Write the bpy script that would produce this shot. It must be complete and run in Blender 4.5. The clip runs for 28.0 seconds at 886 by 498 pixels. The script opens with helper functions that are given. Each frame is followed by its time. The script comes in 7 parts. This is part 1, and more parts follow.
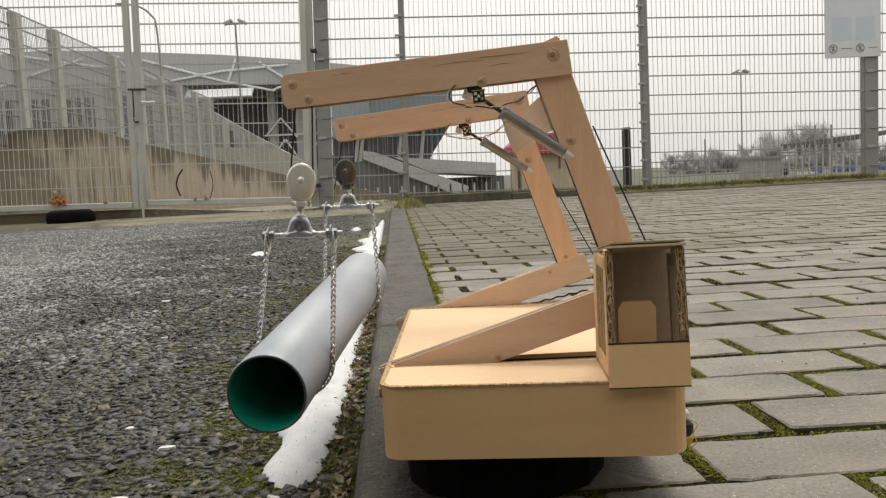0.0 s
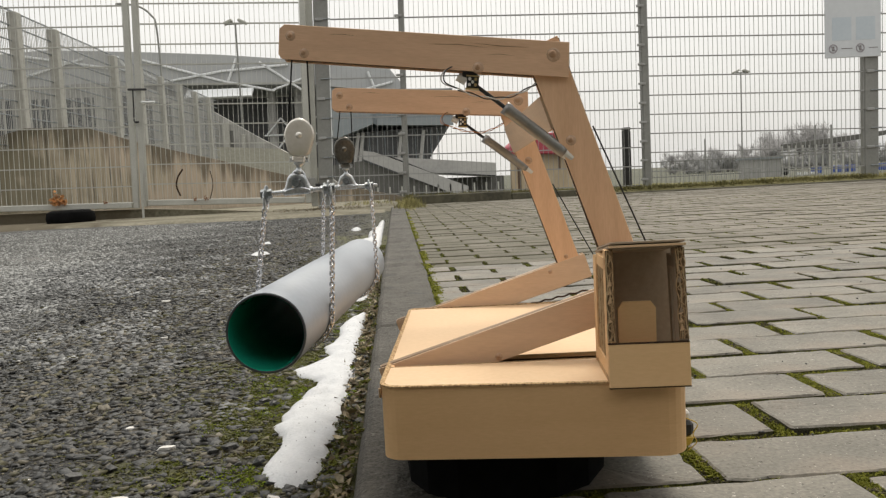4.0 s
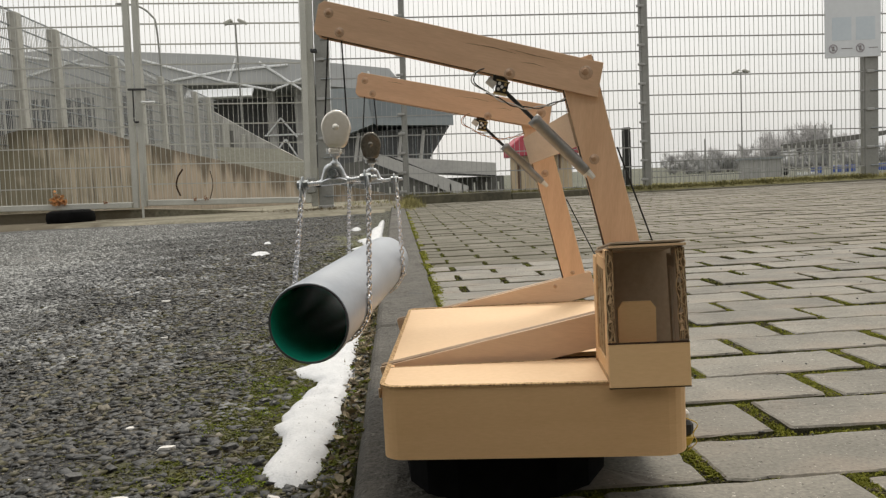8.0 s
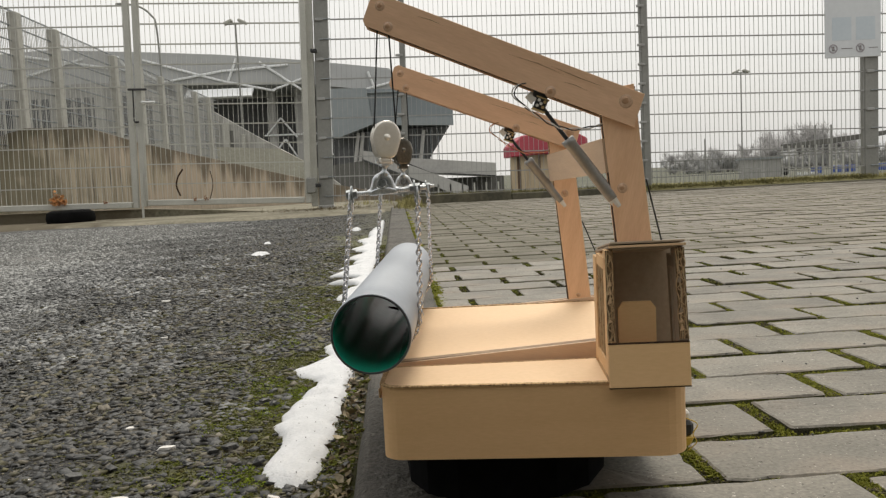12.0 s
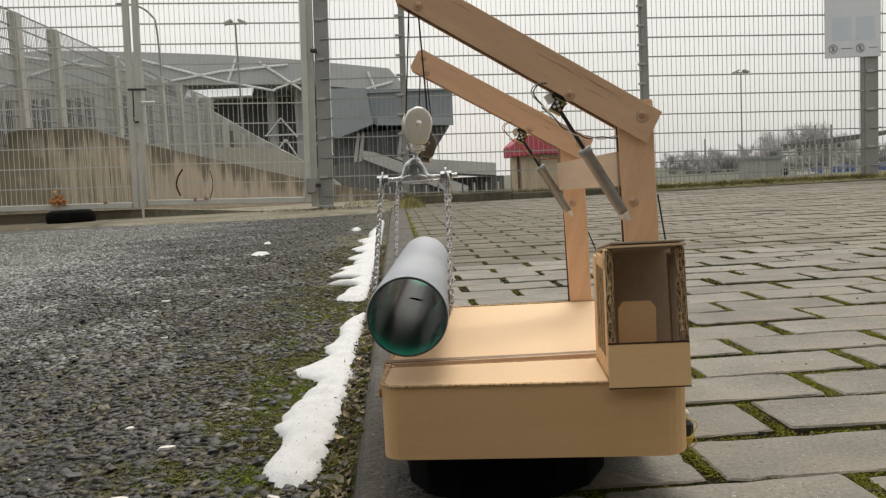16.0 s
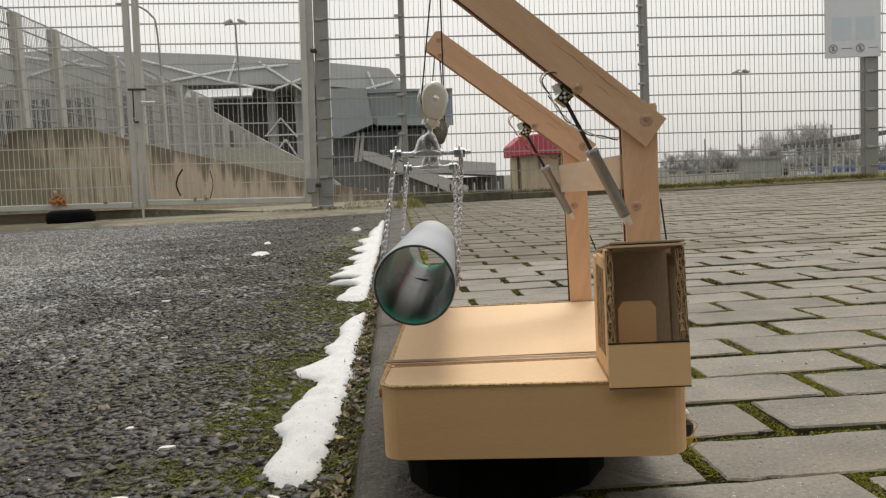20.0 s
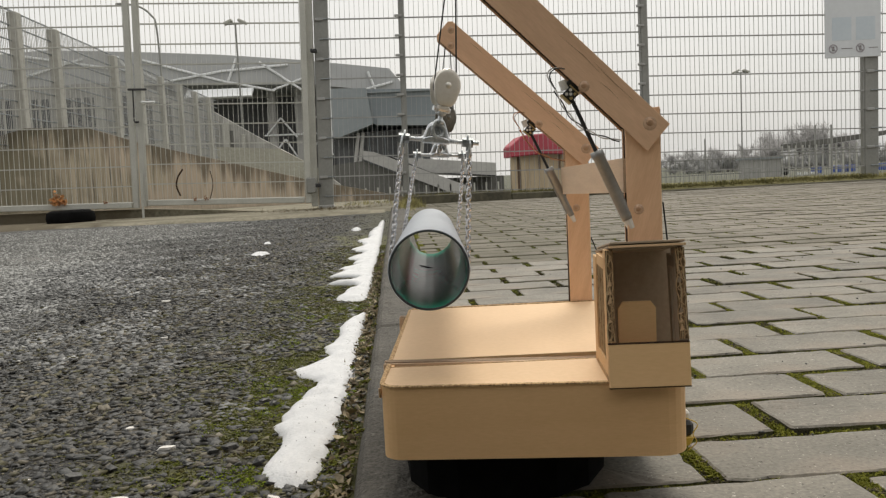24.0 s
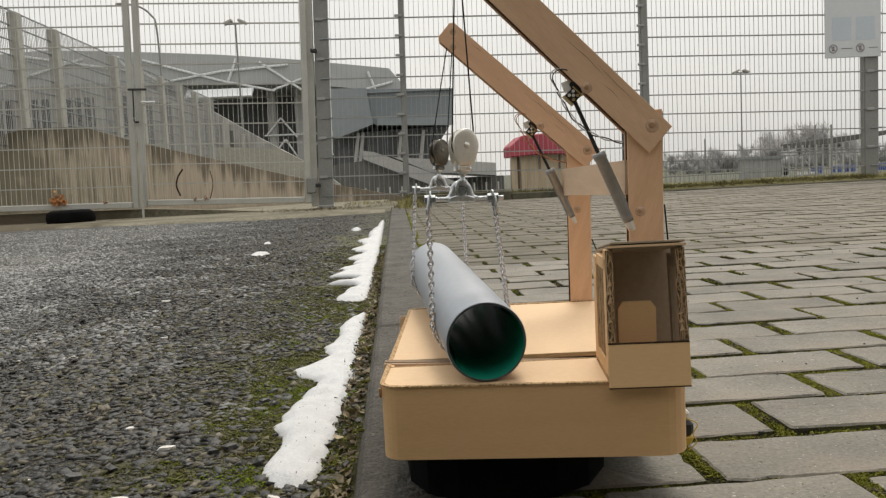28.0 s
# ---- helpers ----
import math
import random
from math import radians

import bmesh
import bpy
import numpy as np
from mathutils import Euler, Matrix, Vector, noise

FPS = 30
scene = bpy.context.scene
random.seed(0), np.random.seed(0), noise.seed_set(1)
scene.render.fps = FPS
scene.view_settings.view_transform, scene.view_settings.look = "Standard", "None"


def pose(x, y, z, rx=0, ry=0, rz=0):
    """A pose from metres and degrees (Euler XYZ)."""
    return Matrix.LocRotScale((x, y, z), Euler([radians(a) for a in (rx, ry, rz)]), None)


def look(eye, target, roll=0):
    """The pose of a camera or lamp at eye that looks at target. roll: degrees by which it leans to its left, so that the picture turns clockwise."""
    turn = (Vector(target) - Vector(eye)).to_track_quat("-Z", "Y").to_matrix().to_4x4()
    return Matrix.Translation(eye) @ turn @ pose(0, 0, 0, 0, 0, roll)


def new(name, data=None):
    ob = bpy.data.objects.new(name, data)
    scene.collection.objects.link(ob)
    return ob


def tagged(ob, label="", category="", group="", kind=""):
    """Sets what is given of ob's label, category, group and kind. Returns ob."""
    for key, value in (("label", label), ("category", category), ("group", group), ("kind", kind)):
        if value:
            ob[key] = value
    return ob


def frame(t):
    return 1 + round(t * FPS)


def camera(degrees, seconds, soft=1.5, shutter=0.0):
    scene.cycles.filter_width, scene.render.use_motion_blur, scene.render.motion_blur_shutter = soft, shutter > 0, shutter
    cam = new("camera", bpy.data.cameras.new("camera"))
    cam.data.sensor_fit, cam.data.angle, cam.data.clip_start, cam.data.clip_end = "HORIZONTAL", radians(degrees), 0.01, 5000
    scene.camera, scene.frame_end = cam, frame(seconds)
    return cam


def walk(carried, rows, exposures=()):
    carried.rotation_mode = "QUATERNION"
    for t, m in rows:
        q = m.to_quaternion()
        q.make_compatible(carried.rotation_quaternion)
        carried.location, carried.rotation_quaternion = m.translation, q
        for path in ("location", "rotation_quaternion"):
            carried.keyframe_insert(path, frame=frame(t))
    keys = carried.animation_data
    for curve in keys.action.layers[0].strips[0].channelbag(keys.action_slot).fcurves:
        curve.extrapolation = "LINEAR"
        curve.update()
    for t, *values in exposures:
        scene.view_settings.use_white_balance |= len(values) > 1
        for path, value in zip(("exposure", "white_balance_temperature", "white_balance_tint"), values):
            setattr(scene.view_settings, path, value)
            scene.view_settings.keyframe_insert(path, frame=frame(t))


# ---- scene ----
# ---- camera ----
cam = camera(56.9, 28.0, soft=1.3, shutter=0.3)
EYE = (0.0, 0.0, 0.253)
AIM = (math.sin(radians(3.1)), math.cos(radians(3.1)), EYE[2] - math.tan(radians(5.0)))
walk(cam, [(t, look(EYE, AIM, -2.9)) for t in (0.0, 28.0)], exposures=((0.0, 0.27, 7000, 8), (8.0, 0.22, 7000, 8), (16.0, 0.14, 7000, 8), (28.0, 0.12, 7000, 8)))

# ---- overcast daylight ----
SUN_UP, SUN_TURN = radians(52), radians(10)
world = bpy.data.worlds.new("overcast_sky")
scene.world = world
world.use_nodes = True
wt = world.node_tree
sky = wt.nodes.new("ShaderNodeTexSky")
sky.sky_type, sky.sun_disc = "NISHITA", False
sky.sun_elevation, sky.sun_rotation = SUN_UP, SUN_TURN
sky.dust_density, sky.air_density = 4.0, 1.0
cloud_map = wt.nodes.new("ShaderNodeTexCoord")
clouds = wt.nodes.new("ShaderNodeTexNoise")
clouds.inputs["Scale"].default_value, clouds.inputs["Detail"].default_value = 1.6, 4.0
wt.links.new(cloud_map.outputs["Generated"], clouds.inputs["Vector"])
cloud_tone = wt.nodes.new("ShaderNodeValToRGB")
cloud_tone.color_ramp.elements[0].position, cloud_tone.color_ramp.elements[1].position = 0.3, 0.7
cloud_tone.color_ramp.elements[0].color = (6.5, 6.7, 7.1, 1)
cloud_tone.color_ramp.elements[1].color = (8.6, 8.6, 8.7, 1)
wt.links.new(clouds.outputs["Fac"], cloud_tone.inputs["Fac"])
cover = wt.nodes.new("ShaderNodeMixRGB")
cover.inputs["Fac"].default_value = 0.9
wt.links.new(sky.outputs["Color"], cover.inputs["Color1"])
wt.links.new(cloud_tone.outputs["Color"], cover.inputs["Color2"])
# an overcast sky is brighter overhead than at the horizon
up_part = wt.nodes.new("ShaderNodeSeparateXYZ")
wt.links.new(cloud_map.outputs["Generated"], up_part.inputs[0])
dome = wt.nodes.new("ShaderNodeMapRange")
dome.inputs["To Min"].default_value, dome.inputs["To Max"].default_value = 0.75, 1.32
wt.links.new(up_part.outputs["Z"], dome.inputs["Value"])
shade_up = wt.nodes.new("ShaderNodeVectorMath")
shade_up.operation = "SCALE"
wt.links.new(cover.outputs["Color"], shade_up.inputs[0])
wt.links.new(dome.outputs["Result"], shade_up.inputs["Scale"])
wt.links.new(shade_up.outputs["Vector"], wt.nodes["Background"].inputs["Color"])
wt.nodes["Background"].inputs["Strength"].default_value = 0.12

sun_lamp = bpy.data.lights.new("sun", "SUN")
sun_lamp.energy, sun_lamp.angle, sun_lamp.color = 1.75, radians(20), (1.0, 0.96, 0.9)
sun_ob = new("sun", sun_lamp)
sun_ob.matrix_basis = look((0.9, 4.2, 4.6), (0.2, 0.8, 0.0))


# ---- materials ----
def mat(name, c1, c2, scale=20.0, rough=0.7, bump=0.2, metal=0.0, fine=6.0, stretch=(1, 1, 1), vary=0.0, island=0.0, dist=0.002, spots=None, extra=None, sharp=0.17, grain=0.45):
    """Two tones mixed by a coarse noise and a fine grain, with relief from the grain; spots: (tone, scale, threshold)."""
    m = bpy.data.materials.new(name)
    m.use_nodes = True
    nt = m.node_tree
    n, l = nt.nodes, nt.links
    b = n["Principled BSDF"]
    b.inputs["Roughness"].default_value, b.inputs["Metallic"].default_value = rough, metal
    co = n.new("ShaderNodeTexCoord")
    mp = n.new("ShaderNodeMapping")
    mp.inputs["Scale"].default_value = stretch
    l.new(co.outputs["Object"], mp.inputs["Vector"])
    vec = mp.outputs["Vector"]
    if vary:
        info = n.new("ShaderNodeObjectInfo")
        add = n.new("ShaderNodeVectorMath")
        add.operation = "ADD"
        mul = n.new("ShaderNodeVectorMath")
        mul.operation = "SCALE"
        mul.inputs[0].default_value = (7.3, 3.1, 5.7)
        l.new(info.outputs["Random"], mul.inputs["Scale"])
        l.new(vec, add.inputs[0])
        l.new(mul.outputs["Vector"], add.inputs[1])
        vec = add.outputs["Vector"]
    big = n.new("ShaderNodeTexNoise")
    big.inputs["Scale"].default_value, big.inputs["Detail"].default_value = scale, 5.0
    small = n.new("ShaderNodeTexNoise")
    small.inputs["Scale"].default_value, small.inputs["Detail"].default_value = scale * fine, 6.0
    l.new(vec, big.inputs["Vector"])
    l.new(vec, small.inputs["Vector"])
    mx = n.new("ShaderNodeMath")
    mx.operation = "MULTIPLY_ADD"
    mx.inputs[1].default_value, mx.inputs[2].default_value = grain, 0.0
    l.new(small.outputs["Fac"], mx.inputs[0])
    sm = n.new("ShaderNodeMath")
    sm.operation = "MULTIPLY_ADD"
    sm.inputs[1].default_value = 1 - grain
    l.new(big.outputs["Fac"], sm.inputs[0])
    l.new(mx.outputs[0], sm.inputs[2])
    ramp = n.new("ShaderNodeValToRGB")
    ramp.color_ramp.elements[0].position, ramp.color_ramp.elements[1].position = 0.5 - sharp, 0.5 + sharp
    ramp.color_ramp.elements[0].color, ramp.color_ramp.elements[1].color = (*c1, 1), (*c2, 1)
    l.new(sm.outputs[0], ramp.inputs["Fac"])
    col = ramp.outputs["Color"]
    if spots:
        tone, sscale, thr = spots
        sp = n.new("ShaderNodeTexNoise")
        sp.inputs["Scale"].default_value, sp.inputs["Detail"].default_value = sscale, 3.0
        l.new(vec, sp.inputs["Vector"])
        sr = n.new("ShaderNodeValToRGB")
        sr.color_ramp.elements[0].position, sr.color_ramp.elements[1].position = thr, thr + 0.08
        l.new(sp.outputs["Fac"], sr.inputs["Fac"])
        mm = n.new("ShaderNodeMixRGB")
        mm.inputs["Color2"].default_value = (*tone, 1)
        l.new(sr.outputs["Color"], mm.inputs["Fac"])
        l.new(col, mm.inputs["Color1"])
        col = mm.outputs["Color"]
    if vary or island:
        hs = n.new("ShaderNodeHueSaturation")
        mr = n.new("ShaderNodeMapRange")
        amount = vary or island
        mr.inputs["To Min"].default_value, mr.inputs["To Max"].default_value = 1 - amount, 1 + amount
        if vary:
            l.new(info.outputs["Random"], mr.inputs["Value"])
        else:
            geo = n.new("ShaderNodeNewGeometry")
            l.new(geo.outputs["Random Per Island"], mr.inputs["Value"])
        l.new(mr.outputs["Result"], hs.inputs["Value"])
        l.new(col, hs.inputs["Color"])
        col = hs.outputs["Color"]
    if extra:
        col = extra(n, l, co, col)
    l.new(col, b.inputs["Base Color"])
    if bump:
        bp = n.new("ShaderNodeBump")
        bp.inputs["Strength"].default_value, bp.inputs["Distance"].default_value = bump, dist
        l.new(sm.outputs[0], bp.inputs["Height"])
        l.new(bp.outputs["Normal"], b.inputs["Normal"])
    return m


def mixed_in(tone, axis, low, high, scale, strength=1.0, thr=(0.42, 0.58)):
    """A second tone laid over the first in noisy patches between two places along an axis of the object."""
    def add(n, l, co, col):
        sep = n.new("ShaderNodeSeparateXYZ")
        l.new(co.outputs["Object"], sep.inputs[0])
        mr = n.new("ShaderNodeMapRange")
        mr.inputs["From Min"].default_value, mr.inputs["From Max"].default_value = low, high
        mr.inputs["To Min"].default_value, mr.inputs["To Max"].default_value = -0.3, 0.3
        l.new(sep.outputs[axis], mr.inputs["Value"])
        tx = n.new("ShaderNodeTexNoise")
        tx.inputs["Scale"].default_value, tx.inputs["Detail"].default_value = scale, 6.0
        l.new(co.outputs["Object"], tx.inputs["Vector"])
        ad = n.new("ShaderNodeMath")
        l.new(mr.outputs["Result"], ad.inputs[0])
        l.new(tx.outputs["Fac"], ad.inputs[1])
        rp = n.new("ShaderNodeValToRGB")
        rp.color_ramp.elements[0].position, rp.color_ramp.elements[1].position = thr
        rp.color_ramp.elements[1].color = (strength, strength, strength, 1)
        l.new(ad.outputs[0], rp.inputs["Fac"])
        mm = n.new("ShaderNodeMixRGB")
        mm.inputs["Color2"].default_value = (*tone, 1)
        l.new(rp.outputs["Color"], mm.inputs["Fac"])
        l.new(col, mm.inputs["Color1"])
        return mm.outputs["Color"]
    return add


def both(first, second):
    return lambda n, l, co, col: second(n, l, co, first(n, l, co, col))


def rain_runs(tone, strength):
    """Dark algae runs hanging from the top edge of the sloping ramp wall."""
    def add(n, l, co, col):
        def op(kind, a, b):
            q = n.new("ShaderNodeMath")
            q.operation = kind
            for k, v in enumerate((a, b)):
                if isinstance(v, float):
                    q.inputs[k].default_value = v
                else:
                    l.new(v, q.inputs[k])
            return q.outputs[0]
        sep = n.new("ShaderNodeSeparateXYZ")
        l.new(co.outputs["Object"], sep.inputs[0])
        edge = op("MINIMUM", op("ADD", op("MULTIPLY", sep.outputs[0], -0.28), 0.0), 1.13)
        depth = op("SUBTRACT", edge, sep.outputs[2])
        mp = n.new("ShaderNodeMapping")
        mp.inputs["Scale"].default_value = (1.0, 1.0, 0.07)
        l.new(co.outputs["Object"], mp.inputs["Vector"])
        tx = n.new("ShaderNodeTexNoise")
        tx.inputs["Scale"].default_value, tx.inputs["Detail"].default_value = 9.0, 5.0
        l.new(mp.outputs["Vector"], tx.inputs["Vector"])
        rp = n.new("ShaderNodeValToRGB")
        rp.color_ramp.elements[0].position, rp.color_ramp.elements[1].position = 0.40, 0.60
        rp.color_ramp.elements[1].color = (strength, strength, strength, 1)
        l.new(op("SUBTRACT", op("ADD", tx.outputs["Fac"], 0.17), op("MULTIPLY", depth, 0.95)), rp.inputs["Fac"])
        mm = n.new("ShaderNodeMixRGB")
        mm.inputs["Color2"].default_value = (*tone, 1)
        l.new(rp.outputs["Color"], mm.inputs["Fac"])
        l.new(col, mm.inputs["Color1"])
        return mm.outputs["Color"]
    return add


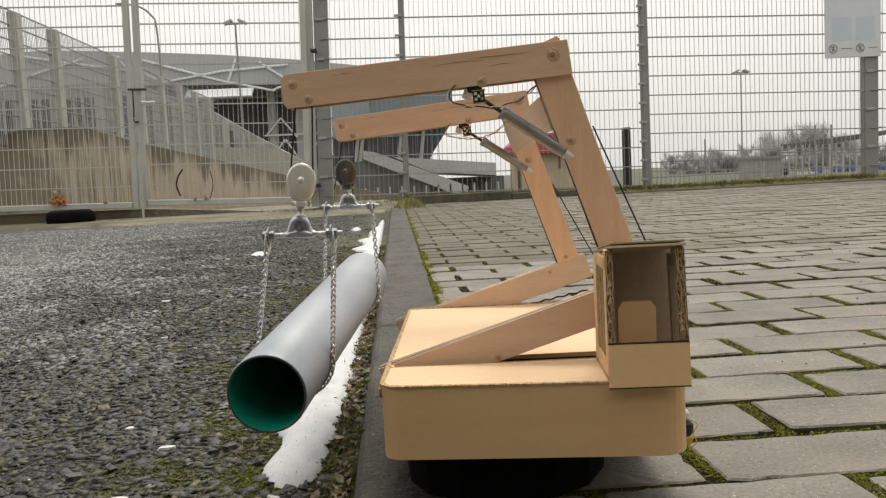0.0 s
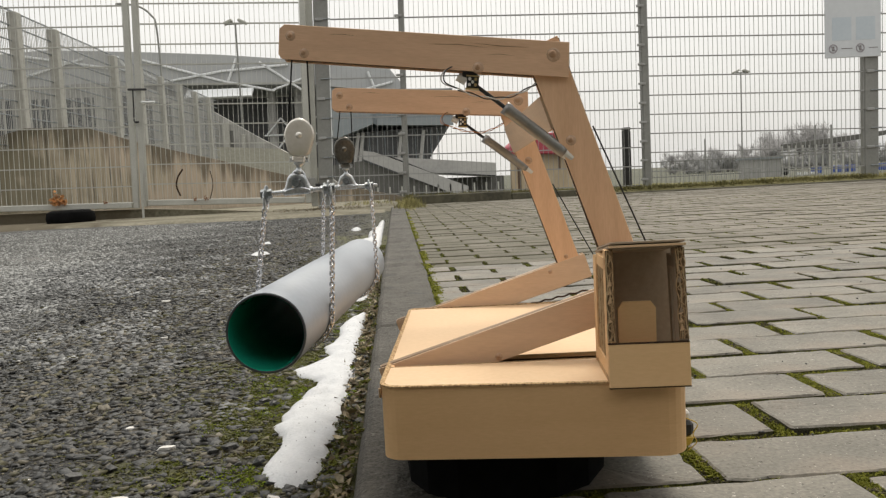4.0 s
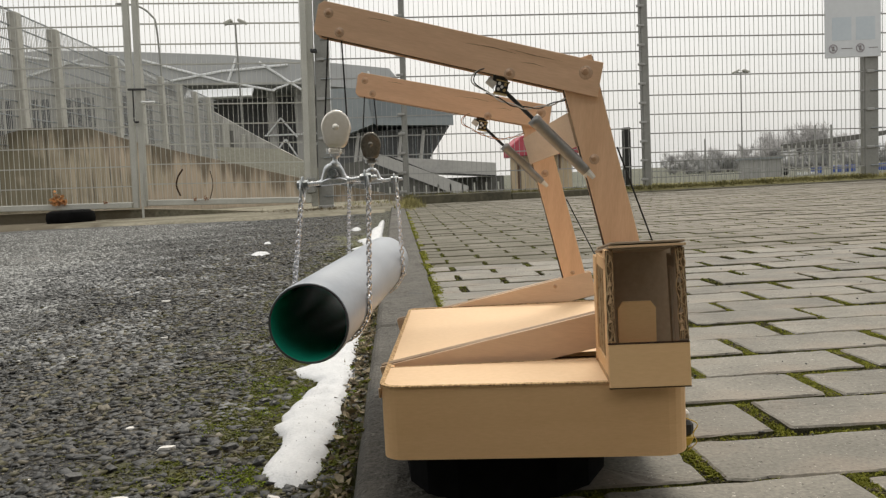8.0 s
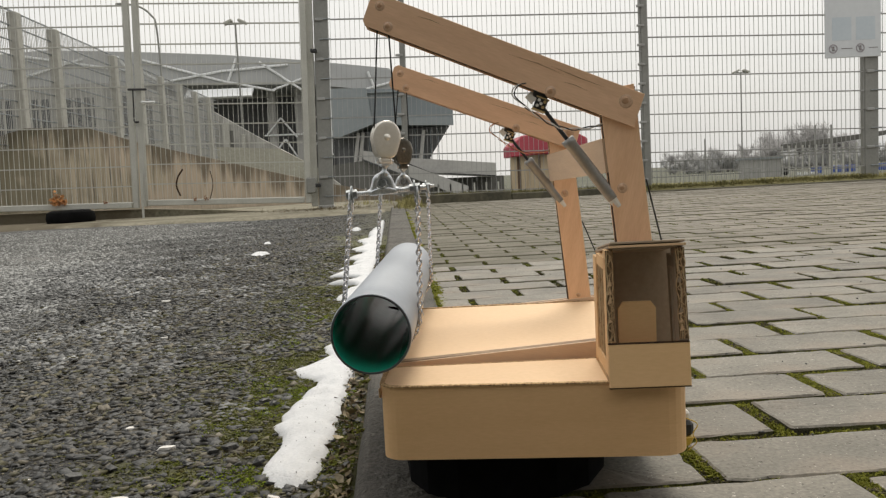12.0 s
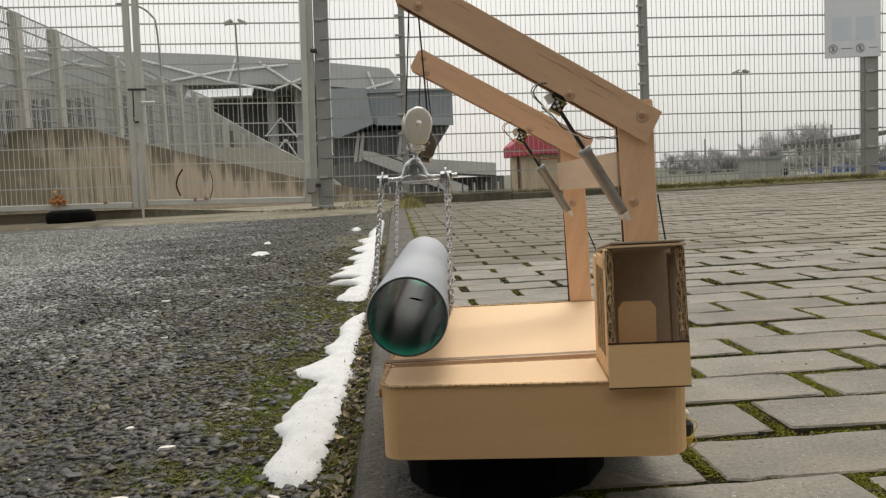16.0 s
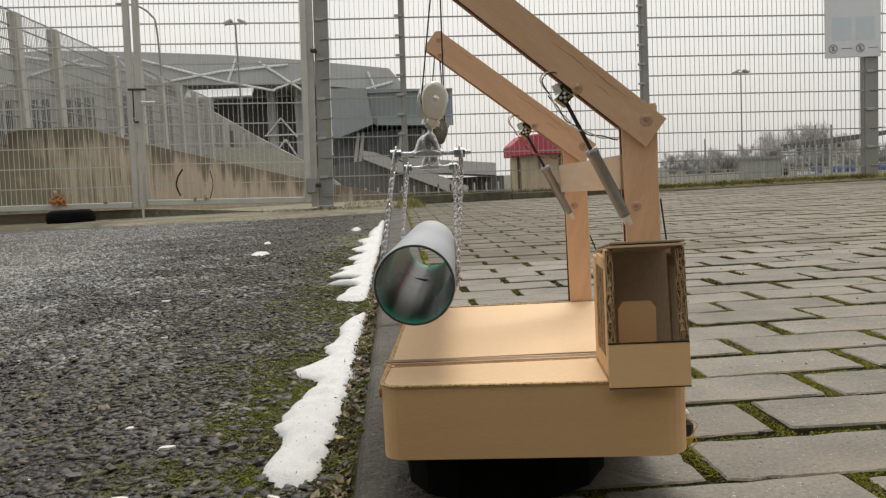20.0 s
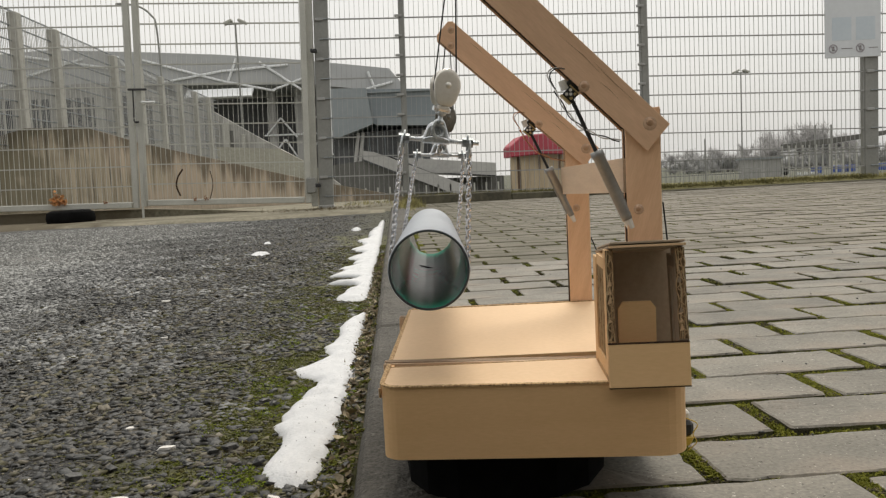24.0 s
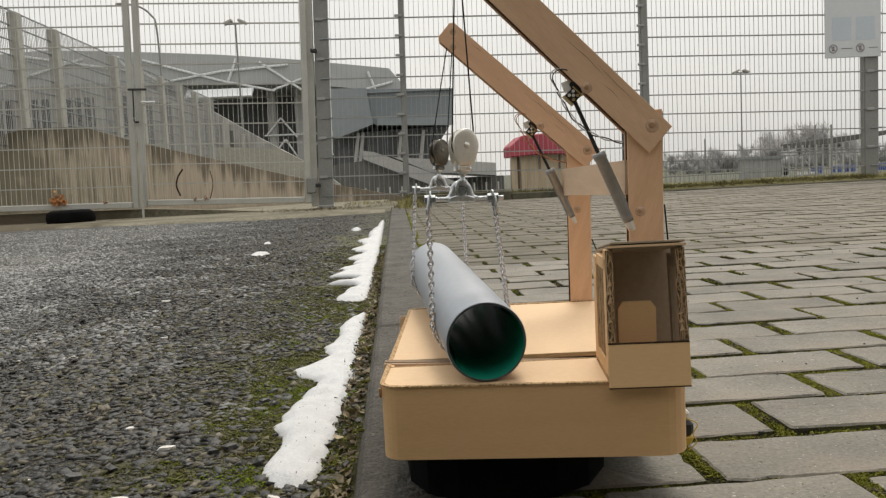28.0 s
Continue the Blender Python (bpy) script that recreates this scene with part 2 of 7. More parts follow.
M = {
    # pale tone towards -x paints the wet sheen on the left gravel
    "gravel_bed": mat("gravel_bed", (0.007, 0.0067, 0.0062), (0.06, 0.057, 0.052), 16, 0.68, 1.0, fine=16, dist=0.010, sharp=0.12,
                      extra=both(mixed_in((0.075, 0.075, 0.017), 0, -0.50, -0.02, 9.0, 0.95), both(mixed_in((0.17, 0.165, 0.154), 0, -0.7, -2.2, 2.2, 0.9, (0.40, 0.62)), mixed_in((0.020, 0.0203, 0.018), 1, 2.4, 5.0, 1.4, 0.70, (0.42, 0.62))))),
    # the palest tone towards -x repeats that painted sheen on the chips
    "stone": mat("stone", (0.040, 0.041, 0.040), (0.30, 0.303, 0.296), 70, 0.5, 0.7, island=0.6, sharp=0.17,
                 extra=both(mixed_in((0.013, 0.0125, 0.011), 0, -2.1, 0.5, 3.2, 0.82, (0.44, 0.58)), both(mixed_in((0.016, 0.0165, 0.0145), 1, 1.4, 4.2, 1.6, 0.40, (0.46, 0.68)), mixed_in((0.34, 0.343, 0.325), 0, -0.55, -1.9, 1.8, 0.55, (0.40, 0.62))))),
    "stone_brown": mat("stone_brown", (0.048, 0.043, 0.032), (0.155, 0.138, 0.108), 60, 0.65, 0.5, island=0.6,
                       extra=mixed_in((0.085, 0.08, 0.03), 0, 60.0, -60.0, 24.0, 0.7, (0.5, 0.6))),
    "pale_chip": mat("pale_chip", (0.55, 0.53, 0.5), (0.72, 0.7, 0.66), 60, 0.6, 0.2),
    "paver": mat("paver", (0.122, 0.114, 0.096), (0.225, 0.209, 0.176), 9, 0.62, 0.55, fine=30, grain=0.5, vary=0.14, dist=0.0016, spots=((0.50, 0.47, 0.42), 300, 0.665), sharp=0.13,
                 extra=both(mixed_in((0.25, 0.195, 0.15), 0, 60.0, -60.0, 7.0, 0.55, (0.52, 0.72)), mixed_in((0.05, 0.045, 0.035), 0, 60.0, -60.0, 210.0, 0.8, (0.64, 0.69)))),
    "edge_dirt": mat("edge_dirt", (0.042, 0.038, 0.024), (0.115, 0.103, 0.063), 40, 0.95, 0.5, fine=6),
    "paver_far": mat("paver_far", (0.128, 0.115, 0.094), (0.24, 0.217, 0.18), 7, 0.8, 0.4, fine=40, grain=0.65, sharp=0.13, island=0.15, dist=0.0015,
                     extra=mixed_in((0.07, 0.066, 0.042), 0, 2.2, 0.0, 5.0, 0.6, (0.46, 0.72))),
    "joint": mat("joint", (0.014, 0.0125, 0.007), (0.060, 0.052, 0.029), 60, 0.95, 1.0, fine=8, dist=0.006,
                 extra=mixed_in((0.075, 0.08, 0.014), 1, 10.0, -14.0, 6.0, 0.85)),
    "kerb": mat("kerb", (0.030, 0.0275, 0.0225), (0.105, 0.096, 0.082), 9, 0.7, 0.9, fine=34, grain=0.6, sharp=0.13, dist=0.004, vary=0.1, spots=((0.05, 0.05, 0.045), 16, 0.62),
                extra=mixed_in((0.15, 0.14, 0.125), 0, 60.0, -60.0, 150.0, 0.6, (0.62, 0.68))),
    "moss": mat("moss", (0.035, 0.043, 0.009), (0.140, 0.148, 0.029), 30, 0.95, 0.6, island=0.4,
                extra=mixed_in((0.06, 0.046, 0.024), 0, 60.0, -60.0, 13.0, 0.85, (0.48, 0.62))),
    "moss_bright": mat("moss_bright", (0.075, 0.105, 0.010), (0.215, 0.265, 0.03), 40, 0.95, 0.6, island=0.4),
    "moss_joint": mat("moss_joint", (0.085, 0.090, 0.014), (0.215, 0.218, 0.036), 30, 0.95, 0.6, island=0.35),
    "soil": mat("soil", (0.032, 0.027, 0.014), (0.12, 0.10, 0.045), 30, 0.95, 0.6, island=0.5),
    "leaf_pale": mat("leaf_pale", (0.13, 0.10, 0.055), (0.40, 0.33, 0.21), 60, 0.7, 0.2, island=0.5),
    "leaf_orange": mat("leaf_orange", (0.26, 0.11, 0.04), (0.66, 0.32, 0.12), 30, 0.8, 0.2, island=0.45),
    "blade": mat("blade", (0.05, 0.055, 0.016), (0.15, 0.14, 0.05), 30, 0.9, 0.2, island=0.5),
    "litter": mat("litter", (0.06, 0.045, 0.025), (0.17, 0.125, 0.065), 40, 0.9, 0.3, island=0.5),
    "snow": mat("snow", (0.47, 0.48, 0.495), (0.60, 0.605, 0.615), 50, 0.6, 0.7, fine=6, dist=0.003, spots=((0.3, 0.29, 0.27), 260, 0.665)),
    "verge": mat("verge", (0.075, 0.072, 0.032), (0.23, 0.205, 0.085), 5, 0.95, 0.8, fine=12, dist=0.02),
    "straw": mat("straw", (0.16, 0.15, 0.05), (0.33, 0.29, 0.12), 6, 0.9, 0.1, island=0.35),
    "sandy": mat("sandy", (0.10, 0.094, 0.062), (0.29, 0.262, 0.20), 2.2, 0.9, 0.5, fine=14, dist=0.01,
                 extra=mixed_in((0.10, 0.082, 0.055), 0, -2.0, -3.6, 4.0, 0.9)),
    "edging": mat("edging", (0.04, 0.037, 0.025), (0.12, 0.108, 0.07), 6, 0.85, 0.4),
    "card": mat("card", (0.64, 0.398, 0.193), (0.725, 0.463, 0.24), 7, 0.75, 0.15, fine=24, stretch=(0.9, 0.9, 5), dist=0.0006),
    # lighter cardboard copy: stronger light on cab front and seat back, as colour
    "card_lit": mat("card_lit", (0.75, 0.485, 0.245), (0.83, 0.55, 0.295), 7, 0.75, 0.15, fine=24, stretch=(0.9, 0.9, 5), dist=0.0006),
    "card_top": mat("card_top", (0.66, 0.45, 0.262), (0.74, 0.515, 0.312), 6, 0.7, 0.1, fine=30, dist=0.0005),
    # darker cardboard copy: roof sheets, and the cab's inner shade put into colour
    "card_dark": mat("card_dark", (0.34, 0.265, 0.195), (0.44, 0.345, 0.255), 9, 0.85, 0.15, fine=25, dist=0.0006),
    "card_seat": mat("card_seat", (0.47, 0.345, 0.20), (0.55, 0.41, 0.245), 9, 0.8, 0.15, fine=25, dist=0.0006),
    "edge_brown": mat("edge_brown", (0.10, 0.066, 0.04), (0.26, 0.175, 0.105), 240, 0.9, 0.4, stretch=(1, 1, 0.4), dist=0.001),
    "channel": mat("channel", (0.055, 0.037, 0.022), (0.11, 0.075, 0.047), 60, 0.9, 0.3),
    "flute": mat("flute", (0.27, 0.17, 0.09), (0.64, 0.44, 0.26), 260, 0.85, 0.5, fine=2, stretch=(1, 1, 0.35), dist=0.001),
    "flute_pale": mat("flute_pale", (0.28, 0.175, 0.09), (0.64, 0.44, 0.25), 260, 0.85, 0.5, fine=2, stretch=(1, 1, 0.35), dist=0.001, sharp=0.1),
    "veneer": mat("veneer", (0.68, 0.43, 0.27), (0.83, 0.55, 0.365), 10, 0.55, 0.2, fine=9, stretch=(1, 6, 9), dist=0.0006, spots=((0.30, 0.155, 0.08), 14, 0.72)),
    "veneer_up": mat("veneer_up", (0.73, 0.45, 0.27), (0.87, 0.575, 0.37), 10, 0.55, 0.2, fine=9, stretch=(9, 6, 1), dist=0.0006),
    "veneer_base": mat("veneer_base", (0.63, 0.445, 0.305), (0.75, 0.55, 0.39), 10, 0.6, 0.2, fine=9, stretch=(1, 6, 7), dist=0.0005),
    "veneer_pale": mat("veneer_pale", (0.56, 0.40, 0.27), (0.66, 0.49, 0.34), 12, 0.6, 0.15, fine=9, stretch=(1, 1, 8), dist=0.0005),
    "edge_wood": mat("edge_wood", (0.20, 0.135, 0.085), (0.33, 0.23, 0.145), 60, 0.85, 0.3),
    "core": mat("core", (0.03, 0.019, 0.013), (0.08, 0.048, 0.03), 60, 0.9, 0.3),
    "glue": mat("glue", (0.50, 0.32, 0.21), (0.66, 0.46, 0.33), 160, 0.15, 0.3),
    "screw": mat("screw", (0.36, 0.2, 0.11), (0.56, 0.36, 0.23), 160, 0.3, 0.2, metal=0.3),
    "zinc": mat("zinc", (0.40, 0.43, 0.45), (0.78, 0.79, 0.80), 160, 0.32, 0.5, metal=0.95, sharp=0.12),
    "dull_steel": mat("dull_steel", (0.17, 0.19, 0.20), (0.40, 0.42, 0.43), 140, 0.5, 0.4, metal=0.95, sharp=0.13),
    "chain_steel": mat("chain_steel", (0.42, 0.42, 0.44), (0.93, 0.92, 0.92), 180, 0.2, 0.5, metal=1.0, sharp=0.1),
    "nickel": mat("nickel", (0.80, 0.75, 0.67), (0.93, 0.89, 0.83), 50, 0.26, 0.1, metal=0.45),
    "brassy": mat("brassy", (0.11, 0.103, 0.09), (0.23, 0.212, 0.18), 60, 0.28, 0.15, metal=0.9),
    "gold": mat("gold", (0.46, 0.34, 0.15), (0.62, 0.48, 0.24), 60, 0.35, 0.1, metal=0.6),
    "tube_alu": mat("tube_alu", (0.26, 0.26, 0.255), (0.36, 0.355, 0.345), 40, 0.45, 0.1, metal=0.55),
    "black": mat("black", (0.012, 0.012, 0.013), (0.03, 0.03, 0.03), 60, 0.45, 0.1),
    "white_plastic": mat("white_plastic", (0.68, 0.66, 0.62), (0.8, 0.78, 0.74), 60, 0.4, 0.1),
    "rope": mat("rope", (0.012, 0.013, 0.012), (0.04, 0.04, 0.038), 300, 0.85, 0.4),
    "wire_white": mat("wire_white", (0.62, 0.6, 0.58), (0.75, 0.73, 0.7), 60, 0.45, 0.05),
    "wire_orange": mat("wire_orange", (0.55, 0.2, 0.07), (0.66, 0.27, 0.1), 60, 0.45, 0.05),
    "yellow": mat("yellow", (0.62, 0.42, 0.05), (0.72, 0.5, 0.08), 60, 0.4, 0.05),
    "pvc": mat("pvc", (0.30, 0.328, 0.37), (0.36, 0.392, 0.435), 9, 0.38, 0.06, fine=20, dist=0.0005),
    "pvc_green": mat("pvc_green", (0.005, 0.23, 0.15), (0.010, 0.30, 0.195), 20, 0.15, 0.05, fine=12, dist=0.0004),
    "pvc_rim": mat("pvc_rim", (0.035, 0.045, 0.05), (0.08, 0.09, 0.095), 60, 0.5, 0.2),
    "fence": mat("fence", (0.185, 0.185, 0.172), (0.25, 0.25, 0.232), 5, 0.5, 0.1, fine=12),
    "fence_pale": mat("fence_pale", (0.36, 0.356, 0.322), (0.47, 0.465, 0.42), 5, 0.5, 0.1, fine=12),
    "wire": mat("wire", (0.26, 0.26, 0.25), (0.34, 0.34, 0.33), 5, 0.5, 0.0),
    "rust": mat("rust", (0.16, 0.072, 0.034), (0.29, 0.135, 0.062), 30, 0.9, 0.3),
    "sign": mat("sign", (0.55, 0.57, 0.59), (0.61, 0.63, 0.65), 4, 0.5, 0.03),
    "sign_faded": mat("sign_faded", (0.46, 0.52, 0.57), (0.52, 0.57, 0.61), 6, 0.5, 0.03),
    "sign_ink": mat("sign_ink", (0.17, 0.16, 0.16), (0.22, 0.2, 0.2), 20, 0.5, 0.0),
    "sign_red": mat("sign_red", (0.27, 0.25, 0.27), (0.32, 0.30, 0.32), 20, 0.5, 0.0),
    "conc_wall": mat("conc_wall", (0.20, 0.172, 0.118), (0.62, 0.53, 0.40), 1.2, 0.9, 0.4, fine=6, stretch=(9, 1, 0.25), sharp=0.13, dist=0.02,
                     spots=((0.14, 0.125, 0.095), 3.0, 0.6),
                     extra=both(both(mixed_in((0.15, 0.135, 0.085), 0, -3.7, -5.0, 2.6, 0.75, (0.40, 0.66)), mixed_in((0.57, 0.46, 0.36), 0, -4.4, -2.6, 1.5, 0.6, (0.42, 0.70))), rain_runs((0.07, 0.058, 0.036), 0.7))),
    "conc_post": mat("conc_post", (0.31, 0.304, 0.272), (0.43, 0.42, 0.38), 2.0, 0.9, 0.3, fine=10, dist=0.02),
    "conc_olive": mat("conc_olive", (0.25, 0.24, 0.195), (0.40, 0.385, 0.32), 1.2, 0.9, 0.3, fine=10, dist=0.02),
    "conc_grey": mat("conc_grey", (0.25, 0.25, 0.235), (0.36, 0.355, 0.335), 0.6, 0.9, 0.3, fine=10, stretch=(2.5, 1, 0.4), dist=0.02),
    "conc_stand": mat("conc_stand", (0.21, 0.207, 0.19), (0.41, 0.402, 0.375), 0.5, 0.9, 0.3, fine=10, stretch=(2.5, 1, 0.3), dist=0.02, sharp=0.12),
    "conc_dark": mat("conc_dark", (0.09, 0.088, 0.08), (0.15, 0.147, 0.135), 0.6, 0.9, 0.3, fine=10, stretch=(2.5, 1, 0.4), dist=0.02),
    "conc_pale": mat("conc_pale", (0.33, 0.325, 0.31), (0.44, 0.43, 0.41), 0.5, 0.9, 0.2, fine=12, dist=0.02),
    "roof_grey": mat("roof_grey", (0.36, 0.365, 0.365), (0.43, 0.435, 0.435), 0.06, 0.6, 0.05, fine=12),
    "clad": mat("clad", (0.16, 0.185, 0.20), (0.20, 0.228, 0.242), 0.2, 0.45, 0.05, fine=9),
    "clad_pale": mat("clad_pale", (0.20, 0.225, 0.235), (0.25, 0.275, 0.285), 0.2, 0.45, 0.05, fine=9),
    # dark tones for openings and undercrofts, their inner shade put into the colour
    "deep_shade": mat("deep_shade", (0.06, 0.063, 0.065), (0.11, 0.113, 0.115), 0.4, 0.6, 0.05),
    "opening_shade": mat("opening_shade", (0.03, 0.033, 0.036), (0.06, 0.064, 0.067), 0.4, 0.6, 0.05),
    "steel_white": mat("steel_white", (0.66, 0.67, 0.67), (0.76, 0.77, 0.77), 0.5, 0.5, 0.0),
    "red_roof": mat("red_roof", (0.30, 0.035, 0.055), (0.42, 0.06, 0.085), 1.2, 0.6, 0.2),
    "hut_wood": mat("hut_wood", (0.38, 0.30, 0.20), (0.52, 0.42, 0.29), 1.5, 0.85, 0.3, stretch=(4, 4, 0.4)),
    "hut_dark": mat("hut_dark", (0.12, 0.08, 0.055), (0.18, 0.12, 0.08), 1.5, 0.85, 0.3),
    "bark": mat("bark", (0.10, 0.09, 0.085), (0.16, 0.15, 0.14), 2.0, 0.95, 0.2),
    # twig and ever are paled greys, distance haze put into the colour
    "twig": mat("twig", (0.30, 0.295, 0.29), (0.41, 0.40, 0.395), 1.0, 0.95, 0.0, island=0.2),
    "ever": mat("ever", (0.29, 0.29, 0.284), (0.39, 0.388, 0.38), 1.0, 0.95, 0.0, island=0.25),
    "blue": mat("blue", (0.02, 0.06, 0.28), (0.03, 0.09, 0.38), 3, 0.5, 0.05),
    # near-black: rubber parts, the pipe's mark, and the shade block under the body
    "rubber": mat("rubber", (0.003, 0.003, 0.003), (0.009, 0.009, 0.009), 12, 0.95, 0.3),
    "land": mat("land", (0.10, 0.105, 0.08), (0.17, 0.168, 0.14), 0.15, 0.95, 0.3, fine=20, dist=0.03),
}

for k in ("rubber", "edge_brown", "channel", "core", "flute", "flute_pale", "card_dark"):
    M[k].node_tree.nodes["Principled BSDF"].inputs["Specular IOR Level"].default_value = 0.05
for k in ("paver", "paver_far", "kerb", "land", "sandy", "verge"):
    M[k].node_tree.nodes["Principled BSDF"].inputs["Specular IOR Level"].default_value = 0.2 if k != "land" else 0.03
for k, level in (("stone", 0.33), ("gravel_bed", 0.26), ("stone_brown", 0.2), ("moss", 0.1), ("moss_bright", 0.1), ("moss_joint", 0.1)):
    M[k].node_tree.nodes["Principled BSDF"].inputs["Specular IOR Level"].default_value = level
M["pvc_green"].node_tree.nodes["Principled BSDF"].inputs["Specular IOR Level"].default_value = 0.1
M["pvc_green"].node_tree.nodes["Principled BSDF"].inputs["IOR"].default_value = 1.2


# ---- building helpers ----
def mesh_ob(name, bm, material, smooth=False):
    me = bpy.data.meshes.new(name)
    bm.normal_update()
    bm.to_mesh(me)
    bm.free()
    if smooth:
        for p in me.polygons:
            p.use_smooth = True
    me.materials.append(M[material])
    return new(name, me)


def part(name, bm, material, parent, label="", smooth=False):
    ob = mesh_ob(name, bm, material, smooth)
    ob.parent = parent
    if label:
        tagged(ob, label)
    return ob


def root(name, m, label, category, group="", kind=""):
    ob = new(name)
    ob.empty_display_size = 0.05
    ob.matrix_basis = m
    return tagged(ob, label, category, group, kind)


def box(x0, x1, y0, y1, z0, z1, bevel=0.0, bm=None, turn=None, seg=1):
    bm = bm or bmesh.new()
    m = Matrix.LocRotScale(((x0 + x1) / 2, (y0 + y1) / 2, (z0 + z1) / 2), None, (x1 - x0, y1 - y0, z1 - z0))
    r = bmesh.ops.create_cube(bm, size=1.0, matrix=m)
    if bevel:
        es = {e for v in r["verts"] for e in v.link_edges}
        bmesh.ops.bevel(bm, geom=list(es), offset=bevel, segments=seg, affect="EDGES", profile=0.5)
    if turn is not None:
        bmesh.ops.transform(bm, matrix=turn, verts=bm.verts)
    return bm


def rod(p, q, r, seg=10, bm=None, r2=None):
    bm = bm or bmesh.new()
    p, q = Vector(p), Vector(q)
    d = q - p
    m = Matrix.Translation((p + q) / 2) @ d.to_track_quat("Z", "Y").to_matrix().to_4x4()
    bmesh.ops.create_cone(bm, cap_ends=True, segments=seg, radius1=r, radius2=r if r2 is None else r2, depth=d.length, matrix=m)
    return bm


def prism(outline, y0, y1, bevel=0.0):
    """An outline in x and z, pulled from y0 to y1."""
    bm = bmesh.new()
    vs = [bm.verts.new((x, y0, z)) for x, z in outline]
    f = bm.faces.new(vs)
    r = bmesh.ops.extrude_face_region(bm, geom=[f])
    bmesh.ops.translate(bm, vec=(0, y1 - y0, 0), verts=[v for v in r["geom"] if isinstance(v, bmesh.types.BMVert)])
    bmesh.ops.recalc_face_normals(bm, faces=bm.faces)
    if bevel:
        bmesh.ops.bevel(bm, geom=list(bm.edges), offset=bevel, segments=1, affect="EDGES")
    return bm


def lathe(profile, seg=24, axis="Z"):
    """Turn (radius, height) pairs round the axis."""
    bm = bmesh.new()
    rings = []
    for r, h in profile:
        ring = []
        for i in range(seg):
            a = 2 * math.pi * i / seg
            c, s = r * math.cos(a), r * math.sin(a)
            ring.append(bm.verts.new((c, s, h) if axis == "Z" else (c, h, s)))
        rings.append(ring)
    for a, b in zip(rings, rings[1:]):
        for i in range(seg):
            bm.faces.new((a[i], a[(i + 1) % seg], b[(i + 1) % seg], b[i]))
    bmesh.ops.recalc_face_normals(bm, faces=bm.faces)
    return bm


def tube_path(points, r, seg=6):
    """A bent wire through points, smoothed."""
    pts = [Vector(p) for p in points]
    fine = []
    for i in range(len(pts) - 1):
        p0, p1, p2, p3 = pts[max(i - 1, 0)], pts[i], pts[i + 1], pts[min(i + 2, len(pts) - 1)]
        for k in range(5):
            t = k / 5
            fine.append(0.5 * (2 * p1 + (p2 - p0) * t + (2 * p0 - 5 * p1 + 4 * p2 - p3) * t * t + (3 * p1 - p0 - 3 * p2 + p3) * t ** 3))
    fine.append(pts[-1])
    bm = bmesh.new()
    rings = []
    for i, p in enumerate(fine):
        d = (fine[min(i + 1, len(fine) - 1)] - fine[max(i - 1, 0)]).normalized()
        q = d.to_track_quat("Z", "Y")
        rings.append([bm.verts.new(p + q @ Vector((r * math.cos(2 * math.pi * k / seg), r * math.sin(2 * math.pi * k / seg), 0))) for k in range(seg)])
    for a, b in zip(rings, rings[1:]):
        for k in range(seg):
            bm.faces.new((a[k], a[(k + 1) % seg], b[(k + 1) % seg], b[k]))
    for ring in (rings[0], rings[-1]):
        bm.faces.new(ring)
    bmesh.ops.recalc_face_normals(bm, faces=bm.faces)
    return bm


def bulk(name, base_v, base_f, mats, material, parent=None, smooth=False):
    """Many copies of a small shape in one mesh; mats is an array of 3 x 4 placements."""
    v, f = np.array(base_v, float), np.array(base_f, int)
    n = len(mats)
    allv = np.einsum("nij,vj->nvi", mats[:, :, :3], v) + mats[:, None, :, 3]
    me = bpy.data.meshes.new(name)
    me.vertices.add(n * len(v))
    me.vertices.foreach_set("co", allv.reshape(-1))
    k = f.shape[1]
    idx = (f[None] + (np.arange(n) * len(v))[:, None, None]).reshape(-1)
    me.loops.add(len(idx))
    me.loops.foreach_set("vertex_index", idx.astype(np.int32))
    me.polygons.add(n * len(f))
    me.polygons.foreach_set("loop_start", np.arange(0, len(idx), k, dtype=np.int32))
    me.update(calc_edges=True)
    me.validate()
    me.materials.append(M[material])
    ob = new(name, me)
    if parent:
        ob.parent = parent
    return ob


rng = np.random.default_rng(7)


def placements(xyz, size, flat=(1, 1, 1), tilt=0.4, up=False):
    """Random turns and sizes at the given places, as 3 x 4 arrays."""
    n = len(xyz)
    out = np.zeros((n, 3, 4))
    a, b, c = rng.uniform(0, 2 * np.pi, n), rng.normal(0, tilt, n), rng.normal(0, tilt, n)
    ca, sa, cb, sb, cc, sc = np.cos(a), np.sin(a), np.cos(b), np.sin(b), np.cos(c), np.sin(c)
    rz, rx, ry = np.zeros((n, 3, 3)), np.zeros((n, 3, 3)), np.zeros((n, 3, 3))
    rz[:, 0, 0], rz[:, 0, 1], rz[:, 1, 0], rz[:, 1, 1], rz[:, 2, 2] = ca, -sa, sa, ca, 1
    rx[:, 0, 0], rx[:, 1, 1], rx[:, 1, 2], rx[:, 2, 1], rx[:, 2, 2] = 1, cb, -sb, sb, cb
    ry[:, 0, 0], ry[:, 0, 2], ry[:, 1, 1], ry[:, 2, 0], ry[:, 2, 2] = cc, sc, 1, -sc, cc
    sc3 = np.array(flat)[None] * np.asarray(size)[:, None] * rng.uniform(0.7, 1.3, (n, 3))
    out[:, :, :3] = np.einsum("nij,njk,nkl->nil", rz, rx, ry) * sc3[:, None, :]
    out[:, :, 3] = xyz
    return out


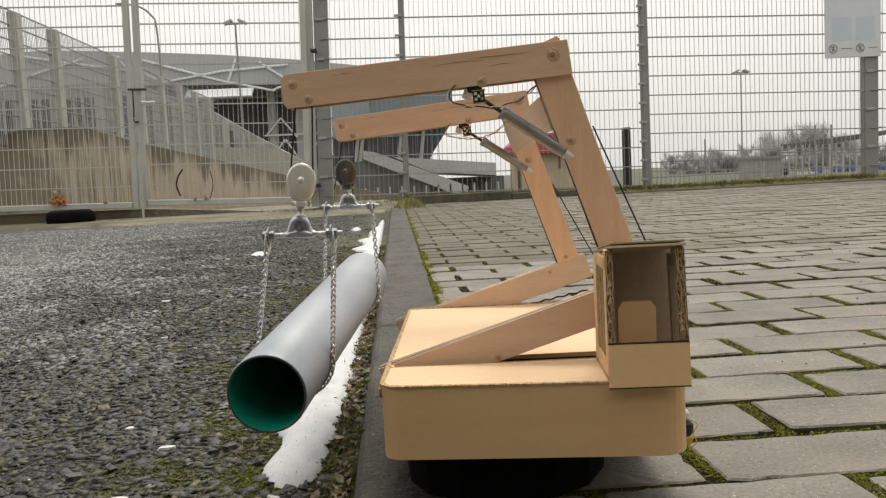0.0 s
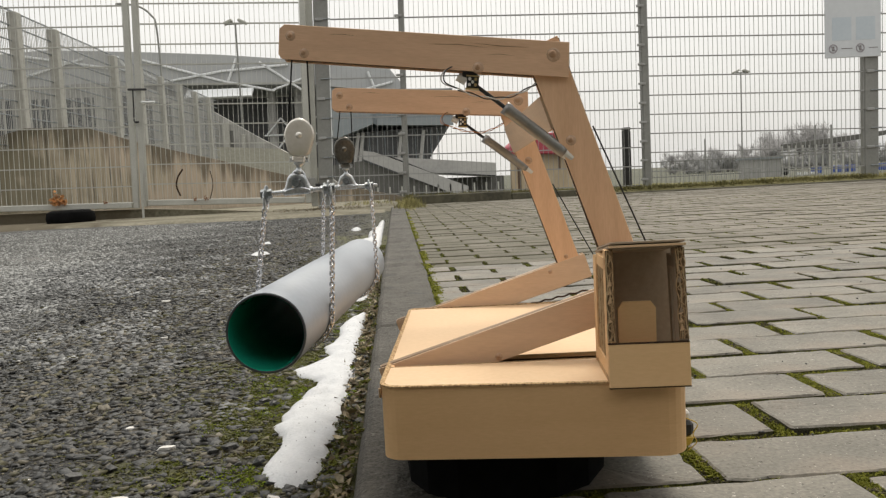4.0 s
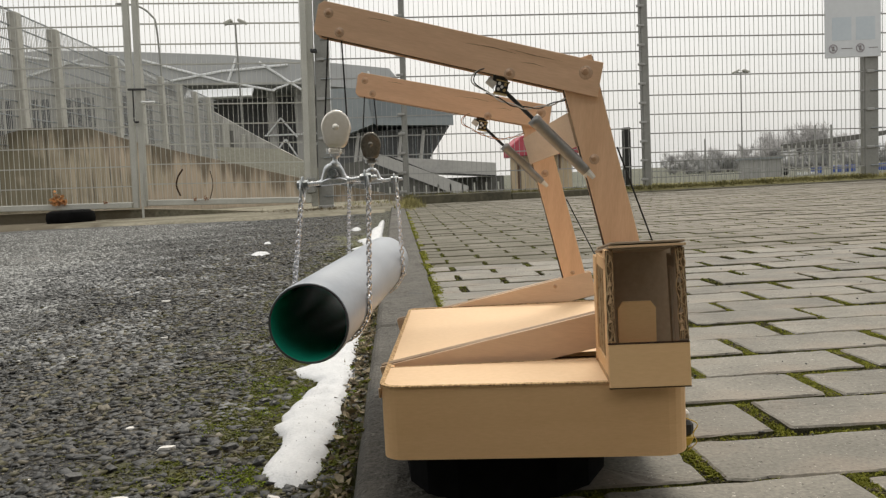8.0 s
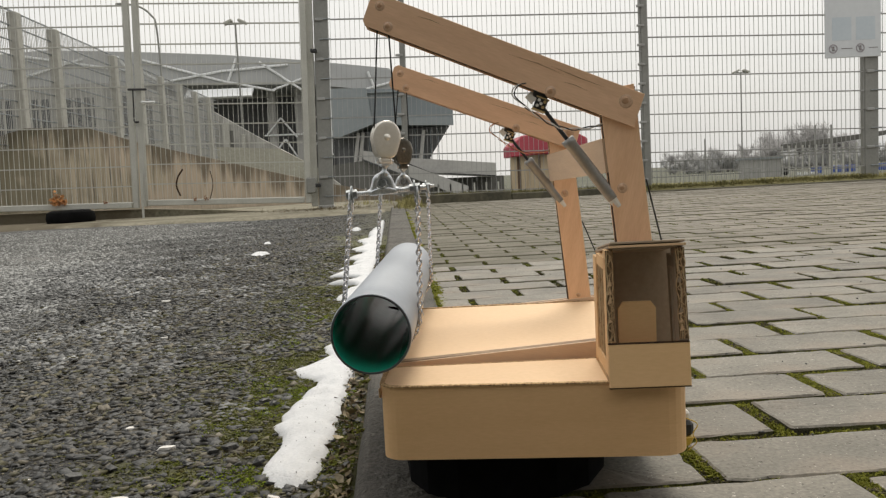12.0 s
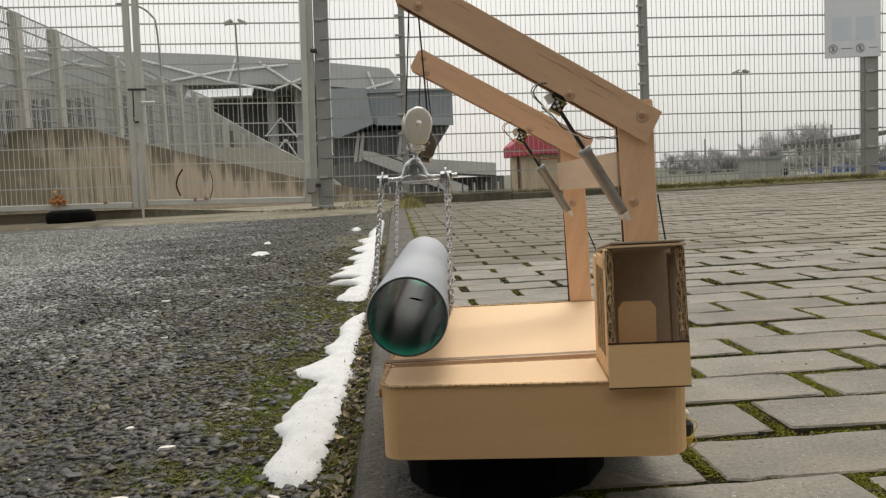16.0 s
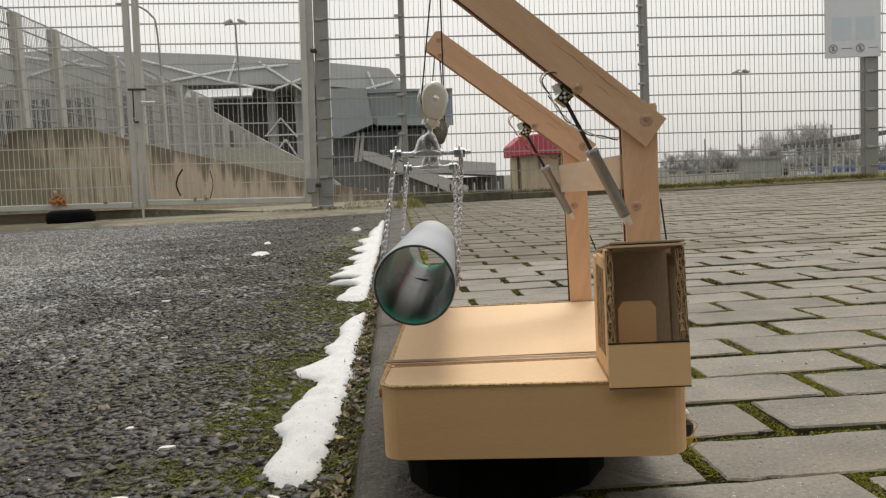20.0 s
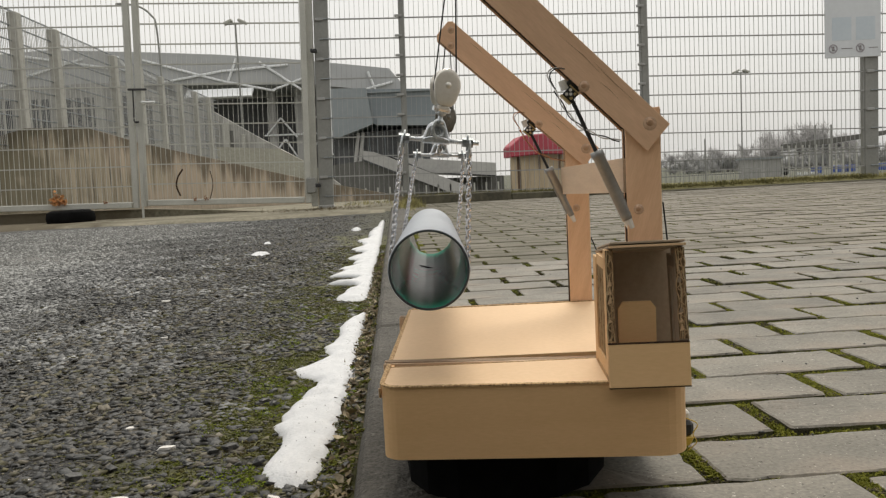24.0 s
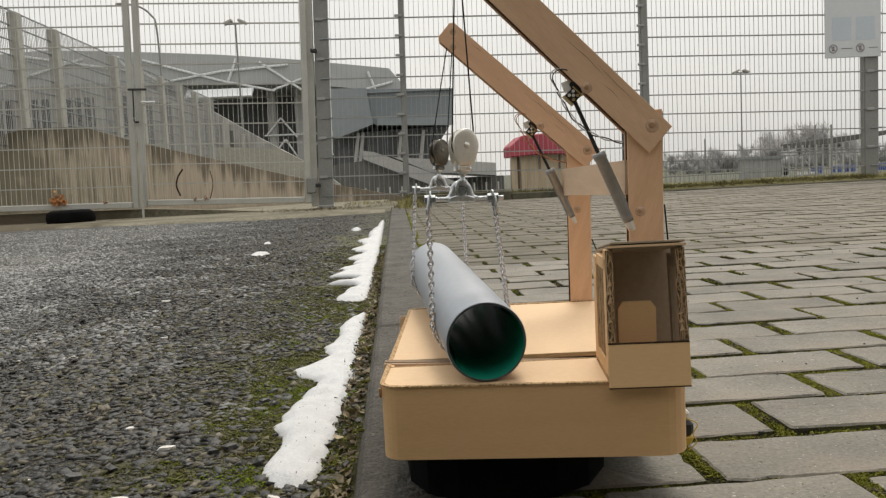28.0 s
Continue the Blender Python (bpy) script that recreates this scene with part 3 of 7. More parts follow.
def lump(seed, rough=0.25):
    bm = bmesh.new()
    bmesh.ops.create_icosphere(bm, subdivisions=1, radius=0.5)
    r = random.Random(seed)
    vs = [tuple(c * (1 + r.uniform(-rough, rough)) for c in v.co) for v in bm.verts]
    fs = [tuple(v.index for v in f.verts) for f in bm.faces]
    bm.free()
    return vs, fs


def clod(seed):
    """A tiny cushion of eight uneven faces."""
    r = random.Random(seed)
    vs = [tuple(c * r.uniform(0.42, 0.68) for c in p) for p in ((1, 0, 0), (0, 1, 0), (-1, 0, 0), (0, -1, 0), (0, 0, 1), (0, 0, -1))]
    return vs, [(i, (i + 1) % 4, 4) for i in range(4)] + [((i + 1) % 4, i, 5) for i in range(4)]


def shard(seed):
    """An angular chip: a box with every corner knocked about, open where it lies on the ground."""
    r = random.Random(seed)
    vs = [(x * r.uniform(0.55, 1.2), y * r.uniform(0.55, 1.2), z * r.uniform(0.5, 1.1)) for x in (-0.5, 0.5) for y in (-0.5, 0.5) for z in (-0.5, 0.5)]
    return vs, [(0, 1, 3, 2), (4, 6, 7, 5), (0, 4, 5, 1), (2, 3, 7, 6), (1, 5, 7, 3)]


def ground_height(x, y):
    """Gravel level: a little below the kerb, uneven."""
    return -0.022 + 0.006 * math.sin(x * 2.1 + 0.4) * math.sin(y * 1.3) + 0.004 * noise.noise((x * 3, y * 3, 0.0))


# ---- ground ----
def make_ground():
    """One sheet to the horizon: gravel yard level to the fence, then a drop to lower land."""
    xs = sorted({*np.linspace(-6, 0, 61).round(3), *np.linspace(0, 8, 17).round(3), -600, -200, -60, -25, -12, -8, 12, 25, 60, 200, 600})
    ys = sorted({*np.linspace(-2, 7, 91).round(3), 8, 9.0, 9.4, 11.4, 14, 17, 22, 40, 90, 200, 500, 900, -6, -30, -200})
    bm = bmesh.new()
    grid = []
    for y in ys:
        row = []
        for x in xs:
            z = ground_height(x, y) if -6 <= x <= 0 and -2 <= y <= 7 else -0.03
            drop_from = 11.6 if x < -0.6 else 9.0
            if y > drop_from:
                z = -0.03 - min((y - drop_from) / 5.0, 1.0) * 0.97
            if x >= 0 and y <= 9.0:
                z = -0.05
            row.append(bm.verts.new((x, y, z)))
        grid.append(row)
    for a, b in zip(grid, grid[1:]):
        for i in range(len(xs) - 1):
            bm.faces.new((a[i], a[i + 1], b[i + 1], b[i]))
    for f in bm.faces:
        c = f.calc_center_median()
        f.material_index = 1 if c.y > 9.3 or abs(c.x) > 8 else 0
    ob = mesh_ob("ground", bm, "gravel_bed", True)
    ob.data.materials.append(M["land"])
    return tagged(ob, "dark wet gravel yard with moss, running on to low land behind the fence", "ground", kind="structure")


ground = make_ground()


def scatter_gravel():
    rows = []
    for y0, y1, count, s0, s1 in ((0.45, 0.85, 24000, 0.0012, 0.0095), (0.85, 1.3, 28000, 0.0015, 0.0105), (1.3, 2.0, 31000, 0.0020, 0.0110), (2.0, 3.4, 40000, 0.0030, 0.0120), (3.4, 6.8, 25000, 0.0050, 0.0125)):
        y = rng.uniform(y0, y1, count)
        x = -0.055 - (0.14 + 0.55 * y) * rng.uniform(0, 1, count) * rng.uniform(0.96, 1.08, count)
        s = s0 + (s1 - s0) * rng.power(0.27, count)
        rows.append(np.stack([x, y, s], 1))
    a = np.concatenate(rows)
    thin = np.array([noise.noise((x * 5, y * 3, 11.0)) for x, y, _ in a])
    keep = rng.uniform(0, 1, len(a)) < np.clip((-a[:, 0] - 0.03 + 0.16 * thin) / 0.26, 0.10, 1.0)
    keep &= rng.uniform(0, 1, len(a)) > np.clip((-a[:, 0] - 0.9 + 0.8 * thin) * 0.4, 0.0, 0.4) * (a[:, 1] < 3.0)
    mossy = np.array([noise.noise((x * 8, y * 5, 7.0)) + 0.5 * noise.noise((x * 25, y * 18, 3.0)) for x, y, _ in a]) + 0.25 * np.exp(-np.abs(a[:, 0] + 0.17) / 0.12)
    keep &= ~((mossy > 0.08) & (a[:, 0] > -0.42) & (rng.uniform(0, 1, len(a)) < 0.6))
    a = a[keep]
    z = np.array([ground_height(x, y) for x, y, _ in a]) + a[:, 2] * 0.10
    xyz = np.stack([a[:, 0], a[:, 1], z], 1)
    pick = rng.integers(0, 10, len(a))
    for k in range(6):
        sel = (pick == k) | ((pick >= 6) & (a[:, 0] < -0.55 - 0.12 * (pick - 6)) & (k == 0))
        v, f = shard(k + 3)
        tagged(bulk("gravel", v, f, placements(xyz[sel], a[sel, 2], (1.5, 1.05, 0.30), 0.20), "stone"), "loose dark grey gravel chips on the yard", "gravel", kind="stuff")
    sel = (pick >= 6) & (a[:, 0] >= -0.55 - 0.12 * (pick - 6))
    v, f = shard(19)
    tagged(bulk("gravel", v, f, placements(xyz[sel], a[sel, 2], (1.4, 0.95, 0.30), 0.22), "stone_brown"), "brownish gravel chips among the dark ones", "gravel", kind="stuff")


scatter_gravel()
for sx, sy, sl in ((-0.190, 0.855, 0.014), (-0.205, 0.845, 0.011), (-0.168, 1.02, 0.012), (-0.182, 1.035, 0.013), (-0.150, 0.800, 0.012), (-0.330, 0.800, 0.014), (-0.300, 0.815, 0.012), (-0.365, 0.770, 0.013), (-0.255, 0.99, 0.011)):
    lv_, lf_ = lump(int(-sx * 1000), 0.4)
    bm = bmesh.new()
    vv = [bm.verts.new((p[0] * sl * 1.3, p[1] * sl, p[2] * sl * 0.75)) for p in lv_]
    for q in lf_:
        bm.faces.new([vv[i] for i in q])
    big = mesh_ob("stone", bm, "stone")
    big.matrix_basis = pose(sx, sy, ground_height(sx, sy) + sl * 0.2, 10, 5, sx * 900)
    tagged(big, "larger dark angular stone among the gravel", "stone", "larger stones in the gravel")


def pale_chip(x, y, long, turn):
    bm = bmesh.new()
    bmesh.ops.create_icosphere(bm, subdivisions=2, radius=0.5)
    for v in bm.verts:
        push = 1 + 0.45 * noise.noise(v.co * 1.7 + Vector((x * 50, y * 50, 0)))
        v.co = Vector((v.co.x * push * long, v.co.y * push * long * 0.42, max(-0.18, min(0.2, v.co.z)) * push * long * 0.6))
    ob = mesh_ob("stone_chip", bm, "pale_chip")
    ob.matrix_basis = pose(x, y, ground_height(x, y) + 0.0025, 4, 6, turn)
    tagged(ob, "pale chip of stone lying on dark gravel", "stone", "pale chips on the gravel")


for chip in ((-0.325, 0.955, 0.014, 60), (-0.259, 0.869, 0.021, 35), (-0.262, 0.725, 0.020, 5), (-0.375, 0.80, 0.007, 20), (-0.585, 2.05, 0.022, 10),
             (-0.45, 1.55, 0.014, 25), (-0.66, 1.42, 0.009, 70), (-0.75, 2.6, 0.02, 0), (-0.12, 0.70, 0.014, -30)):
    pale_chip(*chip)


# ---- kerb of dressed concrete stones ----
def make_kerb():
    bed = box(-0.05, 0.074, -2.09, 7.7, -0.2, -0.05)
    kerb = tagged(mesh_ob("kerb", bed, "joint"), "dark worn concrete kerb between gravel and paving", "kerb", kind="structure")
    joints = (-2.09, -0.7, 0.24, 1.41, 2.39, 3.33, 4.2, 5.02, 5.9, 6.8, 7.7)
    for a, b in zip(joints, joints[1:]):
        bm = bmesh.new()
        n = max(12, int((b - a) / (0.009 if a < 2.3 else 0.06)))
        top_points = tuple((-0.038 + 0.0085 * i, 0.0025) for i in range(13))
        prof = ((-0.05, -0.19), (-0.05, -0.012), (-0.0475, -0.004), (-0.043, 0.0005)) + top_points + ((0.0705, -0.001), (0.074, -0.01), (0.074, -0.19))
        rings = []
        for i in range(n + 1):
            y = a + 0.005 + (b - a - 0.010) * i / n
            worn = 0.006 * (math.exp(-(y - a - 0.005) / 0.006) + math.exp(-(b - 0.005 - y) / 0.006))
            rings.append([bm.verts.new((x + 0.0025 * noise.noise((x * 20, y * 6, 3.0)), y, z + (0.003 * noise.noise((x * 30, y * 8, 1.0)) + 0.0014 * noise.noise((x * 110, y * 110, 4.0)) - 0.0035 * max(0.0, noise.noise((x * 55, y * 45, 8.0)) - 0.25) - worn if z > -0.1 else 0))) for x, z in prof])
        for p, q in zip(rings, rings[1:]):
            for i in range(len(prof) - 1):
                bm.faces.new((p[i], q[i], q[i + 1], p[i + 1]))
        for r in (rings[0], rings[-1]):
            bm.faces.new(r)
        bmesh.ops.recalc_face_normals(bm, faces=bm.faces)
        part("kerb_stone", bm, "kerb", kerb)
    return kerb


make_kerb()


# ---- snow left along the kerb ----
def snow_drift(y0, y1, left, right, high, label, seed):
    """left and right: pairs of (y, x) along the drift."""
    ly, lx = zip(*left)
    ry, rx = zip(*right)
    bm = bmesh.new()
    ny, nx = int((y1 - y0) / 0.012) + 8, 26
    rings = []
    for j in range(ny + 1):
        y = y0 + (y1 - y0) * j / ny
        a = np.interp(y, ly, lx)
        if y > 1.84 and a > -0.25:
            a = -0.076 + (a + 0.076) * (0.97 + 0.45 * noise.noise((y * 11, 3.0, seed)))
        a = a + 0.004 * noise.noise((y * 40, seed, 0.0)) + 0.004 * noise.noise((y * 130, seed, 2.0))
        b = np.interp(y, ry, rx) + 0.005 * noise.noise((y * 40, seed, 5.0)) + 0.005 * noise.noise((y * 150, seed, 8.0))
        ends = min(1.0, (y - y0) / 0.05 + 0.02, (y1 - y) / 0.05 + 0.02)
        row = []
        for i in range(nx + 1):
            s = i / nx
            x = a + (b - a) * s
            dome = max(0.0, 1 - abs(2 * s - 1) ** 3.2) ** 0.62
            z = -0.026 + (high * dome * ends ** 0.6) * (0.86 + 0.16 * s) + dome * (0.0045 * noise.noise((x * 26, y * 26, seed)) + 0.0011 * noise.noise((x * 140, y * 140, seed)))
            row.append(bm.verts.new((x, y, z)))
        rings.append(row)
    for p, q in zip(rings, rings[1:]):
        for i in range(nx):
            bm.faces.new((p[i], p[i + 1], q[i + 1], q[i]))
    points = [tuple(v.co) for row in rings for v in row[3:-1]]
    drift = tagged(mesh_ob("snow_drift", bm, "snow", True), label, "snow", "snow along the kerb")
    r = random.Random(int(seed * 10))
    width = nx - 3
    spots = []
    for _ in range(int(150 * min(1.0, y1 - y0)) + 12):
        j = r.randrange(ny + 1)
        i = min(width - 1, int(width * (r.random() ** (0.35 if r.random() < 0.7 else 1.0))))
        x, y, z = points[j * width + i]
        spots.append((x + r.gauss(0, 0.002), y + r.gauss(0, 0.003), z + 0.0004))
    v, f = lump(61, 0.4)
    tagged(bulk("grit", v, f, placements(np.array(spots), np.array([r.uniform(0.0004, 0.0014) for _ in spots]), (1.2, 0.9, 0.7), 0.3), "stone", drift), "dark grit on the snow", kind="stuff")


snow_drift(0.715, 1.70, ((0.715, -0.115), (0.73, -0.129), (0.774, -0.148), (0.862, -0.136), (0.905, -0.150), (0.918, -0.162), (0.935, -0.148), (0.964, -0.152), (1.043, -0.139), (1.117, -0.120), (1.150, -0.150), (1.195, -0.172), (1.227, -0.151), (1.275, -0.122), (1.349, -0.136), (1.40, -0.122), (1.453, -0.115), (1.53, -0.122), (1.571, -0.116), (1.70, -0.080)),
           ((0.715, -0.092), (0.764, -0.083), (0.878, -0.078), (1.041, -0.075), (1.62, -0.073), (1.70, -0.073)), 0.014, "long melting drift of wet white snow beside the kerb", 1.0)
snow_drift(1.85, 5.5, ((1.85, -0.148), (1.90, -0.160), (1.98, -0.150), (2.10, -0.125), (2.18, -0.13), (2.215, -0.188), (2.27, -0.135), (2.34, -0.14), (2.396, -0.208), (2.524, -0.188), (2.66, -0.155), (2.86, -0.15), (2.963, -0.212), (3.034, -0.139), (3.20, -0.145), (3.326, -0.205), (3.45, -0.15), (3.598, -0.155), (3.793, -0.198), (3.95, -0.14), (4.376, -0.150), (4.9, -0.12), (5.5, -0.105)),
           ((1.85, -0.080), (1.95, -0.076), (3.24, -0.076), (5.5, -0.086)), 0.016, "ragged far drift of old snow beside the kerb", 4.0)
for sy, sx, half, deep in ((3.30, -0.555, 0.045, 0.09), (4.68, -0.238, 0.032, 0.08), (3.9, -0.62, 0.02, 0.05)):
    snow_drift(sy - deep, sy + deep, ((sy - deep, sx - half * 0.4), (sy, sx - half), (sy + deep, sx - half * 0.5)), ((sy - deep, sx + half * 0.5), (sy, sx + half), (sy + deep, sx + half * 0.3)), 0.018, "small leftover patch of snow on the gravel", sy)


# ---- moss, dead leaves and grass ----
def scatter_moss():
    v, f = clod(21)
    pts, size = [], []
    # mossy ground beside the kerb
    n = 90000
    x = -0.055 - np.abs(rng.normal(0, 0.13, n))
    y = 0.5 + 3.0 * rng.power(0.75, n)
    patch = np.array([noise.noise((a * 8, b * 5, 7.0)) + 0.5 * noise.noise((a * 25, b * 18, 3.0)) for a, b in zip(x, y)]) + 0.25 * np.exp(-np.abs(x + 0.17) / 0.12)
    patch += 0.22 * (x > -0.1)
    keep = patch > 0.04
    for a, b in zip(x[keep], y[keep]):
        pts.append((a, b, ground_height(a, b) + 0.0008))
        size.append(rng.uniform(0.0009, 0.0030) if rng.uniform() < 0.93 else rng.uniform(0.003, 0.006))
    # along the far edge of the kerb
    edge_pts, edge_size = [], []
    n = 15000
    y = 0.95 + 5.5 * rng.power(0.7, n)
    for b in y:
        if noise.noise((b * 4, 2.0, 0.0)) + 0.6 * noise.noise((b * 15, 5.0, 0.0)) > -0.22:
            edge_pts.append((0.081 + rng.normal(0, 0.0065), b, -0.003 + rng.uniform(-0.003, 0.003)))
            edge_size.append(rng.uniform(0.002, 0.0065))
    tagged(bulk("moss", v, f, placements(np.array(pts), np.array(size), (1.2, 1.2, 0.42), 0.25), "moss"), "low green moss cushions beside the kerb", "moss", kind="stuff")
    tagged(bulk("moss", v, f, placements(np.array(edge_pts), np.array(edge_size), (1.2, 1.2, 0.6), 0.25), "moss_joint"), "yellow-green moss along the edge of the kerb", "moss", kind="stuff")
    # fresh green cushions where the snow melts
    pts, size = [], []
    n = 30000
    x = -0.06 - np.abs(rng.normal(0, 0.085, n))
    y = rng.uniform(0.6, 1.9, n)
    for a, b in zip(x, y):
        if noise.noise((a * 16, b * 11, 31.0)) + 0.6 * noise.noise((a * 45, b * 40, 13.0)) + 0.46 * math.exp(-((a + 0.17) / 0.06) ** 2 - ((b - 1.05) / 0.12) ** 2) > 0.34:
            pts.append((a, b, ground_height(a, b) + 0.0022))
            size.append(rng.uniform(0.0010, 0.0028))
    tagged(bulk("moss", v, f, placements(np.array(pts), np.array(size), (1.1, 1.1, 0.6), 0.25), "moss_bright"), "fresh bright green moss in patches beside the snow", "moss", kind="stuff")
    # thin blades lying about in the moss
    n = 9000
    x = -0.06 - np.abs(rng.normal(0, 0.14, n))
    y = 0.55 + 1.9 * rng.power(0.8, n)
    lie = np.array([noise.noise((a * 8, b * 5, 7.0)) + 0.5 * noise.noise((a * 25, b * 18, 3.0)) for a, b in zip(x, y)]) + 0.25 * np.exp(-np.abs(x + 0.17) / 0.12)
    x, y = x[lie > 0.1], y[lie > 0.1]
    pts = np.array([(a, b, ground_height(a, b) + 0.0015) for a, b in zip(x, y)])
    blade_v = [(-0.5, -0.03, 0.0), (-0.5, 0.03, 0.0), (0.1, 0.045, 0.09), (0.1, -0.045, 0.09), (0.5, 0.0, 0.05)]
    tagged(bulk("grass", blade_v, [(0, 3, 2), (0, 2, 1), (3, 4, 2)], placements(pts, rng.uniform(0.004, 0.013, len(pts)), (1, 1, 1), 0.25), "blade"), "short olive grass blades lying in the moss", "grass", kind="stuff")
    n = 900
    x = rng.normal(-0.064, 0.012, n)
    y = rng.uniform(0.6, 3.0, n)
    pts = np.array([(a, b, -0.018) for a, b in zip(x, y)])
    v2 = [(-0.5, 0, 0), (0, -0.28, 0.05), (0.5, 0, 0), (0, 0.28, 0.05), (0, 0, 0.14)]
    f2 = [(0, 1, 4), (1, 2, 4), (2, 3, 4), (3, 0, 4)]
    tagged(bulk("leaf_litter", v2, f2, placements(pts, rng.uniform(0.004, 0.014, n), (1, 0.8, 1), 0.6), "litter"), "brown leaf litter in the gap by the kerb", "leaves", kind="stuff")
    n = 260
    pts = np.stack([rng.normal(-0.066, 0.010, n), rng.uniform(0.62, 2.2, n), rng.uniform(-0.022, -0.014, n)], 1)
    v3 = [(-0.5, 0.0, 0.10), (-0.25, -0.16, 0.0), (-0.25, 0.16, 0.02), (0.1, -0.22, -0.04), (0.1, 0.22, 0.0), (0.5, 0.02, 0.14)]
    tagged(bulk("leaf_litter", v3, [(0, 1, 2), (1, 3, 4), (1, 4, 2), (3, 5, 4)], placements(pts, rng.uniform(0.007, 0.020, n), (1, 0.8, 1), 0.7), "leaf_pale"), "curled straw-coloured leaves and twigs by the kerb", "leaves", kind="stuff")


scatter_moss()


def make_verge():
    """Raised grassy strip under the fence, behind a dark edging."""
    bm = bmesh.new()
    nx, ny = 120, 8
    grid = []
    for i in range(nx + 1):
        x = -0.55 + 8.55 * i / nx
        row = []
        for j in range(ny + 1):
            s = j / ny
            front = 8.2 if x > 0.1 else 7.45
            y = front + (9.3 - front) * s
            z = -0.03 + (0.085 if x > 0.1 else 0.04) * math.sin(min(s * 2.6, math.pi / 2)) + 0.02 * noise.noise((x * 3, y * 4, 0.5))
            row.append(bm.verts.new((x, y, z)))
        grid.append(row)
    for a, b in zip(grid, grid[1:]):
        for j in range(ny):
            bm.faces.new((a[j], b[j], b[j + 1], a[j + 1]))
    for f in bm.faces:
        f.material_index = 1 if f.calc_center_median().x < 0.16 else 0
    ob = tagged(mesh_ob("verge", bm, "verge", True), "strip of rough mossy grass under the fence", "verge", kind="structure")
    ob.data.materials.append(M["sandy"])
    n = 6500
    x, y = rng.uniform(-0.5, 7.5, n), rng.uniform(8.2, 9.1, n)
    keep = (x > 0.1) | (rng.uniform(0, 1, n) < 0.22)
    y = np.where(x < 0.1, y - 0.5, y)
    x, y = x[keep], y[keep]
    pts = np.stack([x, y, np.full(len(x), 0.03)], 1)
    v = [(-0.06, 0, 0), (0.06, 0, 0), (0.0, 0.02, 1.0), (0.25, 0.05, 0), (0.35, -0.03, 0), (0.45, 0.1, 0.8), (-0.35, 0.05, 0), (-0.25, 0, 0), (-0.4, -0.1, 0.75)]
    tagged(bulk("grass", v, [(0, 1, 2), (3, 4, 5), (6, 7, 8)], placements(pts, rng.uniform(0.015, 0.05, len(x)), (1, 1, 1), 0.3), "straw"), "yellowed winter grass along the fence", "grass", kind="stuff")
    n = 2600
    x = rng.uniform(0.1, 5.0, n)
    pts = np.stack([x, 8.24 + abs(rng.normal(0, 0.10, n)), np.where(x < 2.2, 0.070 - 0.016 * x, 0.035)], 1)
    tagged(bulk("grass", v, [(0, 1, 2), (3, 4, 5), (6, 7, 8)], placements(pts, rng.uniform(0.02, 0.055, n), (1.6, 1.6, 1), 0.5), "verge"), "mossy turf standing over the edging", "grass", kind="stuff")
    n = 500
    pts = np.stack([rng.normal(0.12, 0.05, n), rng.normal(7.7, 0.3, n), np.full(n, -0.01)], 1)
    tagged(bulk("grass", v, [(0, 1, 2), (3, 4, 5), (6, 7, 8)], placements(pts, rng.uniform(0.03, 0.11, n), (1, 1, 1), 0.35), "straw"), "dry straw-coloured tuft at the end of the kerb", "grass", kind="stuff")
    n = 700
    pts = np.stack([rng.normal(-0.72, 0.26, n), rng.normal(8.12, 0.22, n), np.full(n, -0.015)], 1)
    tagged(bulk("grass", v, [(0, 1, 2), (3, 4, 5), (6, 7, 8)], placements(pts, rng.uniform(0.015, 0.05, n), (1, 1, 1), 0.45), "litter"), "brown withered tufts round the gate post's foot", "grass", kind="stuff")
    return ob


make_verge()
edge_root = root("edging", pose(0, 0, 0), "low dark concrete edging at the end of the paving", "edging", kind="structure")
for k in range(8):
    x0 = 0.16 + k * 1.0
    e = part("edging_stone", box(0, 0.99, -0.04, 0.04, -0.06, 0.085 - 0.022 * k if k < 2 else 0.012, 0.008), "edging", edge_root)
    e.matrix_basis = pose(x0, 8.17, 0, 0, 0, 0)

strip = bmesh.new()
cols = []
for i in range(41):
    x = -9.0 + 8.9 * i / 40
    front = 6.95 + 0.10 * math.sin(x * 1.7) + 0.25 * max(0.0, -x - 2.2) + 0.3 * max(0.0, x + 0.6)
    cols.append([strip.verts.new((x, front + (11.2 - front) * s, -0.03 + (0.028 if s else 0.0) + 0.01 * noise.noise((x, s * 4, 0)) * (s > 0))) for s in (0, 0.02, 0.25, 0.5, 0.75, 1)])
for a, b in zip(cols, cols[1:]):
    for j in range(5):
        strip.faces.new((a[j], b[j], b[j + 1], a[j + 1]))
tagged(mesh_ob("apron", strip, "sandy", True), "sandy worn concrete apron in front of the gates", "apron", kind="structure")


# ---- fence and gates ----
FENCE_Y, FENCE_TOP = 8.6, 2.45


LEAN = ((-5.2, 0.024, 0.0), (-2.62, 0.025, 0.0), (-2.56, 0.031, -0.030), (-0.83, 0.031, -0.034), (-0.70, 0.030, -0.024), (0.155, 0.023, -0.042), (2.68, 0.0, 0.0), (9.0, 0.0, 0.0))


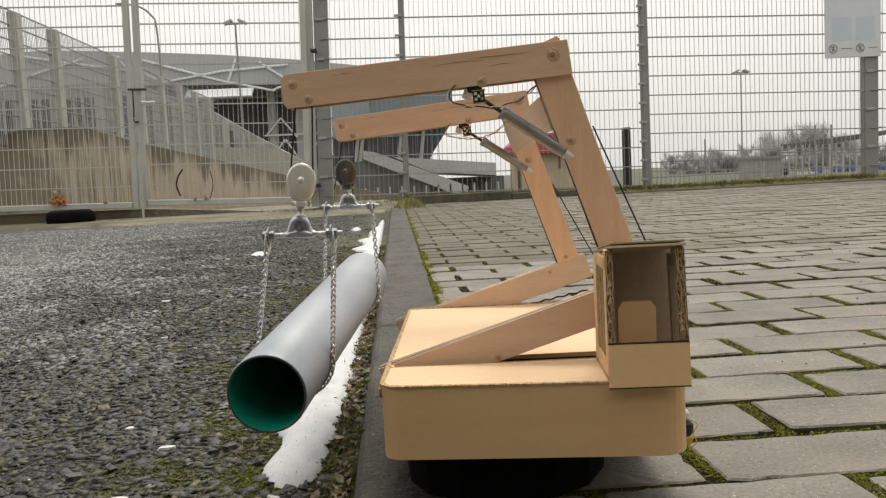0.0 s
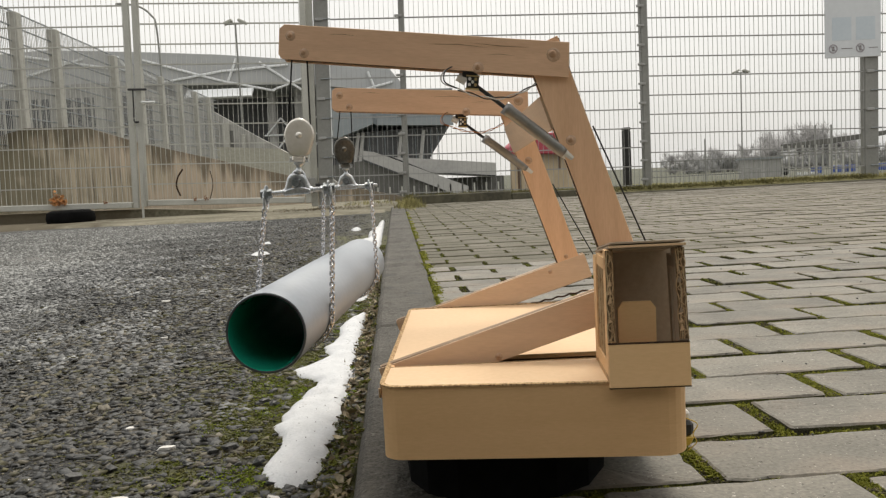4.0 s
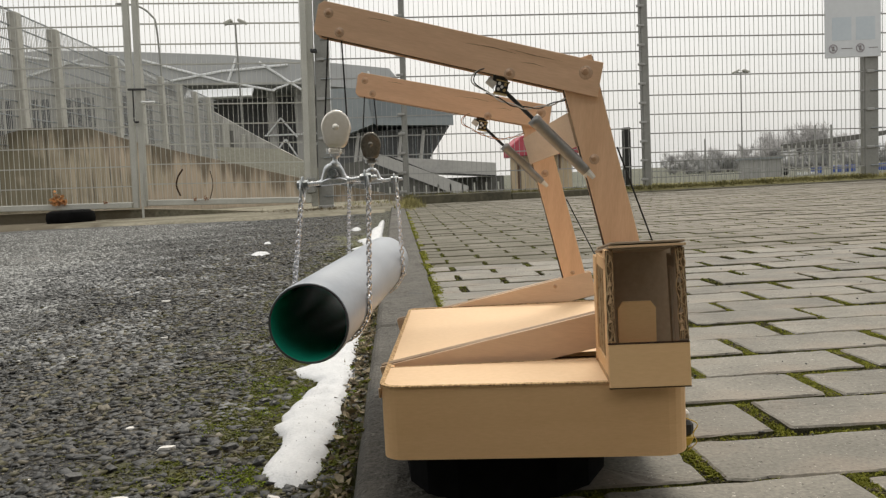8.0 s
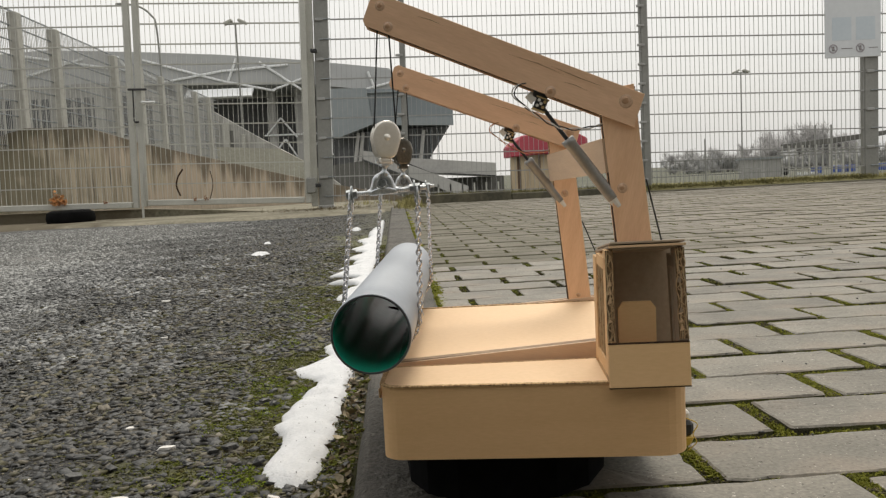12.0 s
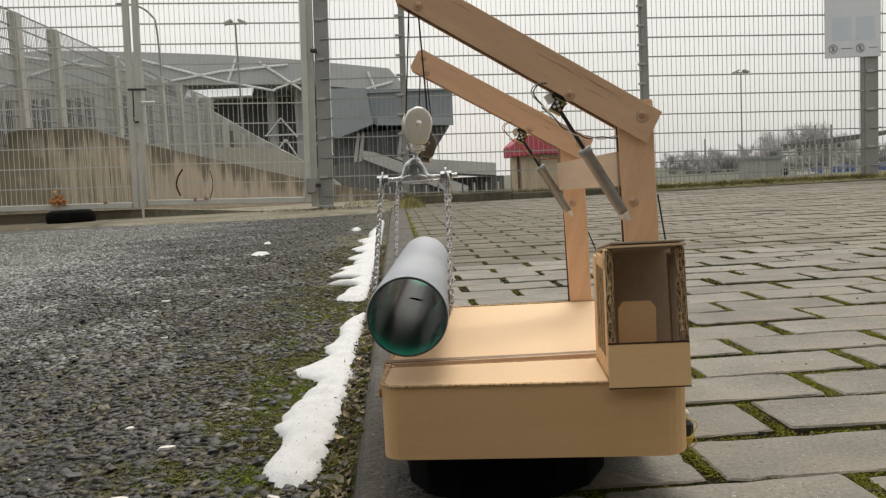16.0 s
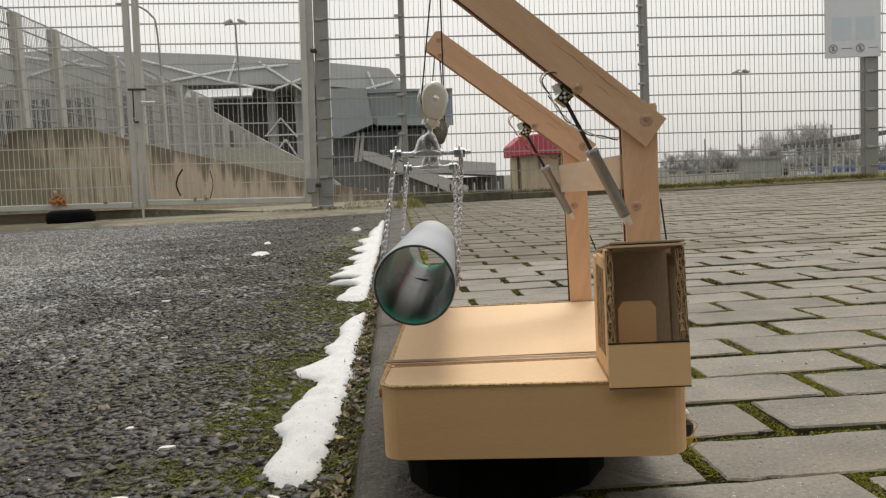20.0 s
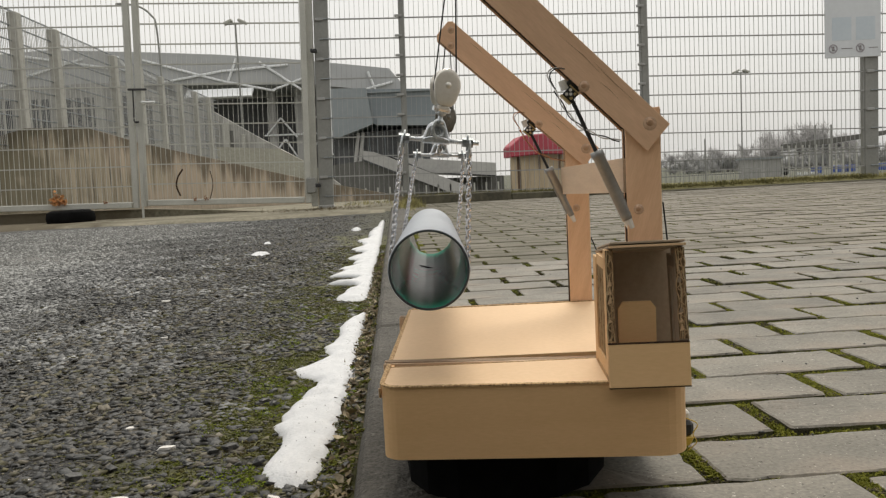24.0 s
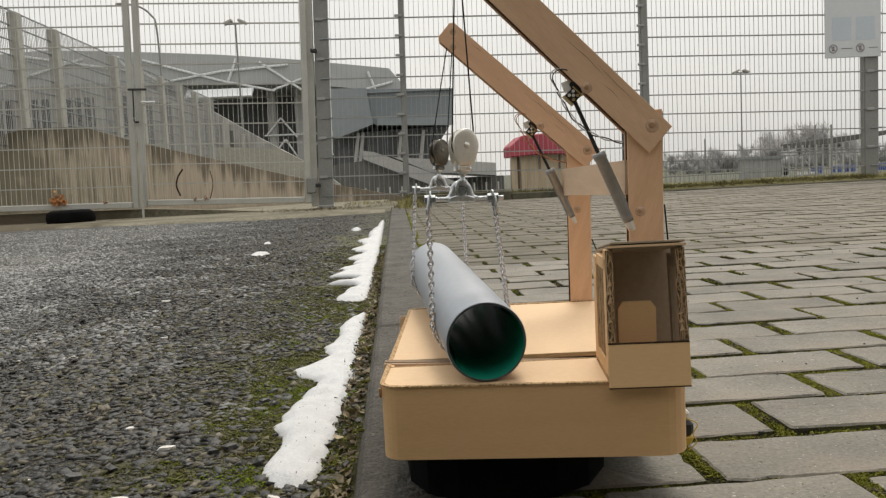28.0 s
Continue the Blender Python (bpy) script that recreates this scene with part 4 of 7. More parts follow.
def leaning(ob, fall=0.0, about=0.0, lift=0.0):
    """The old gate and its neighbours stand slightly out of plumb, their bars falling away with the ground."""
    for o in ob.children_recursive:
        for v in o.data.vertices:
            x = v.co.x + ob.location.x
            v.co.x += float(np.interp(x, [q[0] for q in LEAN], [q[1] for q in LEAN])) * (v.co.z - 0.1) + float(np.interp(x, [q[0] for q in LEAN], [q[2] for q in LEAN]))
            v.co.z += lift - fall * (x - about)


def wire_panel(x0, x1, z0, z1, y, step=0.05, half=0.0019):
    """The upright wires of a double-bar mesh."""
    bm = bmesh.new()
    n = round((x1 - x0) / step)
    for i in range(n + 1):
        x = x0 + (x1 - x0) * i / n
        box(x - half, x + half, y - 0.003, y + 0.003, z0, z1, bm=bm)
    return bm


def mesh_bars(x0, x1, z0, z1, y, first, material, parent):
    z = first
    while z < z1:
        if z > z0:
            bm = box(x0, x1, y - 0.011, y - 0.004, z - 0.0055, z + 0.0055)
            part("cross_bar", box(x0, x1, y + 0.004, y + 0.011, z - 0.0055, z + 0.0055, bm=bm), material, parent)
        z += 0.2


def fence_post(x, wide, clips, label, first=0.125, inlet=False):
    ob = root("fence_post", pose(x, FENCE_Y, 0), label, "fence post", "posts of the mesh fence")
    part("post", box(-wide / 2, wide / 2, -0.04, 0.06, -0.1, FENCE_TOP + 0.1, 0.006), "fence", ob)
    part("foot", box(-wide / 2 - 0.008, wide / 2 + 0.008, -0.05, 0.07, -0.06, 0.03, 0.008), "conc_grey", ob, "concrete foot")
    for k in range(clips):
        z = first + 0.2 * k
        if inlet:   # the mesh bars run in over half of the face, some held by a clamp
            part("bar_end", box(-0.015, wide / 2 + 0.03, -0.054, -0.042, z - 0.006, z + 0.006, 0.002), "dull_steel", ob)
            if k % 2:
                part("clip", box(-wide / 2 + 0.012, 0.02, -0.060, -0.040, z - 0.016, z + 0.014, 0.005), "wire", ob)
        else:
            part("clip", box(-wide / 2 - 0.045, -wide / 2 + 0.03, -0.058, -0.036, z - 0.012, z + 0.012, 0.003), "wire", ob)
    return ob


gate_post = fence_post(-0.695, 0.143, 12, "broad grey steel gate post with wire clips", 0.118, True)
part("hinge_plate", box(-0.145, -0.082, -0.03, 0.02, 0.02, FENCE_TOP + 0.05, 0.004), "fence_pale", gate_post, "paler flat plate beside the post")
part("edge_strip", box(0.0725, 0.080, -0.038, 0.0, 0.55, 1.75), "steel_white", gate_post, "thin bright strip along the post's right edge")
leaning(gate_post)
leaning(fence_post(0.155, 0.055, 12, "slim grey steel fence post with wire clips"))
fence_post(2.68, 0.07, 12, "grey steel fence post with wire clips")
fence_post(5.13, 0.15, 12, "broad grey steel fence post behind the sign", 0.152, True)
fence_post(7.6, 0.07, 0, "grey steel fence post")
for x0, x1, first, fall in ((-0.60, 0.125, -0.082, 0.018), (0.185, 2.64, -0.093, 0.018), (2.72, 5.05, 0.004, 0.023), (5.21, 7.56, -0.05, 0.02)):
    fp = root("mesh_fence", pose(0, 0, 0), "grey double-bar wire mesh fence panel", "fence", "panels of the mesh fence")
    part("wire_mesh", wire_panel(x0, x1, 0.02, FENCE_TOP, FENCE_Y - 0.02), "wire", fp)
    mesh_bars(x0, x1, 0.02, FENCE_TOP, FENCE_Y - 0.02, first + 0.2, "wire", fp)
    leaning(fp, fall, x0)


def gate_leaf(x0, x1, label, wide=0.062):
    ob = root("gate_leaf", pose(0, 0, 0), label, "gate", "leaves of the double gate")
    y = 8.52
    part("frame_stile", box(x0, x0 + wide, y - 0.02, y + 0.03, 0.10, FENCE_TOP, 0.006), "fence_pale", ob)
    part("frame_stile", box(x1 - wide, x1, y - 0.02, y + 0.03, 0.10, FENCE_TOP, 0.006), "fence_pale", ob)
    part("bottom_rail", box(x0 + 0.07, x1 - 0.07, y - 0.028, y + 0.028, 0.105, 0.165, 0.006), "fence_pale", ob)
    part("top_rail", box(x0 + 0.07, x1 - 0.07, y - 0.028, y + 0.028, FENCE_TOP - 0.06, FENCE_TOP, 0.006), "fence", ob)
    part("flat_bar", box(x0 + 0.068, x0 + 0.078, y - 0.045, y - 0.03, 0.165, 1.15, 0.003), "fence_pale", ob, "pale galvanised flat bar")
    part("wire_mesh", wire_panel(x0 + 0.07, x1 - 0.07, 0.165, FENCE_TOP - 0.06, y, half=0.0018), "fence_pale", ob)
    mesh_bars(x0 + 0.07, x1 - 0.07, 0.165, FENCE_TOP - 0.06, y, 0.325, "fence_pale", ob)
    return ob


left_leaf = gate_leaf(-5.2, -2.61, "grey mesh gate leaf, closed, with rusty spots")
right_leaf = gate_leaf(-2.565, -0.835, "grey mesh gate leaf, closed beside the broad post")
part("lock_box", box(-0.88, -0.79, 8.46, 8.50, 0.20, 0.36, 0.01), "fence", right_leaf)
part("hinge", box(-0.80, -0.74, 8.47, 8.53, 0.26, 0.30, 0.008), "black", right_leaf)
part("hinge", box(-0.80, -0.74, 8.47, 8.53, 1.62, 1.66, 0.008), "black", right_leaf)
part("latch_bar", box(-2.65, -2.44, 8.455, 8.475, 1.262, 1.283, 0.005), "black", right_leaf)
part("drop_bolt", tube_path(((-2.585, 8.46, 1.27), (-2.585, 8.46, 1.08), (-2.585, 8.46, 0.96), (-2.53, 8.46, 0.95)), 0.012), "black", right_leaf)
part("hand_grip", box(-2.50, -2.36, 8.44, 8.47, 1.135, 1.157, 0.008), "steel_white", right_leaf, "pale lever handle")
part("ground_bolt", rod((-2.53, 8.45, -0.02), (-2.53, 8.45, 0.42), 0.012), "fence_pale", right_leaf)
leaning(left_leaf, 0.021, -2.85)
leaning(right_leaf, 0.031, -2.5, 0.010)
for x, z, s in ((-3.40, 0.175, 0.06), (-2.93, 0.16, 0.02), (-2.04, 0.145, 0.025), (-1.93, 0.14, 0.02)):
    bm = bmesh.new()
    for k in range(60 if s > 0.05 else 24):   # single crumpled leaves
        turn = pose(x + rng.normal(0, 0.55) * s, 8.47 + rng.uniform(-0.02, 0.005), z + abs(rng.normal(0, 0.75)) * s, rng.uniform(0, 360), rng.uniform(0, 360), rng.uniform(0, 360))
        w, h = s * rng.uniform(0.18, 0.36), s * rng.uniform(0.3, 0.6)
        q = [bm.verts.new(turn @ Vector(p)) for p in ((0, -h, 0), (w, 0, 0.3 * w), (0, h, 0.1 * w), (-w, 0, 0.35 * w))]
        bm.faces.new((q[0], q[1], q[2]))
        bm.faces.new((q[0], q[2], q[3]))
    tagged(mesh_ob("dead_leaf_clump", bm, "leaf_orange" if s > 0.05 else "rust"), "rust-orange clump of dead leaves caught on the gate rail", "leaves", "leaves caught on the gate")
for pts in (((-2.19, 8.5, 0.20), (-2.215, 8.47, 0.30), (-2.195, 8.47, 0.39), (-2.14, 8.47, 0.47)), ((-1.90, 8.5, 0.14), (-1.85, 8.47, 0.3), (-1.87, 8.47, 0.44))):
    tagged(mesh_ob("dry_stalk", tube_path(pts, 0.0085 if len(pts) > 3 else 0.004), "core"), "dark dry stalk against the gate mesh", "plant stalk", "stalks at the gate")

# low dirty concrete sill under the left leaf, running out into the apron
sill = prism(((-5.2, -0.06), (-5.2, 0.115), (-2.6, 0.085), (-2.2, 0.06), (-1.3, -0.005), (-1.3, -0.06)), 8.56, 8.72)
tagged(mesh_ob("gate_sill", sill, "sandy"), "low earth-stained concrete sill under the gates", "sill", kind="structure")

# black tyre lying under the gate
tyre_thing = root("tyre", pose(-3.19, 8.22, -0.035) @ Matrix.Diagonal((0.87, 0.87, 1.22, 1)), "old black rubber tyre lying flat under the gate", "tyre")
prof = [(0.15 + 0.0, 0.02), (0.20, 0.0), (0.25, 0.02), (0.262, 0.06), (0.25, 0.105), (0.20, 0.125), (0.15, 0.105), (0.14, 0.06), (0.15, 0.02)]
part("tread", lathe(prof, 28), "rubber", tyre_thing, smooth=True)
part("rim_hole", lathe([(0.0, 0.03), (0.15, 0.03)], 28), "rubber", tyre_thing)

# sign on the fence
sign_thing = root("sign_board", pose(4.912, FENCE_Y - 0.06, 1.62, 0, 0, 0), "weathered grey notice board with two prohibition rings", "sign")
part("board", box(-0.305, 0.305, -0.008, 0.008, -0.32, 0.36, 0.004), "sign", sign_thing)
for x in (-0.22, 0.075):
    ring = part("ring", lathe([(0.036, -0.001), (0.048, -0.001), (0.048, 0.001), (0.036, 0.001), (0.036, -0.001)], 24, "Y"), "sign_red", sign_thing)
    ring.matrix_basis = pose(x, -0.011, -0.225)
    part("slash", box(-0.04, 0.04, -0.013, -0.0105, -0.005, 0.005, turn=pose(x, 0, -0.225, 0, 45, 0)), "sign_red", sign_thing)
    part("figure", box(x - 0.012, x + 0.012, -0.0125, -0.0095, -0.25, -0.20), "sign_ink", sign_thing)
for x, w in ((0.22, 0.10), (-0.07, 0.12)):
    part("text_bar", box(x - w / 2, x + w / 2, -0.0105, -0.0085, -0.229, -0.221), "sign_ink", sign_thing)
for x in (-0.125, 0.135):
    part("faded_panel", box(x - 0.105, x + 0.105, -0.0100, -0.0082, -0.14, 0.10), "sign_faded", sign_thing, "faded pale blue panel")


# ---- concrete ramp wall and side fence behind the gate ----
ramp = root("ramp_wall", pose(0, 11.0, 0), "rain-streaked brownish concrete ramp wall, sloping down", "wall", kind="structure")
part("wall_body", prism(((-9.0, -0.6), (-9.0, 1.1), (-5.06, 1.08), (-4.75, 1.16), (-4.0, 1.14), (-3.3, 0.90), (-1.1, 0.30), (0.3, -0.02), (0.3, -0.6)), 0, 0.07), "conc_wall", ramp)
side = root("side_fence", pose(0, 0, 0), "grey fence on broad concrete posts running away behind the gate", "fence")
for y in (11.45, 12.72, 15.3, 16.8, 18.3, 19.8, 21.3, 22.8):
    part("post", box(-5.02, -4.89, y - 0.08, y + 0.08, -0.6, 2.73, 0.01), "conc_post", side)
for k in range(10):
    z = 0.95 + 0.2 * k
    part("rail_wire", box(-4.990, -4.970, 10.2, 24.0, z - 0.007, z + 0.007), "dull_steel", side)
bm = bmesh.new()
for k in range(270):
    y = 10.2 + 0.05 * k
    box(-4.984, -4.978, y - 0.003, y + 0.003, 0.9, 2.76, bm=bm)
part("wire_mesh", bm, "wire", side)

# sloping end wall of the stand
stand = root("stand_side", pose(0, 30.0, -1.0), "grey concrete side wall of the stand, sloping down", "wall", kind="structure")
part("wall_body", prism(((-16.0, 0.0), (-16.0, 5.1), (-10.2, 5.2), (-8.6, 4.95), (-7.3, 4.42), (-6.45, 4.08), (-4.96, 3.12), (-3.99, 2.54), (-2.91, 1.88), (-2.0, 1.2), (-2.0, 0.0)), 0, 0.35), "conc_stand", stand)
for x0, x1 in ((-10.45, -10.1), (-9.2, -8.95), (-8.46, -8.16), (-7.79, -7.43), (-7.37, -7.11), (-6.60, -6.36), (-6.06, -5.82), (-5.40, -5.26)):
    top = float(np.interp(x0, (-10.2, -8.6, -7.3, -6.45, -4.96), (5.2, 4.95, 4.42, 4.08, 3.12))) - 0.25
    part("rib", box(x0, x1, -0.14, 0.0, 0.0, top, 0.02), "conc_post", stand, "paler upright rib")
# slits are flat dark strips standing for shade in narrow gaps
for x0, x1, z0, z1 in ((-8.90, -8.50, 2.6, 4.6), (-8.12, -7.83, 2.5, 4.4), (-7.06, -6.90, 2.6, 3.9), (-6.70, -6.62, 2.6, 3.9), (-5.80, -5.70, 2.6, 3.3)):
    part("slit", box(x0, x1, -0.025, 0.03, z0, z1), "conc_dark", stand)
part("low_wall", prism(((-7.15, 1.4), (-7.12, 2.80), (-4.0, 2.55), (-2.3, 1.55), (-2.3, 1.2)), -0.5, -0.2), "conc_olive", stand, "low olive-grey parapet")
for x0, x1 in ((-14.4, -13.35), (-12.85, -12.05), (-11.65, -10.25), (-9.7, -9.35)):
    # flat panel on the wall; its dark tone stands for the opening's shade
    part("opening", box(x0, x1, -0.03, 0.03, 3.3, 4.7), "opening_shade", stand)
    for k in range(int((x1 - x0) / 0.3)):
        part("opening_bar", box(x0 + 0.15 + 0.3 * k, x0 + 0.22 + 0.3 * k, -0.06, -0.03, 3.3, 4.7), "conc_post", stand)

# ---- stadium ----
arena = root("stadium", pose(0, 90.0, -1.0), "large grey stadium with a curved roof on white steel trusses", "stadium")
roofline = [(-52, 15.5), (-44, 16.3), (-36, 16.7), (-26, 16.1), (-18, 15.5), (-9.5, 14.6), (0.0, 13.3), (2.0, 10.8)]
part("roof", prism(roofline + [(2.0, 10.4), (-3.0, 11.2), (-9.0, 12.0), (-24.0, 12.5), (-52, 12.9)], 0, 30, 0.0), "roof_grey", arena)
# back of the stand toned dark as shade under the roof
part("stand_back", box(-52, 1.5, 8, 12, 0, 11.6), "deep_shade", arena)
band = bmesh.new()
for x in (-21.3, -14.4):
    for y, z in ((-3.0, 10.75), (-1.2, 11.75), (-1.0, 11.6), (-2.8, 10.6)):
        band.verts.new((x, y, z))
band.verts.ensure_lookup_table()
for q in ((0, 1, 2, 3), (4, 5, 6, 7), (0, 1, 5, 4), (1, 2, 6, 5), (2, 3, 7, 6), (3, 0, 4, 7)):
    band.faces.new([band.verts[i] for i in q])
bmesh.ops.recalc_face_normals(band, faces=band.faces)
part("awning", band, "steel_white", arena, "bright sloping white band under the roof")
for x in (-50, -44, -38, -32, -26, -20.5, -13.4, -10.4, -4.0):
    part("column", box(x - 0.45, x + 0.45, 4, 5, 0, 12.0, 0.05), "conc_pale", arena)
for a, b in (((-26.0, 15.2), (-17.6, 12.6)), ((-17.6, 12.6), (-12.3, 11.4)), ((-24.0, 12.8), (-17.9, 13.7)), ((-17.9, 13.7), (-10.8, 14.1)), ((-13.8, 14.5), (-9.5, 11.4)), ((-12.5, 11.5), (-8.6, 12.8)),
             ((-3.3, 11.0), (0.3, 11.8)), ((-17.2, 12.6), (-16.2, 15.0)), ((-28.6, 15.7), (-27.7, 14.5)), ((-38.3, 16.1), (-27.8, 14.2)), ((-38.5, 13.9), (-32.2, 15.6)), ((-40.9, 13.1), (-39.7, 13.4)),
             ((-2.3, 13.0), (-1.6, 11.1)), ((-26.1, 14.0), (-24.4, 12.9)), ((-47.0, 13.0), (-41.0, 14.5))):
    part("truss_bar", rod((a[0], -0.25, a[1]), (b[0], -0.25, b[1]), 0.13, 6), "steel_white", arena)
for x0 in (-14.0, -10.0, -6.8):
    for a, b in (((x0, 7.0), (x0 + 1.6, 8.8)), ((x0 + 1.6, 8.8), (x0 + 3.3, 6.6)), ((x0 - 0.3, 6.9), (x0 + 3.6, 6.9)), ((x0 + 0.8, 5.0), (x0 + 2.0, 6.4)), ((x0 + 2.0, 6.4), (x0 + 3.2, 4.4))):
        part("brace", rod((a[0], 3.5, a[1]), (b[0], 3.5, b[1]), 0.10, 6), "steel_white", arena)

annex = root("annex_building", pose(0, 70.0, -1.0), "blue-grey clad building block raised over a dark ground floor", "building")
part("upper_block", prism(((-2.0, 6.3), (-2.6, 9.0), (5.25, 8.72), (5.2, 6.0), (4.9, 5.72), (-1.2, 5.9)), 0, 14), "clad", annex)
part("pale_band", prism(((-1.2, 5.92), (5.2, 5.62), (5.2, 6.3), (-1.2, 6.5)), -0.25, 0.0), "clad_pale", annex)
part("wing", prism(((-5.0, 9.1), (-2.0, 9.02), (-1.6, 6.0), (-4.4, 5.05), (-5.0, 5.0)), -0.4, 9), "clad_pale", annex)
# ground floor block toned dark as shade beneath the raised building
part("ground_floor", prism(((-4.9, 0.0), (-4.9, 5.4), (5.0, 5.7), (3.2, 3.1), (3.0, 0.0)), 1.5, 12), "deep_shade", annex)
for x in (-3.4, -3.0, 0.3, 2.2):
    part("prop", rod((x, 0.8, 2.2), (x + 0.5, 0.8, 5.4), 0.16, 8), "conc_pale", annex)
for k in range(10):
    x = -2.0 + 0.66 * k
    part("mullion", box(x - 0.03, x + 0.03, 1.3, 1.5, 2.4, 5.5), "clad", annex)
part("roof_edge", box(-2.5, 5.25, -0.3, 0.0, 8.6, 8.72), "clad_pale", annex)

stairs = root("outdoor_stairs", pose(0, 42.0, -1.0), "pale concrete outdoor stairs and landings beside the building", "stairs")
part("flight", prism(((-1.55, 2.80), (-1.0, 2.72), (3.75, 0.74), (3.75, 0.28), (3.1, 0.34), (-1.55, 2.38)), 0, 0.3), "conc_pale", stairs)
# wedge in dark concrete, painting the shade below the flight
part("under_stair", prism(((-4.2, 2.05), (-1.6, 2.30), (3.1, 0.30), (3.1, 0.0), (-4.2, 0.0)), 0.35, 0.6), "conc_dark", stairs, "side under the stairs, shade put into its dark tone")
part("landing", prism(((-0.25, 2.45), (5.3, 1.88), (5.3, 1.14), (1.86, 1.46)), 0.7, 3.0), "conc_pale", stairs)
part("plinth", box(-4.2, 6.0, 3.0, 8.0, 0.0, 1.2, 0.02), "conc_dark", stairs)
for p, q in (((-0.25, 0.65, 2.50), (1.86, 0.65, 1.52)), ((1.86, 0.65, 1.52), (5.3, 0.65, 1.20))):
    part("handrail", rod(p, q, 0.035), "black", stairs)
for k in range(16):
    x = -4.0 + 0.62 * k
    part("baluster", box(x - 0.04, x + 0.04, 0.0, 0.06, 0.0, 0.9), "fence_pale", stairs)

hut = root("market_hut", pose(8.2, 45.0, -1.0), "small wooden hut with a red canvas roof", "hut")
part("wall", box(-1.25, 1.6, 0.0, 2.0, 0, 2.25), "hut_wood", hut)
part("corner_post", box(-1.8, -1.45, -0.1, 0.2, 0, 2.4, 0.02), "hut_wood", hut)
part("corner_post", box(-1.25, -0.95, -0.1, 0.0, 0, 2.4, 0.02), "hut_wood", hut)
# solid dark filler standing for the shade in the door gap
part("door_gap", box(-1.45, -1.25, 0.05, 1.8, 0, 2.2), "hut_dark", hut)
for x in (-0.2, 0.9):
    part("strut", rod((x, -0.05, 1.4), (x, -0.05, 2.2), 0.06), "hut_dark", hut)
part("roof", prism(((-1.85, 2.15), (-1.85, 2.75), (-1.2, 3.3), (1.6, 3.45), (2.4, 3.0), (2.4, 2.25), (1.5, 2.15), (0, 2.25)), -0.6, 2.4, 0.06), "red_roof", hut)


# ---- masts, trees and far yard on the right ----
def lamp_mast(x, y, top, heads, label):
    ob = root("lamp_mast", pose(x, y, -1.0), label, "street lamp", "lamp masts beyond the fence")
    part("pole", rod((0, 0, 0), (0, 0, top + 1), 0.08, 10, r2=0.06), "fence", ob)
    if heads:
        part("crossbar", box(-0.55, 0.55, -0.05, 0.05, top + 0.9, top + 1.0), "fence", ob)
        for s in (-0.5, 0.5):
            lamp = part("floodlight", box(-0.32, 0.32, -0.3, 0.3, -0.09, 0.09, 0.04), "fence_pale", ob)
            lamp.matrix_basis = pose(s, 0, top + 1.08, 0, 24 * (1 if s > 0 else -1), 0)
            part("lamp_neck", rod((s * 0.5, 0, top + 0.95), (s * 0.8, 0, top + 1.22), 0.05, 6), "fence", ob)
    return ob


lamp_mast(-10.7, 60.0, 11.9, True, "tall mast with two floodlights in front of the stadium")
lamp_mast(34.6, 80.0, 9.1, True, "distant mast with two floodlights")
curved = root("lamp_mast", pose(-16.2, 60.0, -1.0), "tall grey mast with a curved lamp arm", "street lamp", "lamp masts beyond the fence")
part("pole", tube_path(((0.3, 0, 0), (0.1, 0, 6), (0, 0, 12.5), (-0.35, 0, 13.7), (-1.1, 0, 14.3), (-1.9, 0, 14.5)), 0.07, 8), "fence", curved)
part("lamp_head", box(-2.7, -1.8, -0.15, 0.15, 14.4, 14.6, 0.04), "fence", curved)


def bare_tree(x, y, high, seed, material, label, dense=260, wide=0.42, low=0.18):
    ob = root("tree", pose(x, y, -1.0), label, "tree", "bare trees on the skyline")
    r = random.Random(seed)
    bm = bmesh.new()
    rod((0, 0, 0), (0.1 * high * r.uniform(-0.3, 0.3), 0, high * (0.62 if low > 0.1 else 0.3)), high * 0.022, 7, bm, high * 0.009)
    tips = []
    for k in range(9):
        a = r.uniform(0, 6.28)
        z0 = high * r.uniform(low, 0.55 if low > 0.1 else 0.25)
        q = Vector((math.cos(a) * high * wide * r.uniform(0.3, 0.8), math.sin(a) * high * wide * r.uniform(0.3, 0.8), z0 + high * (r.uniform(0.15, 0.4) if low > 0.1 else r.uniform(0.0, 0.5))))
        rod((0, 0, z0), q, high * 0.009, 5, bm, high * 0.003)
        tips += [(Vector((0, 0, z0)).lerp(q, s)) for s in (0.4, 0.7, 1.0)]
    part("trunk", bm, "bark", ob)
    mats = []
    v = [(-0.5, 0, 0), (0.5, 0, 0), (0, 0.3, 0), (0, 0, 1)]
    f = [(0, 1, 3), (1, 2, 3), (2, 0, 3)]
    for k in range(dense):
        p = r.choice(tips) + Vector((r.gauss(0, 0.05), r.gauss(0, 0.05), r.gauss(0, 0.05))) * high
        d = Vector((r.gauss(0, 0.55), r.gauss(0, 0.55), r.uniform(0.2, 1))).normalized()
        m = Matrix.Translation(p) @ d.to_track_quat("Z", "Y").to_matrix().to_4x4() @ Matrix.Diagonal((high * (0.017 if low > 0.1 else 0.03), high * (0.017 if low > 0.1 else 0.03), high * r.uniform(0.10, 0.24), 1))
        mats.append([list(row) for row in m][:3])
    bulk("crown", v, f, np.array(mats), material, ob)


